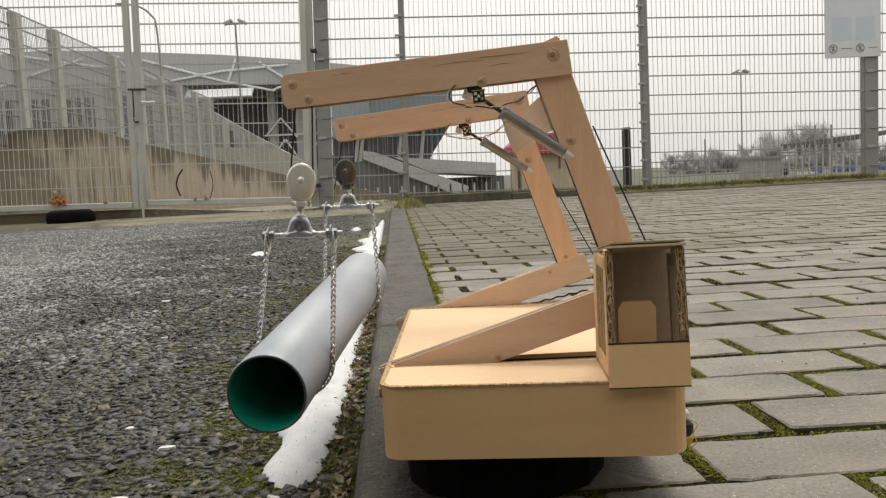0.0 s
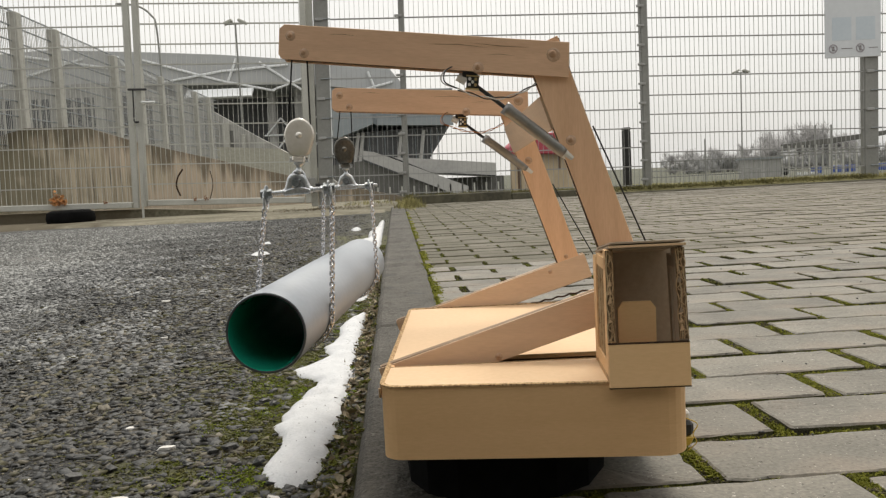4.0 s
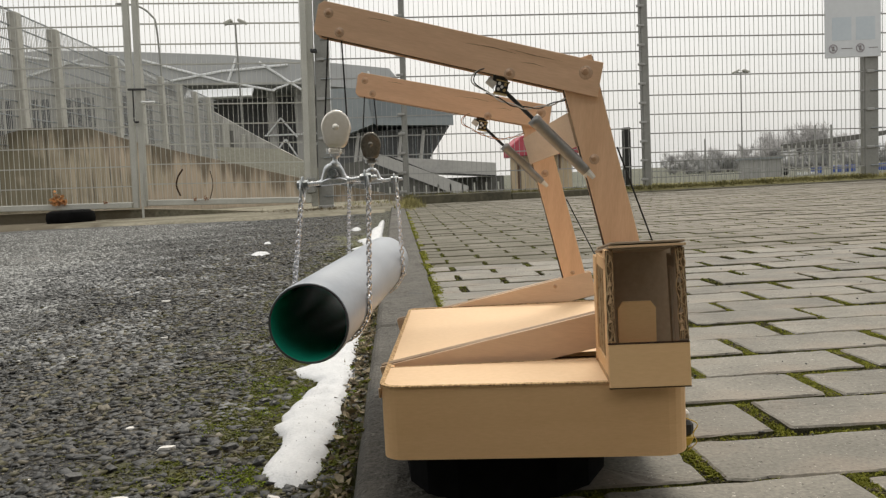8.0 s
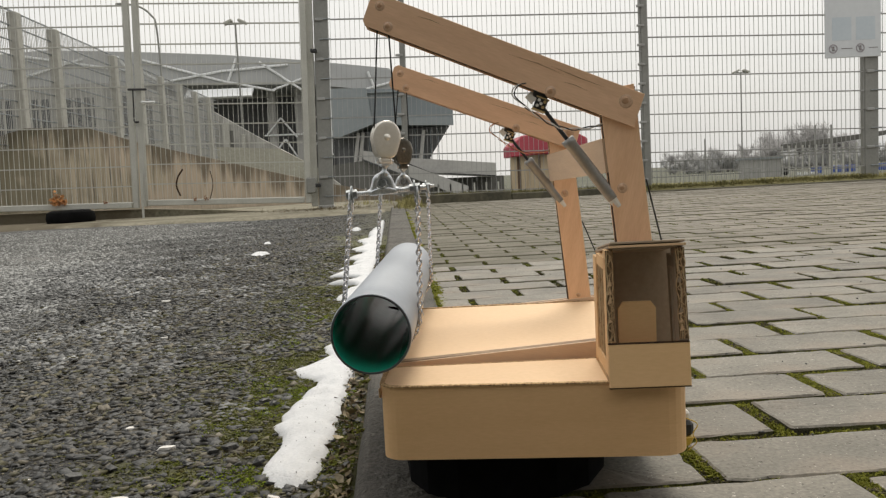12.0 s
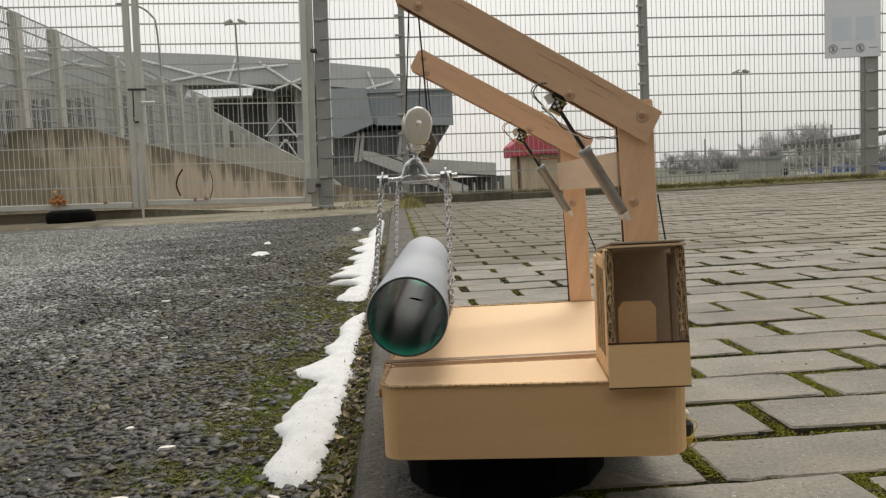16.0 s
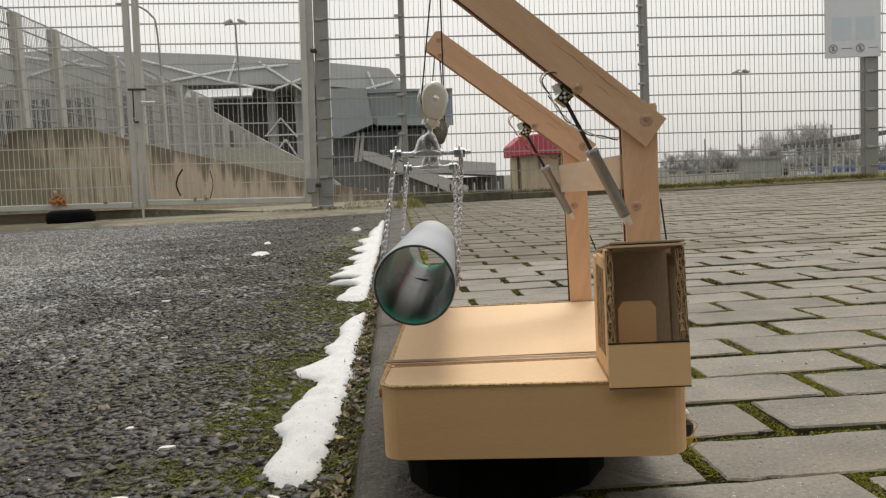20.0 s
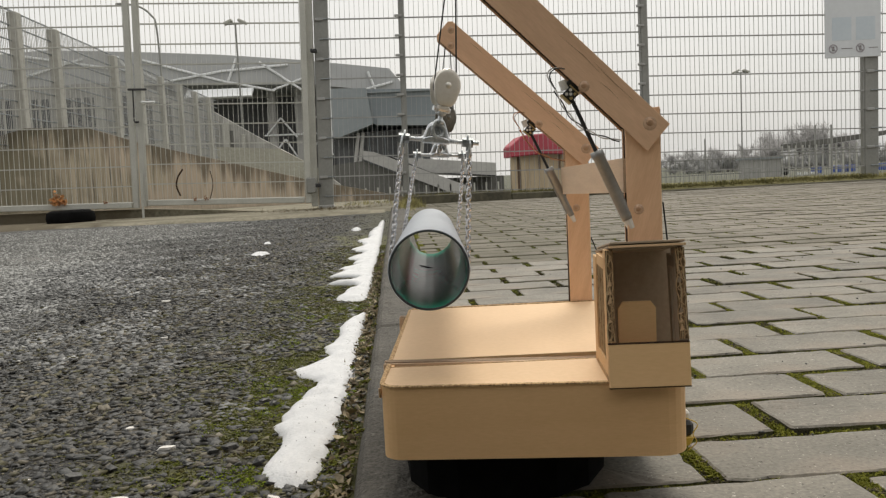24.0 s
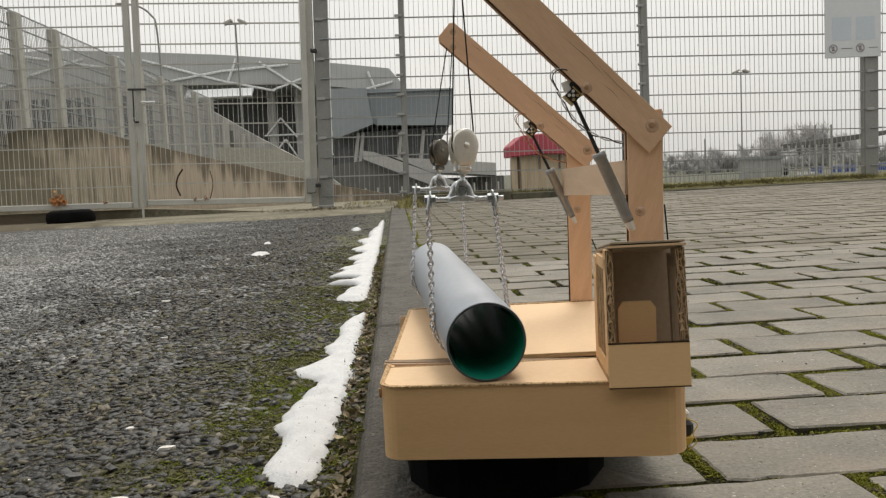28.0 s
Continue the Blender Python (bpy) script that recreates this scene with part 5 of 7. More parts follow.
for k in range(27):
    bx = 39.5 + 1.12 * k + random.uniform(-0.5, 0.5)
    hump = 2.6 + 3.4 * math.exp(-((bx - 60.5) / 7.0) ** 2) + random.uniform(-0.5, 0.4)
    bare_tree(bx, 118 + random.uniform(-6, 6), hump + 0.5, k, "twig", "bare grey winter tree on the skyline", 650, 0.5)
for k in range(26):
    bare_tree(39.0 + 1.3 * k, 112 + random.uniform(-3, 3), 3.1 + random.uniform(-0.5, 0.8), 40 + k, "ever", "low grey shrub in the far hedge", 700, 0.75, 0.0)

shed = root("shed", pose(0, 60.0, -1.0), "small flat-roofed grey shed beyond the fence", "shed")
part("wall", box(26.95, 28.9, 0, 3, 0, 1.40), "conc_grey", shed)
part("roof", box(26.8, 29.0, -0.2, 3.2, 1.40, 1.58), "clad", shed)
part("door", box(27.38, 27.62, -0.04, 0.0, 0.05, 1.25), "conc_pale", shed)
canopy = root("walkway_canopy", pose(0, 60.0, -1.0), "grey walkway roof on slender posts", "canopy")
part("deck", prism(((29.2, 1.95), (35.2, 2.55), (37.5, 2.82), (37.5, 3.14), (35.2, 2.93), (29.2, 2.42)), 0, 0.6), "conc_dark", canopy)
for k in range(15):
    x = 29.0 + 0.52 * k
    part("post", box(x - 0.05, x + 0.05, -0.1, 0.0, 0, 2.3), "fence_pale", canopy)
part("rail", box(28.6, 36.5, -0.14, -0.1, 1.75, 1.85), "fence", canopy)
for x in (1257, 1460, 1490):
    q = root("far_pole", pose((x - 699) / 1447 * 40, 40.0, -1.0), "thin grey pole of the far fence", "pole", "poles of the far fence")
    part("pole", rod((0, 0, 0), (0, 0, 2.5 if x < 1300 else 2.9), 0.045, 8), "fence", q)
far_fence = root("far_fence", pose(0, 48.0, -1.0), "low grey mesh fence far behind", "fence")
for k in range(60):
    x = 15.0 + 0.28 * k
    part("bar", box(x - 0.015, x + 0.015, -0.01, 0.01, 0, 1.55), "fence", far_fence)
for z in (0.6, 1.5):
    part("rail", box(15.0, 32.0, -0.02, 0.02, z - 0.03, z + 0.03), "fence", far_fence)
for x in (35.9, 37.8, 38.9, 41.7):
    crate = root("container", pose(x, 68.0, -1.0), "blue plastic container standing in the far yard", "container", "blue containers")
    part("tub", box(-0.36, 0.36, -0.36, 0.36, 0.0, 0.52, 0.03), "blue", crate)
    part("rim", box(-0.42, 0.42, -0.42, 0.42, 0.50, 0.58, 0.02), "blue", crate)
car = root("car", pose(31.4, 66.0, -1.0), "dark parked car seen far off between posts", "car")
part("body", prism(((-1.0, 0.12), (-1.0, 0.42), (-0.55, 0.48), (-0.3, 0.72), (0.5, 0.72), (0.8, 0.48), (1.0, 0.42), (1.0, 0.12)), -0.4, 0.4, 0.04), "black", car)
part("wheel", rod((-0.6, -0.42, 0.15), (-0.6, -0.3, 0.15), 0.15, 12), "rubber", car)
part("wheel", rod((0.6, -0.42, 0.15), (0.6, -0.3, 0.15), 0.15, 12), "rubber", car)
banner = root("low_barrier", pose(32.6, 64.0, -1.0), "row of low white barriers in the far yard", "barrier")
for k in range(4):
    part("barrier", box(-0.5 + 0.45 * k, -0.1 + 0.45 * k, -0.05, 0.05, 0, 0.22, 0.02), "steel_white", banner)
bollard = root("bollard", pose(2.552, 8.9, 0), "black slim post behind the fence", "post")
part("post", box(-0.041, 0.041, -0.041, 0.041, -0.3, 0.665, 0.01), "black", bollard)
part("cap", box(-0.043, 0.043, -0.043, 0.043, 0.665, 0.695, 0.008), "black", bollard)

# unseen wall added behind the camera to cut the light on front faces
wall_behind = box(-7.0, 7.0, -2.4, -2.1, -0.1, 3.3)
tagged(mesh_ob("wall_south", wall_behind, "conc_dark"), "added unseen dark wall behind the camera, cutting light from there", "wall", kind="structure")


# ---- model crane of cardboard and wood ----
CRANE = pose(-0.0327, 0.6779, 0.0, 0, 0, -4.0)
SIZE = 0.87
TO_SIZE = Matrix.Translation(EYE) @ Matrix.Scale(SIZE, 4) @ Matrix.Translation(Vector(EYE) * -1)
FLOOR = EYE[2] * (1 - 1 / SIZE)   # the paving's level in the model's own measure
crane = root("model_crane", TO_SIZE @ CRANE, "home-made model crane of cardboard and wood on the paving edge", "model crane")
B_LO, B_HI = 0.015, 0.0765
B_X0, B_X1, B_Y1 = 0.0095, 0.2685, 0.425


def rounded_plan(x0, x1, y0, y1, radii, n=7):
    """Corner arcs, counter-clockwise from the front-left corner."""
    out = []
    for (cx, cy, a0), r in zip(((x0, y0, 180), (x1, y0, 270), (x1, y1, 0), (x0, y1, 90)), radii):
        mx = cx + r if cx == x0 else cx - r
        my = cy + r if cy == y0 else cy - r
        for k in range(n):
            a = radians(a0 + 90 * k / (n - 1))
            out.append((mx + r * math.cos(a), my + r * math.sin(a)))
    return out


def skirt(outer, inner, z0, z1):
    bm = bmesh.new()
    rings = []
    for plan, z in ((outer, z0), (outer, z1), (inner, z1), (inner, z0)):
        rings.append([bm.verts.new((x, y, z)) for x, y in plan])
    n = len(outer)
    for a, b in zip(rings, rings[1:] + rings[:1]):
        for i in range(n):
            bm.faces.new((a[i], a[(i + 1) % n], b[(i + 1) % n], b[i]))
    bmesh.ops.recalc_face_normals(bm, faces=bm.faces)
    return bm


RAD = (0.017, 0.026, 0.02, 0.012)
SKEW = 0.0180   # the front wall stands a little out of square, its cab end forward


def skewed(plan):
    return [(x, y + 0.0050 - SKEW * (x - B_X0) / (B_X1 - B_X0) if y < 0.06 else y) for x, y in plan]


plan_out = skewed(rounded_plan(B_X0, B_X1, 0.0, B_Y1, RAD))
plan_in = skewed(rounded_plan(B_X0 + 0.003, B_X1 - 0.003, 0.003, B_Y1 - 0.003, [r - 0.003 for r in RAD]))
part("side_wall", skirt(plan_out, plan_in, B_LO, B_HI), "card", crane, "smooth brown cardboard wall with rounded corners")
lip_out = skewed(rounded_plan(B_X0 - 0.0012, B_X1 + 0.0006, -0.0012, B_Y1 + 0.001, RAD))
part("edge_strip", skirt(lip_out, plan_in, B_HI, B_HI + 0.0013), "flute_pale", crane, "cut corrugated cardboard edge")


def sheet(plan, z0, z1):
    bm = bmesh.new()
    f = bm.faces.new([bm.verts.new((x, y, z0)) for x, y in plan])
    r = bmesh.ops.extrude_face_region(bm, geom=[f])
    bmesh.ops.translate(bm, vec=(0, 0, z1 - z0), verts=[v for v in r["geom"] if isinstance(v, bmesh.types.BMVert)])
    bmesh.ops.recalc_face_normals(bm, faces=bm.faces)
    return bm


front_plan = [p for p in plan_in if p[1] < 0.05]
front_plan = [(B_X0 + 0.003, 0.0800)] + sorted([p for p in front_plan if p[0] < 0.13], key=lambda p: -p[1]) + sorted([p for p in front_plan if p[0] >= 0.13], key=lambda p: p[1]) + [(B_X1 - 0.003, 0.0800)]
part("front_deck", sheet(front_plan, B_HI - 0.002, B_HI + 0.0012), "card_top", crane, "pale cardboard deck")
part("middle_deck", box(B_X0 + 0.003, B_X1 - 0.003, 0.1070, 0.4105, B_HI - 0.002, B_HI + 0.002), "card_top", crane, "pale cardboard deck")
part("deck_seam", box(B_X0 + 0.001, B_X1 - 0.003, 0.0801, 0.0815, B_HI - 0.006, B_HI + 0.0016), "flute_pale", crane, "corrugated edge beside the slot")
part("deck_seam", box(B_X0 + 0.001, B_X1 - 0.003, 0.1050, 0.1062, B_HI - 0.002, B_HI + 0.0022), "card_seat", crane, "corrugated edge beside the slot")
part("deck_seam", box(B_X0 + 0.003, B_X1 - 0.003, 0.4108, 0.4125, B_HI - 0.006, B_HI + 0.003), "flute_pale", crane, "corrugated edge beside the slot")
part("slot_floor", box(B_X0 + 0.010, B_X1 - 0.012, 0.010, B_Y1 - 0.010, B_LO + 0.002, B_LO + 0.004), "card_dark", crane)
part("slot_lining", box(B_X0 + 0.004, B_X1 - 0.004, 0.0817, 0.0892, B_HI - 0.0060, B_HI - 0.0034), "card_top", crane, "card strip lining the slot")
part("slot_end", box(B_X0 - 0.001, B_X0 + 0.006, 0.0817, 0.1048, B_LO + 0.01, B_HI + 0.0015), "card", crane)

for k in range(9):   # ragged upper corner of the wall
    part("torn_edge", rod((B_X0 - 0.0008, 0.012 + 0.0042 * k, B_HI - 0.002 - 0.0012 * (k % 3)), (B_X0 - 0.0010, 0.014 + 0.0042 * k, B_HI - 0.010 - 0.0015 * (k % 2)), 0.0010, 5), "card_top" if k % 2 else "flute", crane, "torn corrugated edge")
for o in crane.children:
    for v in o.data.vertices:   # the far end of the body is a little narrower
        u = (v.co.x - B_X0) / (B_X1 - B_X0)
        v.co.x += 0.010 * v.co.y * (1 - u)
        if v.co.y < 0.06:
            v.co.z += 0.0014 * (1 - u) if v.co.z > 0.045 else -0.0012 * u
# wheels and gear motors under the body
for x, y, out in ((0.250, 0.175, 1), (0.250, 0.345, 1), (0.030, 0.345, -1), (0.030, 0.175, -1)):
    part("gear_motor", box(min(x, x - out * 0.045), max(x, x - out * 0.045), y - 0.011, y + 0.011, -0.004, 0.018, 0.002), "yellow", crane, "yellow plastic gear motor")
    wheel = part("wheel", rod((x, y, FLOOR + 0.031), (x + out * 0.013, y, FLOOR + 0.031), 0.031, 22), "rubber", crane)
    part("hub", rod((x + out * 0.013, y, FLOOR + 0.031), (x + out * 0.015, y, FLOOR + 0.031), 0.013, 14), "yellow", wheel)
part("motor_cap", box(0.2690, 0.2812, 0.040, 0.054, 0.0265, 0.0350, 0.002), "white_plastic", crane)
part("motor_can", box(0.2690, 0.2838, 0.038, 0.056, 0.0125, 0.0262, 0.003), "black", crane)
part("motor_bracket", prism(((0.2690, 0.0015), (0.2800, 0.0045), (0.2842, 0.0122), (0.2690, 0.0122)), 0.038, 0.054, 0.001), "yellow", crane)
part("motor_wire", tube_path(((0.274, 0.036, 0.031), (0.2855, 0.035, 0.025), (0.2815, 0.035, 0.016), (0.2850, 0.036, 0.008), (0.277, 0.038, 0.000)), 0.0005), "yellow", crane)

# block added between the wheels, its black standing for deep shade under the body
part("undercarriage", sheet([(0.018, 0.160), (0.026, 0.090), (0.044, 0.054), (0.072, 0.034), (0.115, 0.027), (0.160, 0.034), (0.192, 0.060), (0.214, 0.105), (0.227, 0.170), (0.232, 0.400), (0.018, 0.400)], FLOOR + 0.002, B_LO + 0.002), "rubber", crane, "near-black block added as the shade under the body")

# operator's cab
body_parts = set(crane.children)
cab = part("cab_floor", box(0.2005, 0.2665, -0.010, 0.078, 0.0785, 0.0815), "card", crane, "cardboard floor of the cab")
part("cab_front", box(0.2005, 0.2665, -0.0135, -0.0105, 0.0742, 0.1097, 0.0004), "card_lit", crane, "low front panel of brown cardboard")
part("front_edge", box(0.2005, 0.2665, -0.0137, -0.0103, 0.1098, 0.1105), "core", crane)
part("front_edge", box(0.2005, 0.2665, -0.0137, -0.0103, 0.0735, 0.0741), "core", crane)


def cab_side(x0, x1):
    """A doubled side wall with a tall window hole; its cut front edge shows the flutes."""
    deep = 0.056 if x0 < 0.23 else 0.014
    for y0, y1, z0, z1 in ((-0.0098, 0.076, 0.0785, 0.0935), (-0.0098, 0.050 if x0 < 0.23 else 0.022, 0.1700, 0.1795), (-0.0098, 0.004, 0.0935, 0.1870), (deep, 0.076 if x0 < 0.23 else 0.022, 0.0935, 0.1755)):
        # right wall in the darker copy, so its inner shade is painted in
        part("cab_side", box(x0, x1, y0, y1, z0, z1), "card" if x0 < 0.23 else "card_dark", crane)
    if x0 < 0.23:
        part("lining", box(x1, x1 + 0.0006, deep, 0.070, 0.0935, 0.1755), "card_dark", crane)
        # added sheet; its brown stands for the shaded inside of the cab
        part("window_shade", box(x0 + 0.0016, x0 + 0.0026, 0.0042, 0.0558, 0.0936, 0.1699), "edge_brown", crane, "brown sheet standing for the dim cab inside the window")
        for q in range(6):
            y = 0.009 + 0.0085 * q
            part("flute_strip", tube_path([(x0 + 0.0014, y + 0.0012 * math.sin(2.1 * q + 1.3 * j), 0.0945 + 0.0125 * j) for j in range(7)], 0.0009, 5), "flute" if q % 2 else "card_seat", crane, "torn flutes of the inner layer")
    else:
        part("hole_edge", box(x0 + 0.0003, x1 - 0.0003, deep - 0.0006, deep - 0.0001, 0.0935, 0.1755), "card_dark", crane)
    r = random.Random(round(x0 * 10000))
    part("cut_edge", box(x0 + 0.0003, x1 - 0.0003, -0.0102, -0.0099, 0.112, 0.187), "edge_brown", crane)
    thick = x1 - x0
    for k, tone in enumerate(("flute", "card_seat", "flute", "card_seat") if thick > 0.007 else ("card_seat", "flute", "flute")):
        off = 0.0010 + (thick - 0.002) * k / (3 if thick > 0.007 else 2)
        pts = [(x0 + off + r.uniform(-0.0009, 0.0009), -0.0104 + r.uniform(-0.0004, 0.0002), 0.1115 + 0.0058 * q) for q in range(14)]
        part("flute_strip", tube_path(pts, 0.0006, 5), tone, crane, "wavy cut edge of corrugated cardboard")
    zig = [(x0 + 0.0014 + (thick - 0.0028) * (q % 2) + r.uniform(-0.0004, 0.0004), -0.0106, 0.1125 + 0.0052 * q) for q in range(15)]
    part("flute_strip", tube_path(zig, 0.00055, 5), "flute", crane, "zigzag of the corrugated layer")
    part("hole_edge", box(x0 + 0.0008, x1 - 0.0008, 0.0041, 0.0046, 0.0935, 0.1700), "core", crane)
    for _ in range(5):
        z = r.uniform(0.098, 0.165)
        part("torn_flap", prism(((x0 + 0.001, z), (x0 + 0.003, z + r.uniform(0.003, 0.007)), (x0 + 0.0045, z + 0.001)), -0.0112, -0.0100), "card_top" if r.random() < 0.5 else "card_dark", crane)


def lean_wall(before):
    for o in crane.children:
        if o not in before:
            for v in o.data.vertices:
                v.co.x += (0.187 - v.co.z) * 0.03


cab_side(0.2005, 0.2070)
made_before = set(crane.children)
cab_side(0.2562, 0.2645)
lean_wall(made_before)
part("cab_flap", prism(((0.2003, 0.0785), (0.2003, 0.083), (0.2033, 0.083), (0.2033, 0.0785)), -0.0105, 0.06), "flute", crane)
gusset = bmesh.new()
gv = [gusset.verts.new(p) for p in ((0.2002, -0.0105, 0.0732), (0.2002, -0.0105, 0.0785), (0.2002, 0.05, 0.0785))]
gusset.faces.new(gv)
gr = bmesh.ops.extrude_face_region(gusset, geom=list(gusset.faces))
bmesh.ops.translate(gusset, vec=(0.003, 0, 0), verts=[v for v in gr["geom"] if isinstance(v, bmesh.types.BMVert)])
bmesh.ops.recalc_face_normals(gusset, faces=gusset.faces)
part("cab_gusset", gusset, "card", crane)
part("cab_back", box(0.2063, 0.2790, 0.070, 0.073, 0.0815, 0.1790), "card_dark", crane, "cardboard back wall, shade put into its darker tone")
tilt = pose(0, -0.014, 0.1890, -7.5, 0, 0)
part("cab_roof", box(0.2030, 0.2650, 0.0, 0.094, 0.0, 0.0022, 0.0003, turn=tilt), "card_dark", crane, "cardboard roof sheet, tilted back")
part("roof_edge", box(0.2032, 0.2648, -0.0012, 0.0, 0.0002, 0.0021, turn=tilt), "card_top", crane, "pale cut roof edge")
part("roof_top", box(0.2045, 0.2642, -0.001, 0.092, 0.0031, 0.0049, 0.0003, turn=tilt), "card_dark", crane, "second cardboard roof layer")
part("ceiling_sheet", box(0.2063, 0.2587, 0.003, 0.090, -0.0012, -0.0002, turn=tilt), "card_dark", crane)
seat_plan = [(0.2120, 0.083), (0.2120, 0.136), (0.2160, 0.1415), (0.2395, 0.1415), (0.2435, 0.136), (0.2435, 0.083)]
part("seat_back", prism(seat_plan, 0.0065, 0.0095), "card_lit", crane, "seat back of cardboard with clipped corners")
part("seat", box(0.2120, 0.2435, -0.008, 0.0065, 0.092, 0.095), "card_seat", crane)

for o in crane.children:   # the low front panel leans back a little
    if o.name.split(".")[0] in ("cab_front", "front_edge"):
        for v in o.data.vertices:
            v.co.y -= 0.08 * (0.1105 - v.co.z)

for o in crane.children:   # the cab follows the skewed front wall
    if o not in body_parts:
        for v in o.data.vertices:
            x, y = v.co.x - 0.2005, v.co.y + 0.0135
            v.co.x, v.co.y = v.co.x + 0.055 * y, v.co.y - 0.034 * x

# ---- moving arms: frame turns at PIVOT, boom turns at the mast head ----
PIVOT, HEAD = (0.0175, 0.0625), (0.177, 0.360)
FOOT_A, BOOM_A = (0.1825, 0.2725), (-0.0710, -0.0302)
SETS = ((0.0900, 0.0, 0.0), (0.4130, -0.0065, -0.0115))
moving = {}
BOOM_SCALE = (1.0, 0.972)   # the far boom is cut a little shorter


def beam(name, outline, depth, faces, parent, label, inset=0.0016, core="core"):
    """A hollow-looking box beam: two veneer plates over a dark core."""
    ob = part(name, prism(outline, 0.0, 0.0022, 0.0003), faces, parent, label)
    cx = sum(p[0] for p in outline) / len(outline)
    cz = sum(p[1] for p in outline) / len(outline)
    part("back_plate", prism(outline, depth - 0.0022, depth, 0.0003), faces, ob)
    inner = [(x + math.copysign(min(inset, abs(cx - x)), cx - x), z + math.copysign(min(inset, abs(cz - z)), cz - z)) for x, z in outline]
    # solid filler; the default dark core puts the hollow's shade into colour
    part("core", prism(inner, 0.0022, depth - 0.0022), core, ob, "filler toned darker for the hollow between the plates")
    return ob


def screw_head(x, z, y, r, parent, material="screw"):
    ob = part("bolt", lathe([(0.0, -0.0016), (r * 0.6, -0.0013), (r, -0.0004), (r, 0.0)], 14, "Y"), material, parent)
    ob.matrix_basis = pose(x, y, z)
    drop = part("glue_blob", lathe([(0.0, -0.0012), (r * 1.3, -0.0007), (r * 1.75, 0.0)], 12, "Y"), "glue", parent, "clear glue round the bolt")
    drop.matrix_basis = pose(x + r * 0.2, y + 0.0002, z - r * 0.15)


def arm_set(which):
    v, du, dw = SETS[which]
    px, pz = PIVOT[0] + du, PIVOT[1] + dw
    # base arm in the frame's first position, about the pivot, turned by 17.3 degrees
    c, s = math.cos(radians(17.3)), math.sin(radians(17.3))

    def arm(x, z):
        return (x * c - z * s, x * s + z * c)
    base = beam("base_arm", [arm(-0.012, -0.016), arm(0.256, -0.016), arm(0.256, 0.0165), arm(-0.012, 0.0165)], 0.0145, "veneer_base", crane, "flat wooden base arm lying in the slot", core="edge_wood")
    screw_head(*arm(0.099, -0.011), 0.0, 0.0022, base)
    screw_head(*arm(0.205, 0.009), 0.0, 0.0018, base)
    if which == 1:
        part("torn_strip", tube_path([(*arm(0.118 + 0.0085 * k, -0.0185 - 0.0009 * k - 0.0016 * (k % 2)), 0.006) for k in range(16)], 0.0012, 5), "core", base, "torn strip of dark corrugated cardboard").data.transform(Matrix(((1, 0, 0, 0), (0, 0, 1, 0), (0, 1, 0, 0), (0, 0, 0, 1))))
    # mast: plank leaning left by 17.9 degrees
    foot = ((0.2276, 0.2225)[which] - PIVOT[0], 0.1395 - PIVOT[1])
    lean = math.tan(radians(17.9))
    top = (0.3770, 0.3640)[which] - PIVOT[1]
    wide = (0.0315, 0.0290)[which]
    outline = [(foot[0] + 0.001, foot[1] - 0.002), (foot[0] + wide, foot[1] + 0.006), (foot[0] + wide - lean * (top - foot[1]), top), (foot[0] - lean * (top - foot[1]) + 0.001, top - 0.012)]
    mast = beam("mast", outline, 0.0140, "veneer_up", crane, "upright reddish wooden mast")
    mb = ((0.1908, 0.1875)[which] - PIVOT[0], 0.2816 - PIVOT[1])
    screw_head(mb[0], mb[1], 0.0, 0.0030, mast)
    screw_head(foot[0] + 0.010, foot[1] + 0.012, 0.0, 0.0018, mast)
    # boom about the mast head, its tip along -x
    bs = BOOM_SCALE[which]
    boom = beam("boom", [(-0.2505 * bs, -0.0175 * bs), (-0.2470 * bs, -0.0215 * bs), (0.0165 - 0.06 * (1 - bs), -0.0200 * bs), (0.0145 - 0.06 * (1 - bs), 0.0118 * bs), (-0.2465 * bs, 0.0098 * bs), (-0.2510 * bs, 0.0055 * bs)], 0.0215, "veneer", crane, "long wooden boom plank with cracks in the grain")
    for x, z, r in ((0.0, 0.0, 0.0040), (-0.2408 * bs, 0.0002, 0.0028), (-0.2275 * bs, -0.0146, 0.0028), (-0.0675, -0.0165, 0.0032)):
        screw_head(x, z, 0.0, r, boom)
    for x0, x1, z, dz in ((-0.115, -0.060, 0.0010, 0.0016), (-0.075, -0.022, 0.0050, -0.0012), (-0.205, -0.180, 0.0035, 0.0008), (-0.060, -0.035, -0.0045, 0.0010)):
        part("crack", prism(((x0, z), ((x0 + x1) / 2, z + dz), (x1, z + 0.4 * dz), ((x0 + x1) / 2, z + dz + 0.0004)), -0.0002, 0.0005), "edge_brown", boom, "dark crack along the grain")
    # bracket, gear block and wiring hang under the boom
    gx, gz = BOOM_A
    block = part("gear_block", box(gx - 0.0055, gx + 0.0055, 0.003, 0.013, gz - 0.005, gz + 0.006, 0.0008, turn=None), "black", boom, "small black motor gear block")
    for k, (sx, sz) in enumerate(((-0.0028, -0.0022), (0.0028, -0.0022), (-0.0028, 0.0030), (0.0028, 0.0030), (0.0, 0.0004))):
        part("pinion", rod((gx + sx, 0.0016, gz + sz), (gx + sx, 0.0032, gz + sz), 0.0015, 8), "gold" if k % 2 else "white_plastic", block)
    for sz in (-0.0058, 0.0058):
        part("gear_plate", box(gx - 0.0062, gx + 0.0062, 0.0022, 0.0138, gz + sz - 0.0006, gz + sz + 0.0006), "gold", block, "thin brass gear plate")
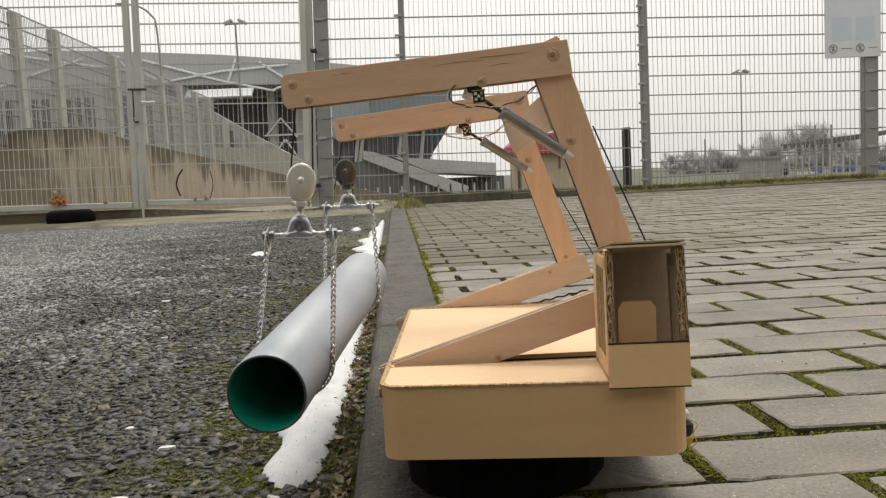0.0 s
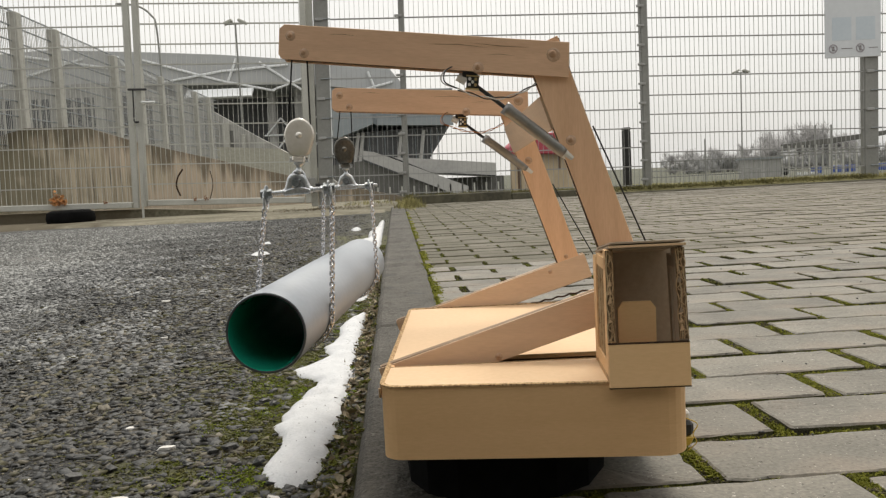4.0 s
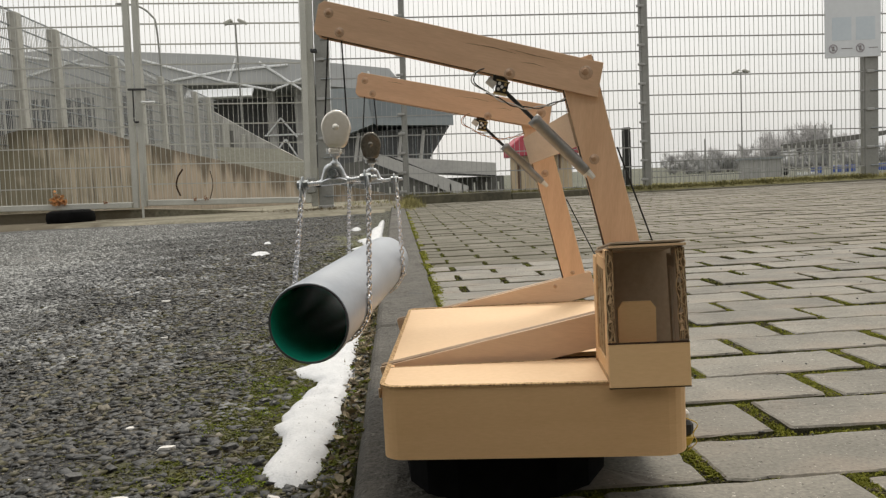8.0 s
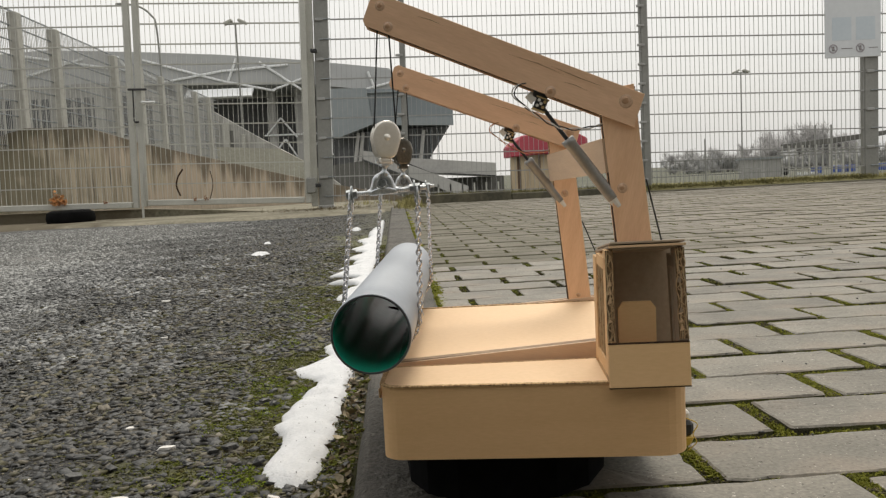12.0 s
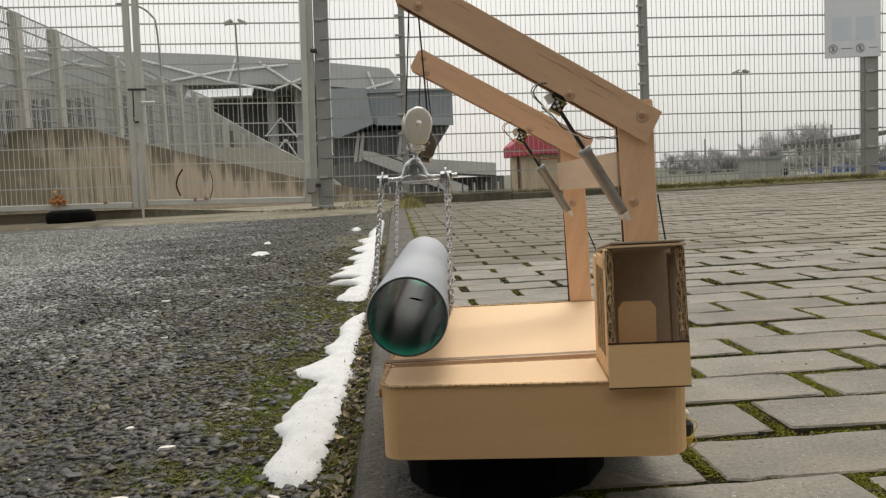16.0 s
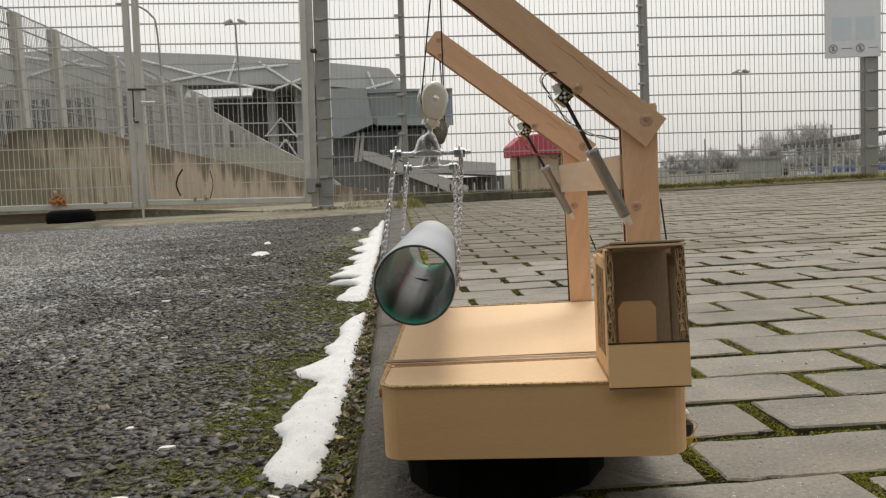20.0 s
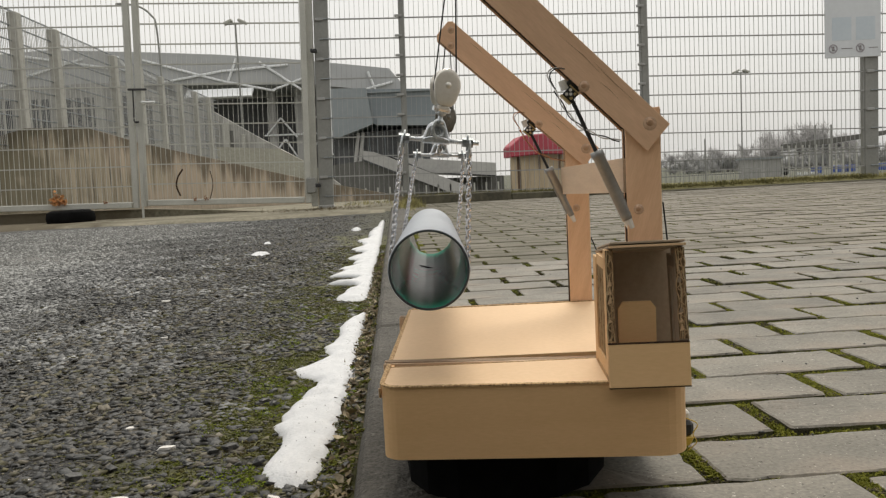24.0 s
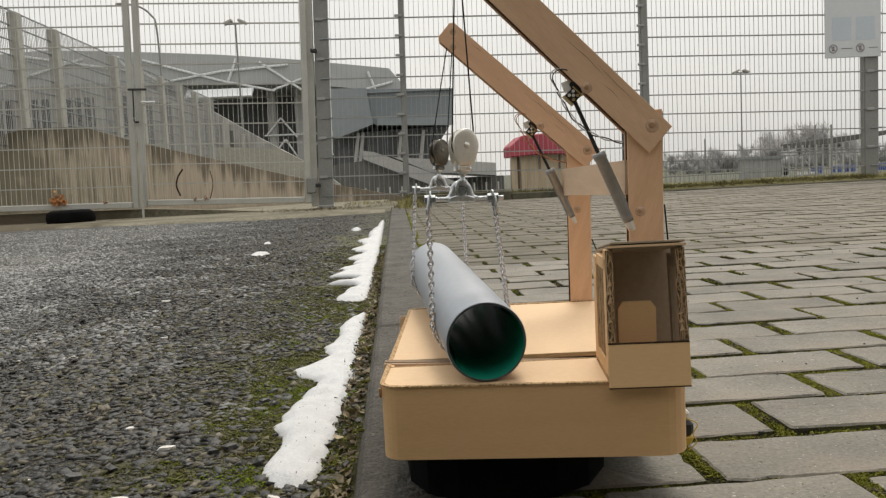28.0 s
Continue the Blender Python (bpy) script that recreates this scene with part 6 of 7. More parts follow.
    part("motor_cap", rod((gx - 0.014, 0.008, gz + 0.005), (gx - 0.006, 0.008, gz + 0.001), 0.0042, 12), "white_plastic", boom, "milky plastic motor end")
    part("bracket", box(gx - 0.010, gx + 0.004, 0.004, 0.012, gz + 0.004, gz + 0.012, 0.001), "black", boom)
    w = 0.00062 if which == 0 else 0.0005
    loops = (((gx - 0.008, 0.004, gz + 0.010), (gx - 0.020, 0.001, gz + 0.012), (gx - 0.0285, -0.001, gz + 0.005), (gx - 0.027, -0.002, gz - 0.003), (gx - 0.0135, -0.002, gz - 0.007)),
             ((gx - 0.006, 0.004, gz + 0.009), (gx - 0.018, 0.001, gz + 0.013), (gx - 0.026, -0.002, gz + 0.007), (gx - 0.0255, -0.003, gz - 0.002), (gx - 0.0135, -0.003, gz - 0.007)))
    spans = []
    for k, tone in enumerate(("wire_white", "black") if which == 0 else ("wire_orange", "rust")):
        part("wire", tube_path(loops[k], w), tone, boom)
        bend = [(0.0011 * math.sin(q * 1.5 + 3.14 * k), -0.012 * math.sin(math.pi * q / 13) + 0.0011 * math.cos(q * 1.5 + 3.14 * k), -0.0775 * q / 13) for q in range(14)]
        spans.append(part("wire", tube_path(bend, w), tone, crane, "thin twisted motor wire"))
    # telescopic actuator, along +z from its foot on the mast
    tube = part("actuator_tube", lathe([(0.0, -0.004), (0.0052, -0.004), (0.0056, 0.0), (0.0056, 0.060), (0.0062, 0.0605), (0.0062, 0.0665), (0.0040, 0.0665), (0.0, 0.0665)], 18), "tube_alu", crane, "grey metal actuator tube", True)
    part("end_cap", lathe([(0.0, -0.0135), (0.0042, -0.013), (0.0050, -0.004), (0.0, -0.004)], 12), "white_plastic", tube)
    rod_ob = part("actuator_rod", rod((0, 0, -0.072), (0, 0, 0.0), 0.0019, 10), "black", crane, "black threaded rod")
    moving[which] = {"spans": spans, "base": base, "mast": mast, "boom": boom, "tube": tube, "rod": rod_ob, "v": v, "px": px, "pz": pz, "du": du, "dw": dw}
    # cord down the back of the mast
    moving[which]["cord"] = part("hoist_cord", rod((0, 0, 0), (0, 0, -0.120), 0.0008, 6), "rope", crane, "thin dark hoist cord")


arm_set(0)
arm_set(1)
lean = math.tan(radians(17.9))
cross = bmesh.new()
for x, y, z in ((0.1782, 0.004, 0.2935), (0.1665, 0.329, 0.2815), (0.1555, 0.329, 0.3150), (0.1680, 0.004, 0.3238)):
    cross.verts.new((x - PIVOT[0], y, z - PIVOT[1]))
cross.faces.new(cross.verts)
cr = bmesh.ops.extrude_face_region(cross, geom=list(cross.faces))
bmesh.ops.translate(cross, vec=(-0.004, 0, -0.0012), verts=[q for q in cr["geom"] if isinstance(q, bmesh.types.BMVert)])
bmesh.ops.recalc_face_normals(cross, faces=cross.faces)
moving["cross"] = part("cross_plate", cross, "veneer_pale", crane, "pale wooden plate joining both masts")

# ---- pipe ----
PIPE_L, PIPE_R = 0.52, 0.0346
h = PIPE_L / 2
pipe = tagged(mesh_ob("pipe", lathe([(PIPE_R - 0.0006, -h + 0.0012), (PIPE_R, -h + 0.004), (PIPE_R, h - 0.003), (PIPE_R - 0.0006, h)], 64, "Y"), "pvc", True),
              "grey plastic drain pipe, green inside, hanging in chain slings", "pipe")
part("lining", lathe([(PIPE_R - 0.0026, -h + 0.0008), (PIPE_R - 0.0026, h - 0.0002)], 64, "Y"), "pvc_green", pipe, "glossy green inner wall", True)
part("rim", lathe([(PIPE_R - 0.0006, -h + 0.0012), (PIPE_R - 0.0012, -h), (PIPE_R - 0.0026, -h + 0.0008)], 64, "Y"), "pvc_rim", pipe, "dark sawn rim", True)
mark = bmesh.new()
strip = []
for k in range(9):
    turn_to = radians(-90 - 28 + 3.8 * k)
    strip.append([mark.verts.new(((PIPE_R - 0.0029) * math.cos(turn_to), y + 0.0015 * math.sin(k * 0.8), (PIPE_R - 0.0029) * math.sin(turn_to))) for y in (0.062, 0.062 + 0.016 * math.sin(math.pi * (k + 0.5) / 9))])
for p, q in zip(strip, strip[1:]):
    mark.faces.new((p[0], q[0], q[1], p[1]))
part("scratch", mark, "rubber", pipe, "short dark mark inside the pipe")
part("rim", lathe([(PIPE_R - 0.0006, h), (PIPE_R - 0.0026, h - 0.0002)], 64, "Y"), "pvc_rim", pipe, "dark sawn rim")
pipe.scale = (SIZE, SIZE, SIZE)

# ---- hoisting tackle: pulley, spreader, chains, sling ----
LINK = 0.0064


def link_mesh():
    bm = bmesh.new()
    rings = []
    n, k, r = 12, 6, 0.00112
    for i in range(n):
        a = 2 * math.pi * i / n
        cx, cz = 0.0022 * math.cos(a), 0.0033 * math.sin(a)
        out = Vector((math.cos(a), 0, math.sin(a))).normalized()
        rings.append([bm.verts.new(Vector((cx, 0, cz)) + out * r * math.cos(2 * math.pi * j / k) + Vector((0, r * math.sin(2 * math.pi * j / k), 0))) for j in range(k)])
    for i in range(n):
        a, b = rings[i], rings[(i + 1) % n]
        for j in range(k):
            bm.faces.new((a[j], a[(j + 1) % k], b[(j + 1) % k], b[j]))
    bmesh.ops.recalc_face_normals(bm, faces=bm.faces)
    me = bpy.data.meshes.new("link")
    bm.to_mesh(me)
    bm.free()
    for p in me.polygons:
        p.use_smooth = True
    me.materials.append(M["chain_steel"])
    return me


link_data = link_mesh()
STEP = LINK * 0.78


def add_link(parent, m):
    ob = new("link", link_data)
    ob.parent = parent
    ob.matrix_basis = m


def domed(outline, y, bulge):
    """A pressed metal plate: flat rim, rounded shoulder, slightly bulging face."""
    bm = bmesh.new()
    rings = []
    for k, f in ((1.0, -0.4), (1.0, 0.0), (0.965, 0.32), (0.88, 0.62), (0.70, 0.84), (0.40, 0.97)):
        rings.append([bm.verts.new((x * k, y + bulge * f, -0.002 + (z + 0.002) * k)) for x, z in outline])
    n = len(outline)
    for a, b in zip(rings, rings[1:]):
        for i in range(n):
            bm.faces.new((a[i], a[(i + 1) % n], b[(i + 1) % n], b[i]))
    bm.faces.new(rings[-1])
    bm.faces.new(rings[0])
    bmesh.ops.recalc_face_normals(bm, faces=bm.faces)
    return bm


def tackle(which):
    big = which == 0
    ob = root("hoist_tackle", TO_SIZE, "nickel pulley block with a threaded spreader bar and two chains" if big else "small brassy pulley block with a spreader bar and two chains", "pulley tackle", "tackles carrying the pipe")
    tone = "nickel" if big else "brassy"
    # pulley about the wheel axle; side plates face -y
    drop = []
    for i in range(29):
        a = radians(-20 + 220 * i / 28)
        drop.append((0.0136 * math.cos(a), 0.0158 * math.sin(a) if a > 0 and a < math.pi else 0.0136 * math.sin(a)))
    drop += [(-0.0106, -0.0140), (-0.0082, -0.0176), (-0.0055, -0.0190), (0.0055, -0.0190), (0.0082, -0.0176), (0.0106, -0.0140)]
    wheel = part("sheave", lathe([(0.003, -0.0035), (0.0112, -0.0035), (0.0085, 0.0), (0.0112, 0.0035), (0.003, 0.0035)], 24, "Y"), "black", ob, "dark grooved wheel", True)
    for y0, y1 in ((-0.0062, -0.0046), (0.0046, 0.0062)):
        part("side_plate", domed(drop, y0 + 0.0008, 0.0021 if y0 > 0 else -0.0021), tone, wheel, "rounded metal cheek plate", True)
    for y, s in ((-0.0062, -1), (0.0062, 1)):
        part("axle_cap", lathe([(0.0, s * 0.0024), (0.0028, s * 0.0018), (0.0040, 0.0)], 14, "Y"), tone, wheel, "", True).matrix_basis = pose(0, y, 0)
    for y0, y1 in ((-0.0046, -0.0026), (0.0026, 0.0046)):
        part("strap", box(-0.0042, 0.0042, y0, y1, -0.0262, -0.0120, 0.0006), "zinc", wheel, "flat steel strap between the cheeks")
    part("becket", box(-0.0062, 0.0062, -0.0064, 0.0064, -0.0248, -0.0190, 0.0016), "nickel" if big else "brassy", wheel, "stained swivel body")
    for sx in (-1, 1):
        part("becket_pin", rod((sx * 0.0058, 0, -0.0222), (sx * 0.0086, 0, -0.0222), 0.0024, 10), "zinc", wheel)
    part("swivel", lathe([(0.0, -0.0362), (0.0040, -0.0356), (0.0040, -0.0322), (0.0024, -0.0312), (0.0024, -0.0278), (0.0046, -0.0268), (0.0046, -0.0252), (0.0, -0.0248)], 14), "zinc", wheel, "swivel pin", True)
    part("swivel_ring", tube_path([(0.0058 * math.sin(radians(a)), 0, -0.0405 + 0.0078 * math.cos(radians(a))) for a in range(0, 361, 30)], 0.0019), "zinc", wheel, "", True)
    # spreader about its middle, bar along x; its thread stands out on one side
    bar = part("spreader_bar", rod((-0.0350, 0, 0), (0.0405, 0, 0), 0.0021, 12), "zinc", ob, "galvanised threaded bar")
    for k in range(30):
        x = -0.0262 + 0.0018 * k
        if abs(x) > 0.0135:
            part("thread", lathe([(0.0021, -0.0005), (0.0025, 0.0), (0.0021, 0.0005)], 10), "zinc", bar).matrix_basis = pose(x, 0, 0, 0, 90, 0)
    part("saddle", tube_path(((-0.0135, 0, -0.0004), (-0.0102, 0, 0.0016), (-0.0080, 0, 0.0065), (-0.0060, 0, 0.0118), (-0.0026, 0, 0.0142), (0.0026, 0, 0.0142), (0.0060, 0, 0.0118), (0.0080, 0, 0.0065), (0.0102, 0, 0.0016), (0.0135, 0, -0.0004)), 0.0032, 8), "zinc", bar, "bent steel saddle clip", True)
    part("saddle_plate", prism(((-0.0135, -0.0032), (0.0135, -0.0032), (0.0125, 0.0012), (0.0060, 0.0034), (-0.0060, 0.0034), (-0.0125, 0.0012)), -0.0048, 0.0048, 0.0010), "zinc", bar)
    part("saddle_bolt", rod((0, -0.0056, 0.0078), (0, 0.0056, 0.0078), 0.0040, 6), "dull_steel", bar, "dark hexagon bolt through the saddle")
    for sx in (-1, 1):
        part("washer", rod((sx * 0.0290, 0, 0), (sx * 0.0305, 0, 0), 0.0080, 18), "dull_steel", bar)
        part("nut", rod((sx * 0.0305, 0, 0), (sx * 0.0352, 0, 0), 0.0046, 6), "dull_steel", bar)
        part("nut", rod((sx * 0.0250, 0, 0), (sx * 0.0290, 0, 0), 0.0044, 6), "dull_steel", bar)
        part("shackle", tube_path([(sx * 0.0318 + 0.0001, 0.0056 * math.sin(radians(a)), -0.0062 + 0.0086 * math.cos(radians(a))) for a in range(0, 361, 30)], 0.0016), "zinc", bar, "", True)
    chains = []
    for sx in (-1, 1):
        ch = new("chain")
        ch.empty_display_size = 0.02
        ch.parent = ob
        tagged(ch, "twisted steel link chain")
        for k in range(24):
            add_link(ch, pose(0, 0, -0.005 - STEP * k, 0, 0, 45 + 90 * (k % 2)))
        chains.append(ch)
    sling = new("sling")
    sling.empty_display_size = 0.02
    sling.parent = ob
    tagged(sling, "chain loop under the pipe")
    n = int(math.pi * (PIPE_R + 0.0022) / STEP)
    for k in range(n + 1):
        a = math.pi + math.pi * k / n
        rr = PIPE_R + 0.0022
        add_link(sling, Matrix.Translation((rr * math.cos(a), 0, rr * math.sin(a))) @ Matrix.Rotation(-a, 4, "Y") @ pose(0, 0, 0, 0, 0, 45 + 90 * (k % 2)))
    ropes = [[part("hoist_rope", rod((0, 0, 0), (0, 0, -ln), 0.00075, 6), "rope", ob, "thin black hoist rope") for ln in (0.075, 0.060, 0.060)] for _ in range(2)]
    return {"wheel": wheel, "bar": bar, "chains": chains, "sling": sling, "ropes": ropes}


tackles = [tackle(0), tackle(1)]


# ---- paving stones ----
PAV_X0, PAV_Y0, PAV_W, PAV_L = 0.0360, 0.6750, 0.105, 0.2117


def paver_block(length, seed):
    """Low block for the farther rows; top at z = 0."""
    r = random.Random(seed)
    lx, ly, c, d = length / 2, PAV_W / 2 - 0.0048, 0.0032, 0.0026
    vs, fs = [], []
    rim = [(-lx, -ly), (lx, -ly), (lx, ly), (-lx, ly)]
    for z, s in ((-0.06, 0.0), (-d, 0.0), (0.0, c)):
        for x, y in rim:
            vs.append((x - math.copysign(s, x) + r.uniform(-1, 1) * 0.0012, y - math.copysign(s, y) + r.uniform(-1, 1) * 0.0012, z))
    vs.append((0.0, 0.0, -0.0004))
    for a in (0, 4):
        for i in range(4):
            fs.append((a + i, a + (i + 1) % 4, a + 4 + (i + 1) % 4, a + 4 + i))
    for i in range(4):
        fs.append((8 + i, 8 + (i + 1) % 4, 12))
    return vs, fs


def paver_shape(length, seed):
    """A stone with worn, uneven edges; top at z = 0."""
    r = random.Random(seed)
    lx, ly, k = length / 2, PAV_W / 2 - 0.0042, 0.0032
    rim = []
    for (x0, y0), (x1, y1), n in (((-lx + k, -ly), (lx - k, -ly), 13), ((lx, -ly + k), (lx, ly - k), 7), ((lx - k, ly), (-lx + k, ly), 13), ((-lx, ly - k), (-lx, -ly + k), 7)):
        rim += [(x0 + (x1 - x0) * i / (n - 1), y0 + (y1 - y0) * i / (n - 1)) for i in range(n)]
    m = len(rim)
    wear = [abs(r.gauss(0, 0.0006)) for _ in rim]
    for i in range(m):
        if r.random() < 0.05:
            wear[i] += r.uniform(0.001, 0.004)
    vs, fs = [], []
    for z, s in ((-0.05, 0.0), (-0.0048, 0.0), (-0.0016, 0.0006), (0.0, 0.0026)):
        for (x, y), w in zip(rim, wear):
            vs.append((x * (1 - (s + w) / lx), y * (1 - (s + w) / ly), z + (r.gauss(0, 0.0003) if z > -0.01 else 0)))
    for a in (0, m, 2 * m):
        for i in range(m):
            fs.append((a + i, a + (i + 1) % m, a + m + (i + 1) % m, a + m + i))
    c = len(vs)
    vs.append((0.0, 0.0, 0.0003))
    for i in range(m):
        fs.append((3 * m + i, 3 * m + (i + 1) % m, c))
    return vs, fs


def dirty_sides(me, tone="joint", steep=0.25):
    """Earth sits on the sides of the stones, and on the worn arris of the farther ones."""
    me.materials.append(M[tone])
    for p in me.polygons:
        if abs(p.normal.z) < steep:
            p.material_index = 1


def make_paving():
    bed = box(0.0735, 9.0, -2.09, 8.14, -0.06, -0.0066)
    paving = tagged(mesh_ob("pavement", bed, "joint"), "grey concrete block paving in running bond with mossy joints", "pavement", kind="structure")
    full = []
    for k in range(5):
        vs, fs = paver_shape(PAV_L - 0.0144, 100 + k)
        me = bpy.data.meshes.new("paving_stone")
        me.from_pydata(vs, [], fs)
        me.materials.append(M["paver"])
        dirty_sides(me)
        full.append(me)
    short = {}
    far = []
    r = random.Random(5)
    count = 0
    moss_pts = []
    for i in range(-26, 72):
        y = PAV_Y0 + i * PAV_W
        if y > 8.1:
            break
        shift = 0.5 * (i % 2)
        for c in range(0, 46):
            x0 = PAV_X0 + (c - 1 + shift) * PAV_L
            x1 = x0 + PAV_L
            gap = 0.0072 if y < 1.15 else 0.0050 if y < 2.4 else 0.0036
            a, b = max(x0 + gap, 0.0765), x1 - gap
            if b - a < 0.03 or a > 8.9:
                continue
            z = r.uniform(-0.0025, 0.0015)
            turn = r.gauss(0, 0.5)
            if y < 0.35 or a > 0.5 + 0.62 * y:
                far.append(((a + b) / 2, y, z, (b - a)))
                continue
            moss_pts.append((x1, y))
            if y < 2.35 and count < 300:
                count += 1
                if b - a > PAV_L - 0.028:
                    me = full[r.randrange(5)]
                else:
                    key = round(b - a, 3)
                    if key not in short:
                        vs, fs = paver_shape(b - a, 7)
                        me = bpy.data.meshes.new("paving_stone")
                        me.from_pydata(vs, [], fs)
                        me.materials.append(M["paver"])
                        dirty_sides(me)
                        short[key] = me
                    me = short[key]
                ob = new("paving_stone", me)
                ob.parent = paving
                ob.matrix_basis = pose((a + b) / 2 + r.gauss(0, 0.0012), y + r.gauss(0, 0.0012), z, r.gauss(0, 0.25), r.gauss(0, 0.25), turn)
            else:
                far.append(((a + b) / 2, y, z, (b - a)))
    vs, fs = paver_block(1.0, 3)
    vs = np.array(vs)
    vs[:, 0] = np.sign(vs[:, 0]) * 0.5 * np.where(np.arange(len(vs)) >= 8, 0.98, 1.0)
    vs[12, 0] = 0
    for want in (4, 3):
        faces = [f for f in fs if len(f) == want]
        mats = np.zeros((len(far), 3, 4))
        for k, (x, y, z, w) in enumerate(far):
            mats[k, :, :3] = np.diag((w, 1, 1))
            mats[k, :, 3] = (x, y, z)
        ob = bulk("paving_stones", vs, faces, mats, "paver_far", paving)
        dirty_sides(ob.data, "edge_dirt", 0.93)
        tagged(ob, "the farther paving stones", kind="stuff")
    # moss cushions in the joints
    v, f = clod(33)
    pts, size = [], []
    for x1, y in moss_pts:
        if y < 3.6 and (y < 1.15 or r.random() < 0.9):
            amount = r.choice((110, 150, 190, 230)) if y < 1.15 else r.choice((20, 60, 90, 130, 160)) if y < 1.7 else 0
            for _ in range(amount * (7 if y < 1.15 else 3)):
                off = max(-0.0092, min(0.0092, r.gauss(0, 0.0058)))
                pts.append((x1 + off, y + r.uniform(-0.052, 0.052), -0.0022 - 22 * off * off + r.uniform(-0.002, 0.001)))
                size.append(r.uniform(0.0008, 0.0025))
        if y < 3.0:
            lush = r.choice((120, 240, 330) if y < 1.5 else (0, 0, 6, 14, 40))
            for _ in range(lush):
                for _ in range(2):
                    pts.append((x1 - r.random() * 0.2, y + 0.0525 + r.gauss(0, 0.0020), -0.0040 + r.uniform(-0.002, 0.001)))
                    size.append(r.uniform(0.0009, 0.0026))
    pts, size = np.array(pts), np.array(size)
    clump = np.array([noise.noise((q[0] * 55, q[1] * 55, 0.3)) for q in pts]) + rng.normal(0, 0.22, len(pts))
    tuft = np.flatnonzero((clump > -0.1) & (pts[:, 1] < 1.5))[::2]
    blade_v = [(-0.5, -0.06, 0.0), (-0.5, 0.06, 0.0), (0.1, 0.08, 0.22), (0.1, -0.08, 0.22), (0.5, 0.0, 0.30)]
    tagged(bulk("grass", blade_v, [(0, 3, 2), (0, 2, 1), (3, 4, 2)], placements(pts[tuft] + np.array((0, 0, 0.001)), rng.uniform(0.002, 0.0055, len(tuft)), (1, 1, 1), 0.5), "moss_joint"), "fine green shoots standing in the mossy joints", "moss", kind="stuff")
    for keep, tone, words in ((clump > -0.24, "moss_joint", "yellow-green moss in the paving joints"), (clump <= -0.24, "soil", "brown earth and dead moss in the paving joints")):
        tagged(bulk("moss", v, f, placements(pts[keep], size[keep], (1.15, 1.15, 1.0), 0.3), tone), words, "moss", kind="stuff")
    # darker moss and earth in the joints farther out
    pts, size = [], []
    for x1, y in moss_pts:
        if 1.7 < y < 6.2:
            for _ in range(r.choice((20, 45, 70, 100)) if y < 3.2 else r.choice((8, 18, 30, 40))):
                pts.append((x1 + r.gauss(0, 0.0045), y + r.uniform(-0.052, 0.052), -0.0035 + r.uniform(-0.0025, 0.003)))
                size.append(r.uniform(0.0022, 0.0055))
    tagged(bulk("moss", v, f, placements(np.array(pts), np.array(size), (1.15, 1.15, 0.9), 0.3), "moss"), "dark moss and earth in the farther paving joints", "moss", kind="stuff")
    n = 260
    y = rng.uniform(0.7, 5.0, n)
    x = 0.15 + rng.uniform(0, 1, n) * 0.62 * y
    v, f = lump(44, 0.4)
    tagged(bulk("grit", v, f, placements(np.stack([x, y, np.full(n, 0.0004)], 1), rng.uniform(0.002, 0.0055, n), (1.2, 0.9, 0.4), 0.15), "stone"), "dark grit lying on the paving", "grit", kind="stuff")


make_paving()


# ---- what moves ----
FRAME_ANGLE = ((0, 0), (5.5, 0), (6, 0.6), (6.5, 1.65), (7, 3.1), (7.5, 4.35), (8, 5.75), (8.5, 7.0), (9, 8.3), (9.5, 8.35), (10, 9.55), (10.5, 10.85), (11, 12.1), (11.5, 13.2), (12, 13.45),
               (12.5, 14.2), (14.5, 16.95), (18, 16.95), (18.5, 17.1), (19.5, 17.55), (20, 17.8), (21, 18.15), (21.5, 18.2), (23.5, 18.4), (24.5, 18.8), (25, 18.95), (27, 19.1), (28, 19.1))
BOOM_ANGLE = ((0, -3.6), (0.5, -2.23), (1, -1.12), (1.5, 0.25), (2, 1.67), (2.5, 3.08), (3, 4.5), (3.5, 5.97), (5.5, 9.88), (6, 10.45), (6.5, 11.22), (7, 12.9), (7.5, 14.56), (8, 15.72), (8.5, 17.08), (9, 18.54), (9.5, 18.7), (10, 20.16), (10.5, 21.42), (11, 22.28), (11.5, 23.24), (12, 23.7), (12.5, 24.49), (14.5, 28.54), (15, 29.83), (16, 32.2), (17, 34.92), (18, 37.64), (19, 38.56), (20, 40.68), (21, 43.1), (23.5, 45.14), (24.5, 45.8), (25, 46.03), (28, 46.2))
FAR_BOOM_ANGLE = ((0, -5.1), (0.5, -3.9), (1, -2.7), (1.5, -1.2), (2, -0.2), (2.5, 1.2), (3, 2.3), (3.5, 3.45), (5.5, 7.75), (6, 8.2), (7, 10.5), (8, 13.2), (9, 15.5), (9.5, 15.75), (10, 17), (11, 19.8), (12, 22), (12.5, 23.06), (14.5, 27.51), (15, 28.67), (16, 30.9), (17, 33.44), (18, 36.28), (19, 37.02), (20, 38.76), (21, 41), (21.5, 42.28), (23.5, 43.49), (25, 43.63), (28, 43.6))
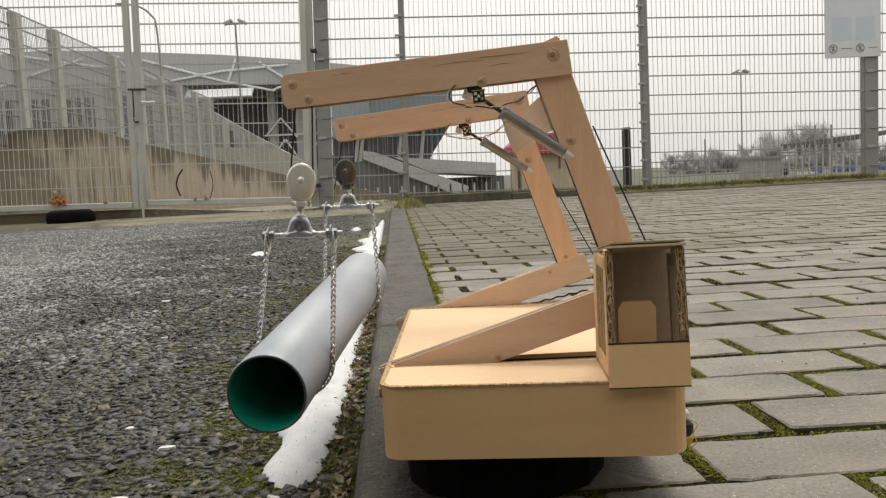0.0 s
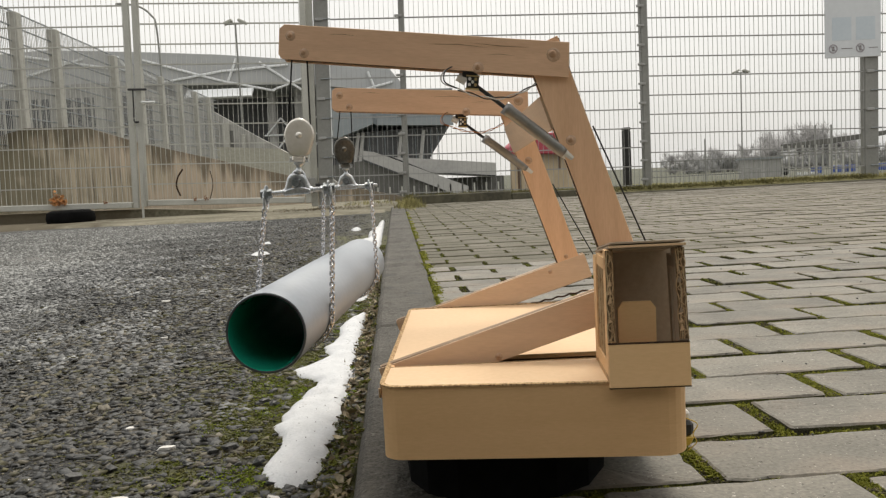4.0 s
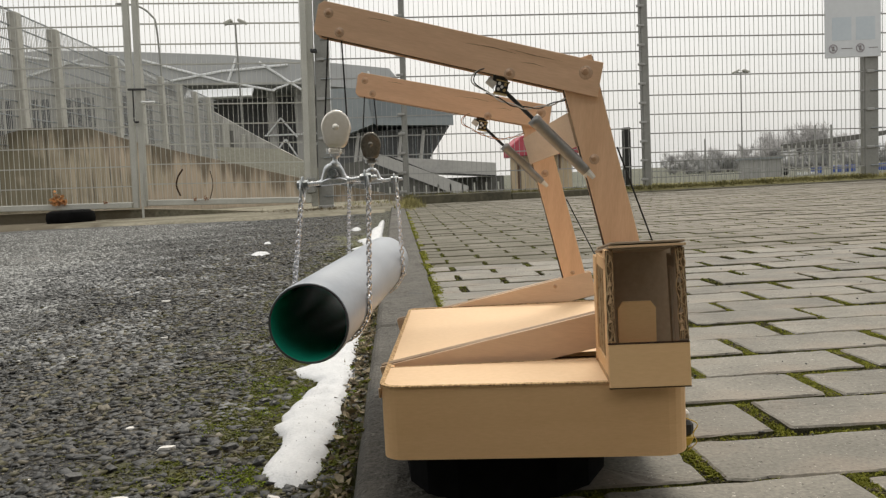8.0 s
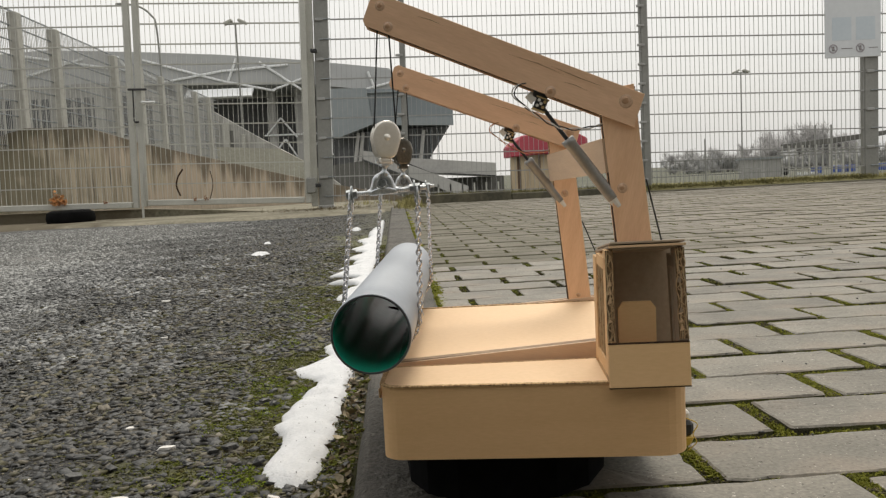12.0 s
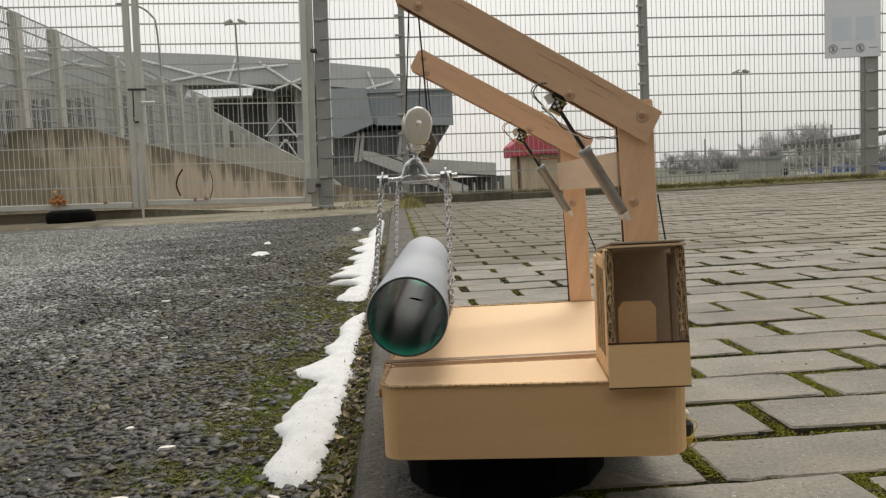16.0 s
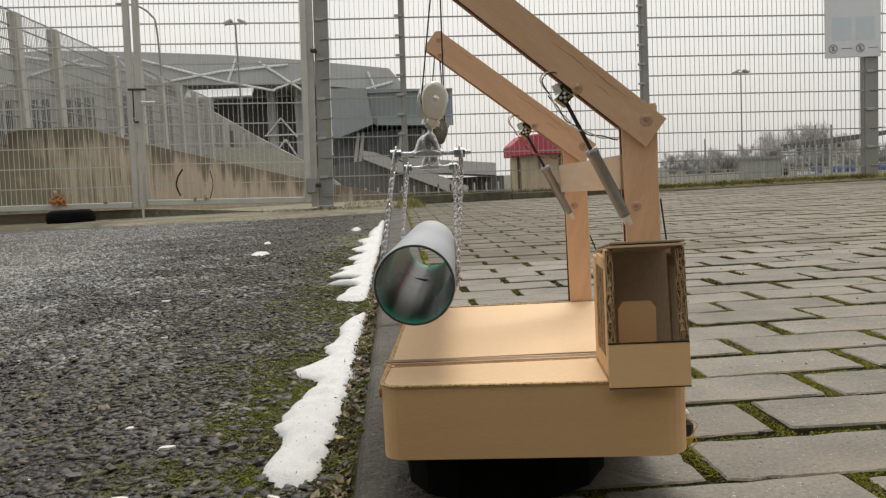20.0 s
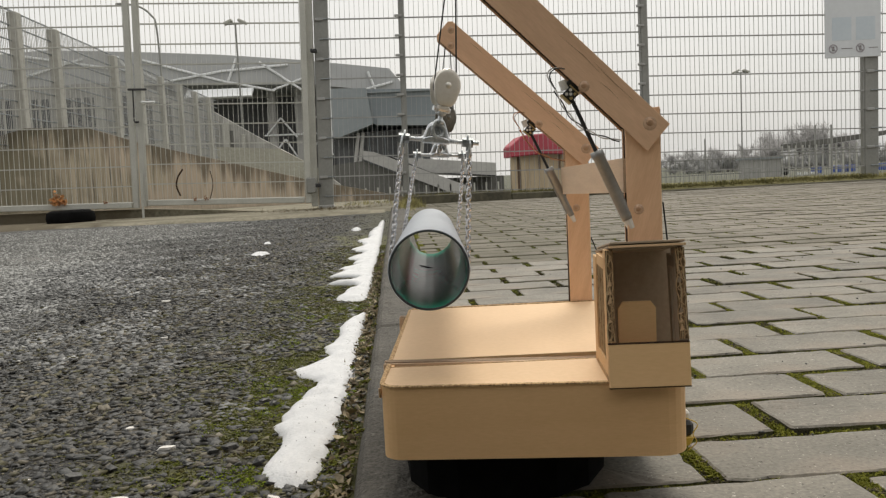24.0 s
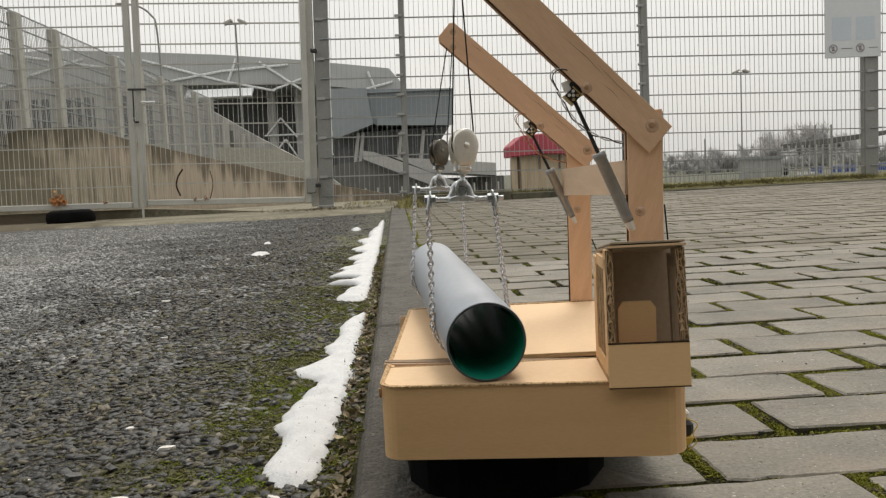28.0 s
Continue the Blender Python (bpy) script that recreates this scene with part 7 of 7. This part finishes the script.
PIPE_PLACE = ((0, -0.0855, 0.0979), (0.5, -0.0884, 0.1024), (1, -0.0873, 0.1072), (1.5, -0.0889, 0.1104), (2, -0.0882, 0.1175), (2.5, -0.0905, 0.1181), (3, -0.0867, 0.1237), (3.5, -0.0869, 0.1301), (5.5, -0.0795, 0.1436), (6, -0.084, 0.1453), (6.5, -0.1076, 0.1451), (7, -0.0894, 0.1471), (7.5, -0.076, 0.14), (8, -0.0498, 0.137), (8.5, -0.0382, 0.1352), (9, -0.0258, 0.1361), (9.5, -0.0307, 0.1348), (10, -0.029, 0.133), (10.5, -0.0269, 0.1318), (11, -0.0182, 0.128), (11.5, -0.0135, 0.127), (12, -0.0073, 0.1258), (12.5, -0.0058, 0.1251), (14.5, 0.0161, 0.1232), (15, 0.0189, 0.1274), (15.5, 0.0201, 0.133), (16, 0.0207, 0.1362), (16.5, 0.0212, 0.1421), (17, 0.0279, 0.1468), (17.5, 0.0197, 0.1525))
PIPE_PLACE += ((18, 0.0236, 0.156), (18.5, 0.0269, 0.1588), (19, 0.0011, 0.1583), (19.5, 0.0258, 0.1586), (20, 0.0294, 0.1607), (20.5, 0.0337, 0.1648), (21, 0.0405, 0.1661), (21.5, 0.0533, 0.1677), (23.5, 0.0459, 0.1744), (24, 0.0358, 0.1754), (24.5, 0.0361, 0.1749), (25, 0.0269, 0.1731), (25.5, 0.0213, 0.175), (26, 0.0472, 0.1638), (26.5, 0.0651, 0.1479), (27, 0.0661, 0.1424), (27.5, 0.0672, 0.127), (28, 0.0594, 0.1187))
PIPE_TURN = ((0, -7, 4), (0.5, -6.6, 3.8), (1, -6.9, 3.3), (1.5, -7.2, 2), (2, -6.9, 1.4), (2.5, -7.4, 0.5), (3, -7, 0.3), (3.5, -6.2, 0.6), (5.5, -6.9, -0.1), (6, -3.9, 0.2), (6.5, -3.3, 0.4), (7, -7.2, 0.3), (7.5, -7.6, 0.1), (8, -6.3, -0.1), (8.5, -4.4, 0.1), (9, -2.8, 0.5), (9.5, -4.4, -0.1), (10, -5.6, -0.3), (10.5, -5.9, 0), (11, -6.1, -0.2), (11.5, -4.9, 0.3), (12, -4.4, 0.1), (12.5, -3.2, 0.1), (14.5, -4, 0.4), (15, -3.4, 0), (15.5, -3.6, -0.1), (16, -3.7, -0.5), (16.5, -2.9, -0.3), (17, -3.7, -0.3), (17.5, -2.2, -0.5))
PIPE_TURN += ((18, -2.5, -0.6), (18.5, -1.7, -0.6), (19, -3.8, -1.1), (19.5, -5.3, -1), (20, -4, -0.9), (20.5, -2.6, -0.6), (21, -3.9, -0.5), (21.5, -2.7, -0.6), (23.5, -2.8, -0.2), (24, -2.6, -0.3), (24.5, -1.6, -1.6), (25, -4.9, -1.4), (25.5, -3.9, -1.3), (26, -2.3, -0.6), (26.5, 0.1, -0.7), (27, 1.8, 0.5), (27.5, 3.2, 2.3), (28, 2.2, 1.25))
WHEEL_PLACE = ((0, -0.0873, 0.2572), (0.5, -0.0875, 0.2625), (1, -0.0887, 0.2678), (1.5, -0.0884, 0.2731), (2, -0.0891, 0.2784), (2.5, -0.0903, 0.2842), (3, -0.0883, 0.2899), (3.5, -0.0875, 0.2951), (5.5, -0.0839, 0.3091), (6, -0.0819, 0.309), (6.5, -0.084, 0.3081), (7, -0.0756, 0.3077), (7.5, -0.0668, 0.3062), (8, -0.0522, 0.3045), (8.5, -0.0418, 0.3019), (9, -0.0313, 0.2998), (9.5, -0.0334, 0.3015), (10, -0.0287, 0.2997), (10.5, -0.0246, 0.2979), (11, -0.0178, 0.296), (11.5, -0.01, 0.293), (12, -0.0068, 0.2929), (12.5, -0.0027, 0.2916), (14.5, 0.0159, 0.2907), (15, 0.0194, 0.2953), (15.5, 0.0212, 0.3005), (16, 0.0236, 0.3041), (16.5, 0.0265, 0.3087), (17, 0.0299, 0.3128), (17.5, 0.0291, 0.3186))
WHEEL_PLACE += ((18, 0.0336, 0.3231), (18.5, 0.0369, 0.3251), (19, 0.0279, 0.325), (19.5, 0.0363, 0.323), (20, 0.0396, 0.3265), (20.5, 0.044, 0.329), (21, 0.0463, 0.3325), (21.5, 0.0576, 0.3342), (23.5, 0.0567, 0.3373), (24, 0.052, 0.3381), (24.5, 0.0564, 0.3421), (25, 0.0504, 0.3387), (25.5, 0.0478, 0.3398), (26, 0.058, 0.3315), (26.5, 0.0679, 0.3147), (27, 0.0692, 0.3078), (27.5, 0.0698, 0.2882), (28, 0.0663, 0.282))
BAR_PLACE = ((0, -0.092, 0.2063, -0.2), (0.5, -0.0932, 0.2112, -0.2), (1, -0.0942, 0.2166, -1.1), (1.5, -0.0939, 0.2219, -0.2), (2, -0.0949, 0.2265, -0.6), (2.5, -0.0958, 0.2321, 0.9), (3, -0.0928, 0.2378, 1.9), (3.5, -0.0927, 0.2431, 1.9), (5.5, -0.0875, 0.259, 3.5), (6, -0.0859, 0.2592, 1), (6.5, -0.0938, 0.2588, -3.4), (7, -0.0852, 0.2579, -2.4), (7.5, -0.075, 0.256, 0), (8, -0.0569, 0.2543, 3.4), (8.5, -0.0451, 0.2519, 4.9), (9, -0.0329, 0.2507, 4.7), (9.5, -0.0368, 0.252, 3.9), (10, -0.0343, 0.25, 2.4), (10.5, -0.0299, 0.2476, 1.4), (11, -0.0223, 0.2456, 1.4), (11.5, -0.015, 0.2431, 2.3), (12, -0.0115, 0.2427, 2.8), (12.5, -0.0066, 0.2406, 2.3), (14.5, 0.0113, 0.2396, 2.2))
BAR_PLACE += ((15, 0.0146, 0.2456, 2.7), (15.5, 0.0167, 0.25, 2.2), (16, 0.0185, 0.2537, 1.3), (16.5, 0.0209, 0.2584, 1.3), (17, 0.0243, 0.2622, 1.8), (17.5, 0.0224, 0.2671, -1), (18, 0.0256, 0.2714, 0.4), (18.5, 0.0303, 0.2741, 0.9), (19, 0.0177, 0.275, -3.3), (19.5, 0.0283, 0.2729, -0.5), (20, 0.0322, 0.2762, -0.9), (20.5, 0.0371, 0.2781, -0.9), (21, 0.0384, 0.2822, -1.8), (21.5, 0.0519, 0.284, 2.3), (23.5, 0.0491, 0.2873, -1.3), (24, 0.0406, 0.2882, -6.9), (24.5, 0.0454, 0.2922, -5), (25, 0.0391, 0.2896, -5.5), (25.5, 0.0359, 0.2901, -6.9), (26, 0.0512, 0.28, -2.8), (26.5, 0.0638, 0.2629, 3.8), (27, 0.0667, 0.2571, 0.5), (27.5, 0.0696, 0.2385, 2.7), (28, 0.062, 0.2319, -1.1))
FAR_WHEEL_PLACE = ((0, -0.0646, 0.2679), (0.5, -0.065, 0.2732), (1, -0.0617, 0.2783), (1.5, -0.0634, 0.2746), (2, -0.0647, 0.2777), (2.5, -0.0652, 0.2829), (3, -0.0656, 0.2882), (3.5, -0.0653, 0.2934), (5.5, -0.0622, 0.3066), (6, -0.0607, 0.3073), (6.5, -0.063, 0.3067), (7, -0.0511, 0.3046), (7.5, -0.0415, 0.3034), (8, -0.0296, 0.3014), (8.5, -0.0223, 0.2988), (9, -0.017, 0.2985), (9.5, -0.0155, 0.2992), (10, -0.0088, 0.2974), (10.5, -0.0029, 0.2963), (11, 0.0037, 0.2938), (11.5, 0.0089, 0.292), (12, 0.0112, 0.2919), (12.5, 0.0142, 0.2918), (14.5, 0.036, 0.2907), (15, 0.0399, 0.2935), (15.5, 0.0416, 0.2964), (16, 0.044, 0.2986), (16.5, 0.0464, 0.3014), (17, 0.0489, 0.3073), (17.5, 0.0485, 0.3126))
FAR_WHEEL_PLACE += ((18, 0.0509, 0.3162), (18.5, 0.0533, 0.3191), (19, 0.0554, 0.316), (19.5, 0.0606, 0.3135), (20, 0.06, 0.3165), (20.5, 0.0633, 0.3231), (21, 0.0695, 0.325), (21.5, 0.0772, 0.3277), (23.5, 0.0757, 0.3285), (24, 0.0721, 0.3316), (24.5, 0.079, 0.3336), (25, 0.0713, 0.3317), (25.5, 0.0683, 0.3311), (26, 0.0701, 0.322), (26.5, 0.0697, 0.3138), (27, 0.0671, 0.3087), (27.5, 0.0658, 0.2975), (28, 0.0608, 0.288))
FAR_BAR_PLACE = ((0, -0.0637, 0.2205), (1, -0.0608, 0.2302), (1.5, -0.0611, 0.2257), (2, -0.0639, 0.2296), (3.5, -0.0653, 0.2432), (5.5, -0.0615, 0.2573), (6, -0.0614, 0.258), (6.5, -0.0712, 0.257), (7, -0.0556, 0.2555), (8, -0.0302, 0.2527), (9, -0.0168, 0.2497), (10, -0.0094, 0.2471), (11, 0.004, 0.2434), (12, 0.0114, 0.2415), (12.5, 0.0144, 0.2406), (14.5, 0.0288, 0.2399), (15, 0.0312, 0.2428), (16, 0.0346, 0.2494), (17, 0.0388, 0.2582), (17.5, 0.0391, 0.2627), (18, 0.04, 0.2672), (18.5, 0.0417, 0.2701), (19, 0.0438, 0.2663), (19.5, 0.0497, 0.2637), (20, 0.0484, 0.2676), (20.5, 0.051, 0.2742), (21, 0.0587, 0.2761), (21.5, 0.0671, 0.2787), (23.5, 0.0664, 0.2795), (24, 0.0613, 0.2827))
FAR_BAR_PLACE += ((24.5, 0.0682, 0.2846), (25, 0.0598, 0.2828), (25.5, 0.0567, 0.2822), (26, 0.0653, 0.2727), (26.5, 0.0671, 0.2621), (27, 0.0646, 0.2592), (27.5, 0.0633, 0.2479), (28, 0.0575, 0.2384))
PULLEY_TURN = ((0, 0), (8, 0), (10, 8), (12, 14), (17, 12), (20, 22), (25, 20), (28, 22))
TACKLE_Y = (0.777, 1.098)


def at(table, t, column=1):
    return float(np.interp(t, [r[0] for r in table], [r[column] for r in table]))


def crane_state(t, which):
    """Mast head, actuator ends and boom angle of one arm set, in the crane's space."""
    s = moving[which]
    fall, up = at(FRAME_ANGLE, t), at(FAR_BOOM_ANGLE if which else BOOM_ANGLE, t)
    a = radians(-fall)

    def on_frame(p):
        x, z = p[0] - PIVOT[0], p[1] - PIVOT[1]
        return (s["px"] + x * math.cos(a) - z * math.sin(a), s["pz"] + x * math.sin(a) + z * math.cos(a))
    hx, hz = on_frame(HEAD)
    b = radians(-up)

    def on_boom(p):
        return (hx + p[0] * math.cos(b) - p[1] * math.sin(b), hz + p[0] * math.sin(b) + p[1] * math.cos(b))
    return fall, up, (hx, hz), on_frame, on_boom


def along(start, end):
    """A pose at start whose -z axis points to end."""
    d = Vector(end) - Vector(start)
    return Matrix.Translation(start) @ (-d).to_track_quat("Z", "Y").to_matrix().to_4x4()


def pipe_pose(t):
    return pose(at(PIPE_PLACE, t), 0.935, at(PIPE_PLACE, t, 2), at(PIPE_TURN, t, 2), 0, at(PIPE_TURN, t))


def motions():
    times = [k * 0.5 for k in range(57)]
    rows = {}

    def key(ob, t, m):
        rows.setdefault(ob, []).append((t, m))
    for t in times:
        spot = pipe_pose(t)
        spot.translation = TO_SIZE @ spot.translation
        key(pipe, t, spot)
        for which in (0, 1):
            s = moving[which]
            fall, up, head, on_frame, on_boom = crane_state(t, which)
            v = s["v"]
            key(s["base"], t, pose(s["px"], v, s["pz"], 0, fall, 0))
            key(s["mast"], t, pose(s["px"], v + 0.0003, s["pz"], 0, fall, 0))
            if which == 0:
                key(moving["cross"], t, pose(s["px"], v, s["pz"], 0, fall, 0))
            key(s["boom"], t, pose(head[0], v - 0.0035, head[1], 0, up, 0))
            foot, hook = on_frame(FOOT_A), on_boom(BOOM_A)
            y = v + 0.004
            tube_turn = along((hook[0], y, hook[1]), (foot[0], y, foot[1]))
            key(s["tube"], t, Matrix.Translation((foot[0], y, foot[1])) @ tube_turn.to_3x3().to_4x4())
            key(s["rod"], t, tube_turn)
            w0, w1 = on_boom((BOOM_A[0] - 0.0135, BOOM_A[1] - 0.0075)), on_frame((0.1585, 0.3365))
            for wire in s["spans"]:
                key(wire, t, along((w0[0], v - 0.0055, w0[1]), (w1[0], v + 0.002, w1[1])))
            c0 = on_frame((0.214, 0.294)) if which == 0 else on_frame((0.220, 0.2485))
            c1 = (0.2590 + 0.022 * fall / 19.0, 0.186) if which == 0 else (0.2605 + 0.008 * fall / 19.0, 0.147)
            key(s["cord"], t, along((c0[0], v + 0.012, c0[1]), (c1[0], v + 0.012, c1[1])))
            # tackle
            k = tackles[which]
            pm = pipe_pose(t)
            side = -0.16 if which == 0 else 0.16
            wheels, bars = (WHEEL_PLACE, BAR_PLACE) if which == 0 else (FAR_WHEEL_PLACE, FAR_BAR_PLACE)
            wheel_at = Vector((at(wheels, t), TACKLE_Y[which], at(wheels, t, 2)))
            bar_at = Vector((at(bars, t), TACKLE_Y[which], at(bars, t, 2)))
            swing = math.degrees(math.atan2(bar_at.x - wheel_at.x, wheel_at.z - bar_at.z))
            key(k["wheel"], t, Matrix.Translation(wheel_at) @ pose(0, 0, 0, 0, -swing, at(PULLEY_TURN, t) * (1 if which == 0 else 1.5)))
            roll = at(BAR_PLACE, t, 3) * (1.0, 0.5)[which]
            bar_m = Matrix.Translation(bar_at) @ pose(0, 0, 0, 0, -roll, at(PIPE_TURN, t))
            key(k["bar"], t, bar_m)
            key(k["sling"], t, pm @ pose(0, side, 0))
            for sx, ch in zip((-1, 1), k["chains"]):
                end = pm @ Vector((sx * (PIPE_R + 0.0022), side, 0.0))
                key(ch, t, along(bar_m @ Vector((sx * 0.0318, 0, -0.006)), end))
            # ropes from the boom tip to the wheel
            for n, ((bx, bz), wx) in enumerate((((-0.2400, -0.010), -0.0105), ((-0.2260, -0.018), 0.0105))):
                bx *= BOOM_SCALE[which]
                q = on_boom((bx, bz))
                top = CRANE @ Vector((q[0], v + 0.007, q[1]))
                low = wheel_at + Vector((wx, 0, 0.002))
                d = (top - low).normalized()
                line = along(top, low)
                turn = line.to_3x3().to_4x4()
                a, b, c = k["ropes"][n]
                gap = (top - low).length
                key(a, t, line)
                key(b, t, Matrix.Translation(low + d * min(0.060, gap)) @ turn)
                key(c, t, Matrix.Translation(low + d * max(min(0.115, gap * 0.6), min(0.06, gap))) @ turn)
    for ob, rr in rows.items():
        walk(ob, rr)


motions()
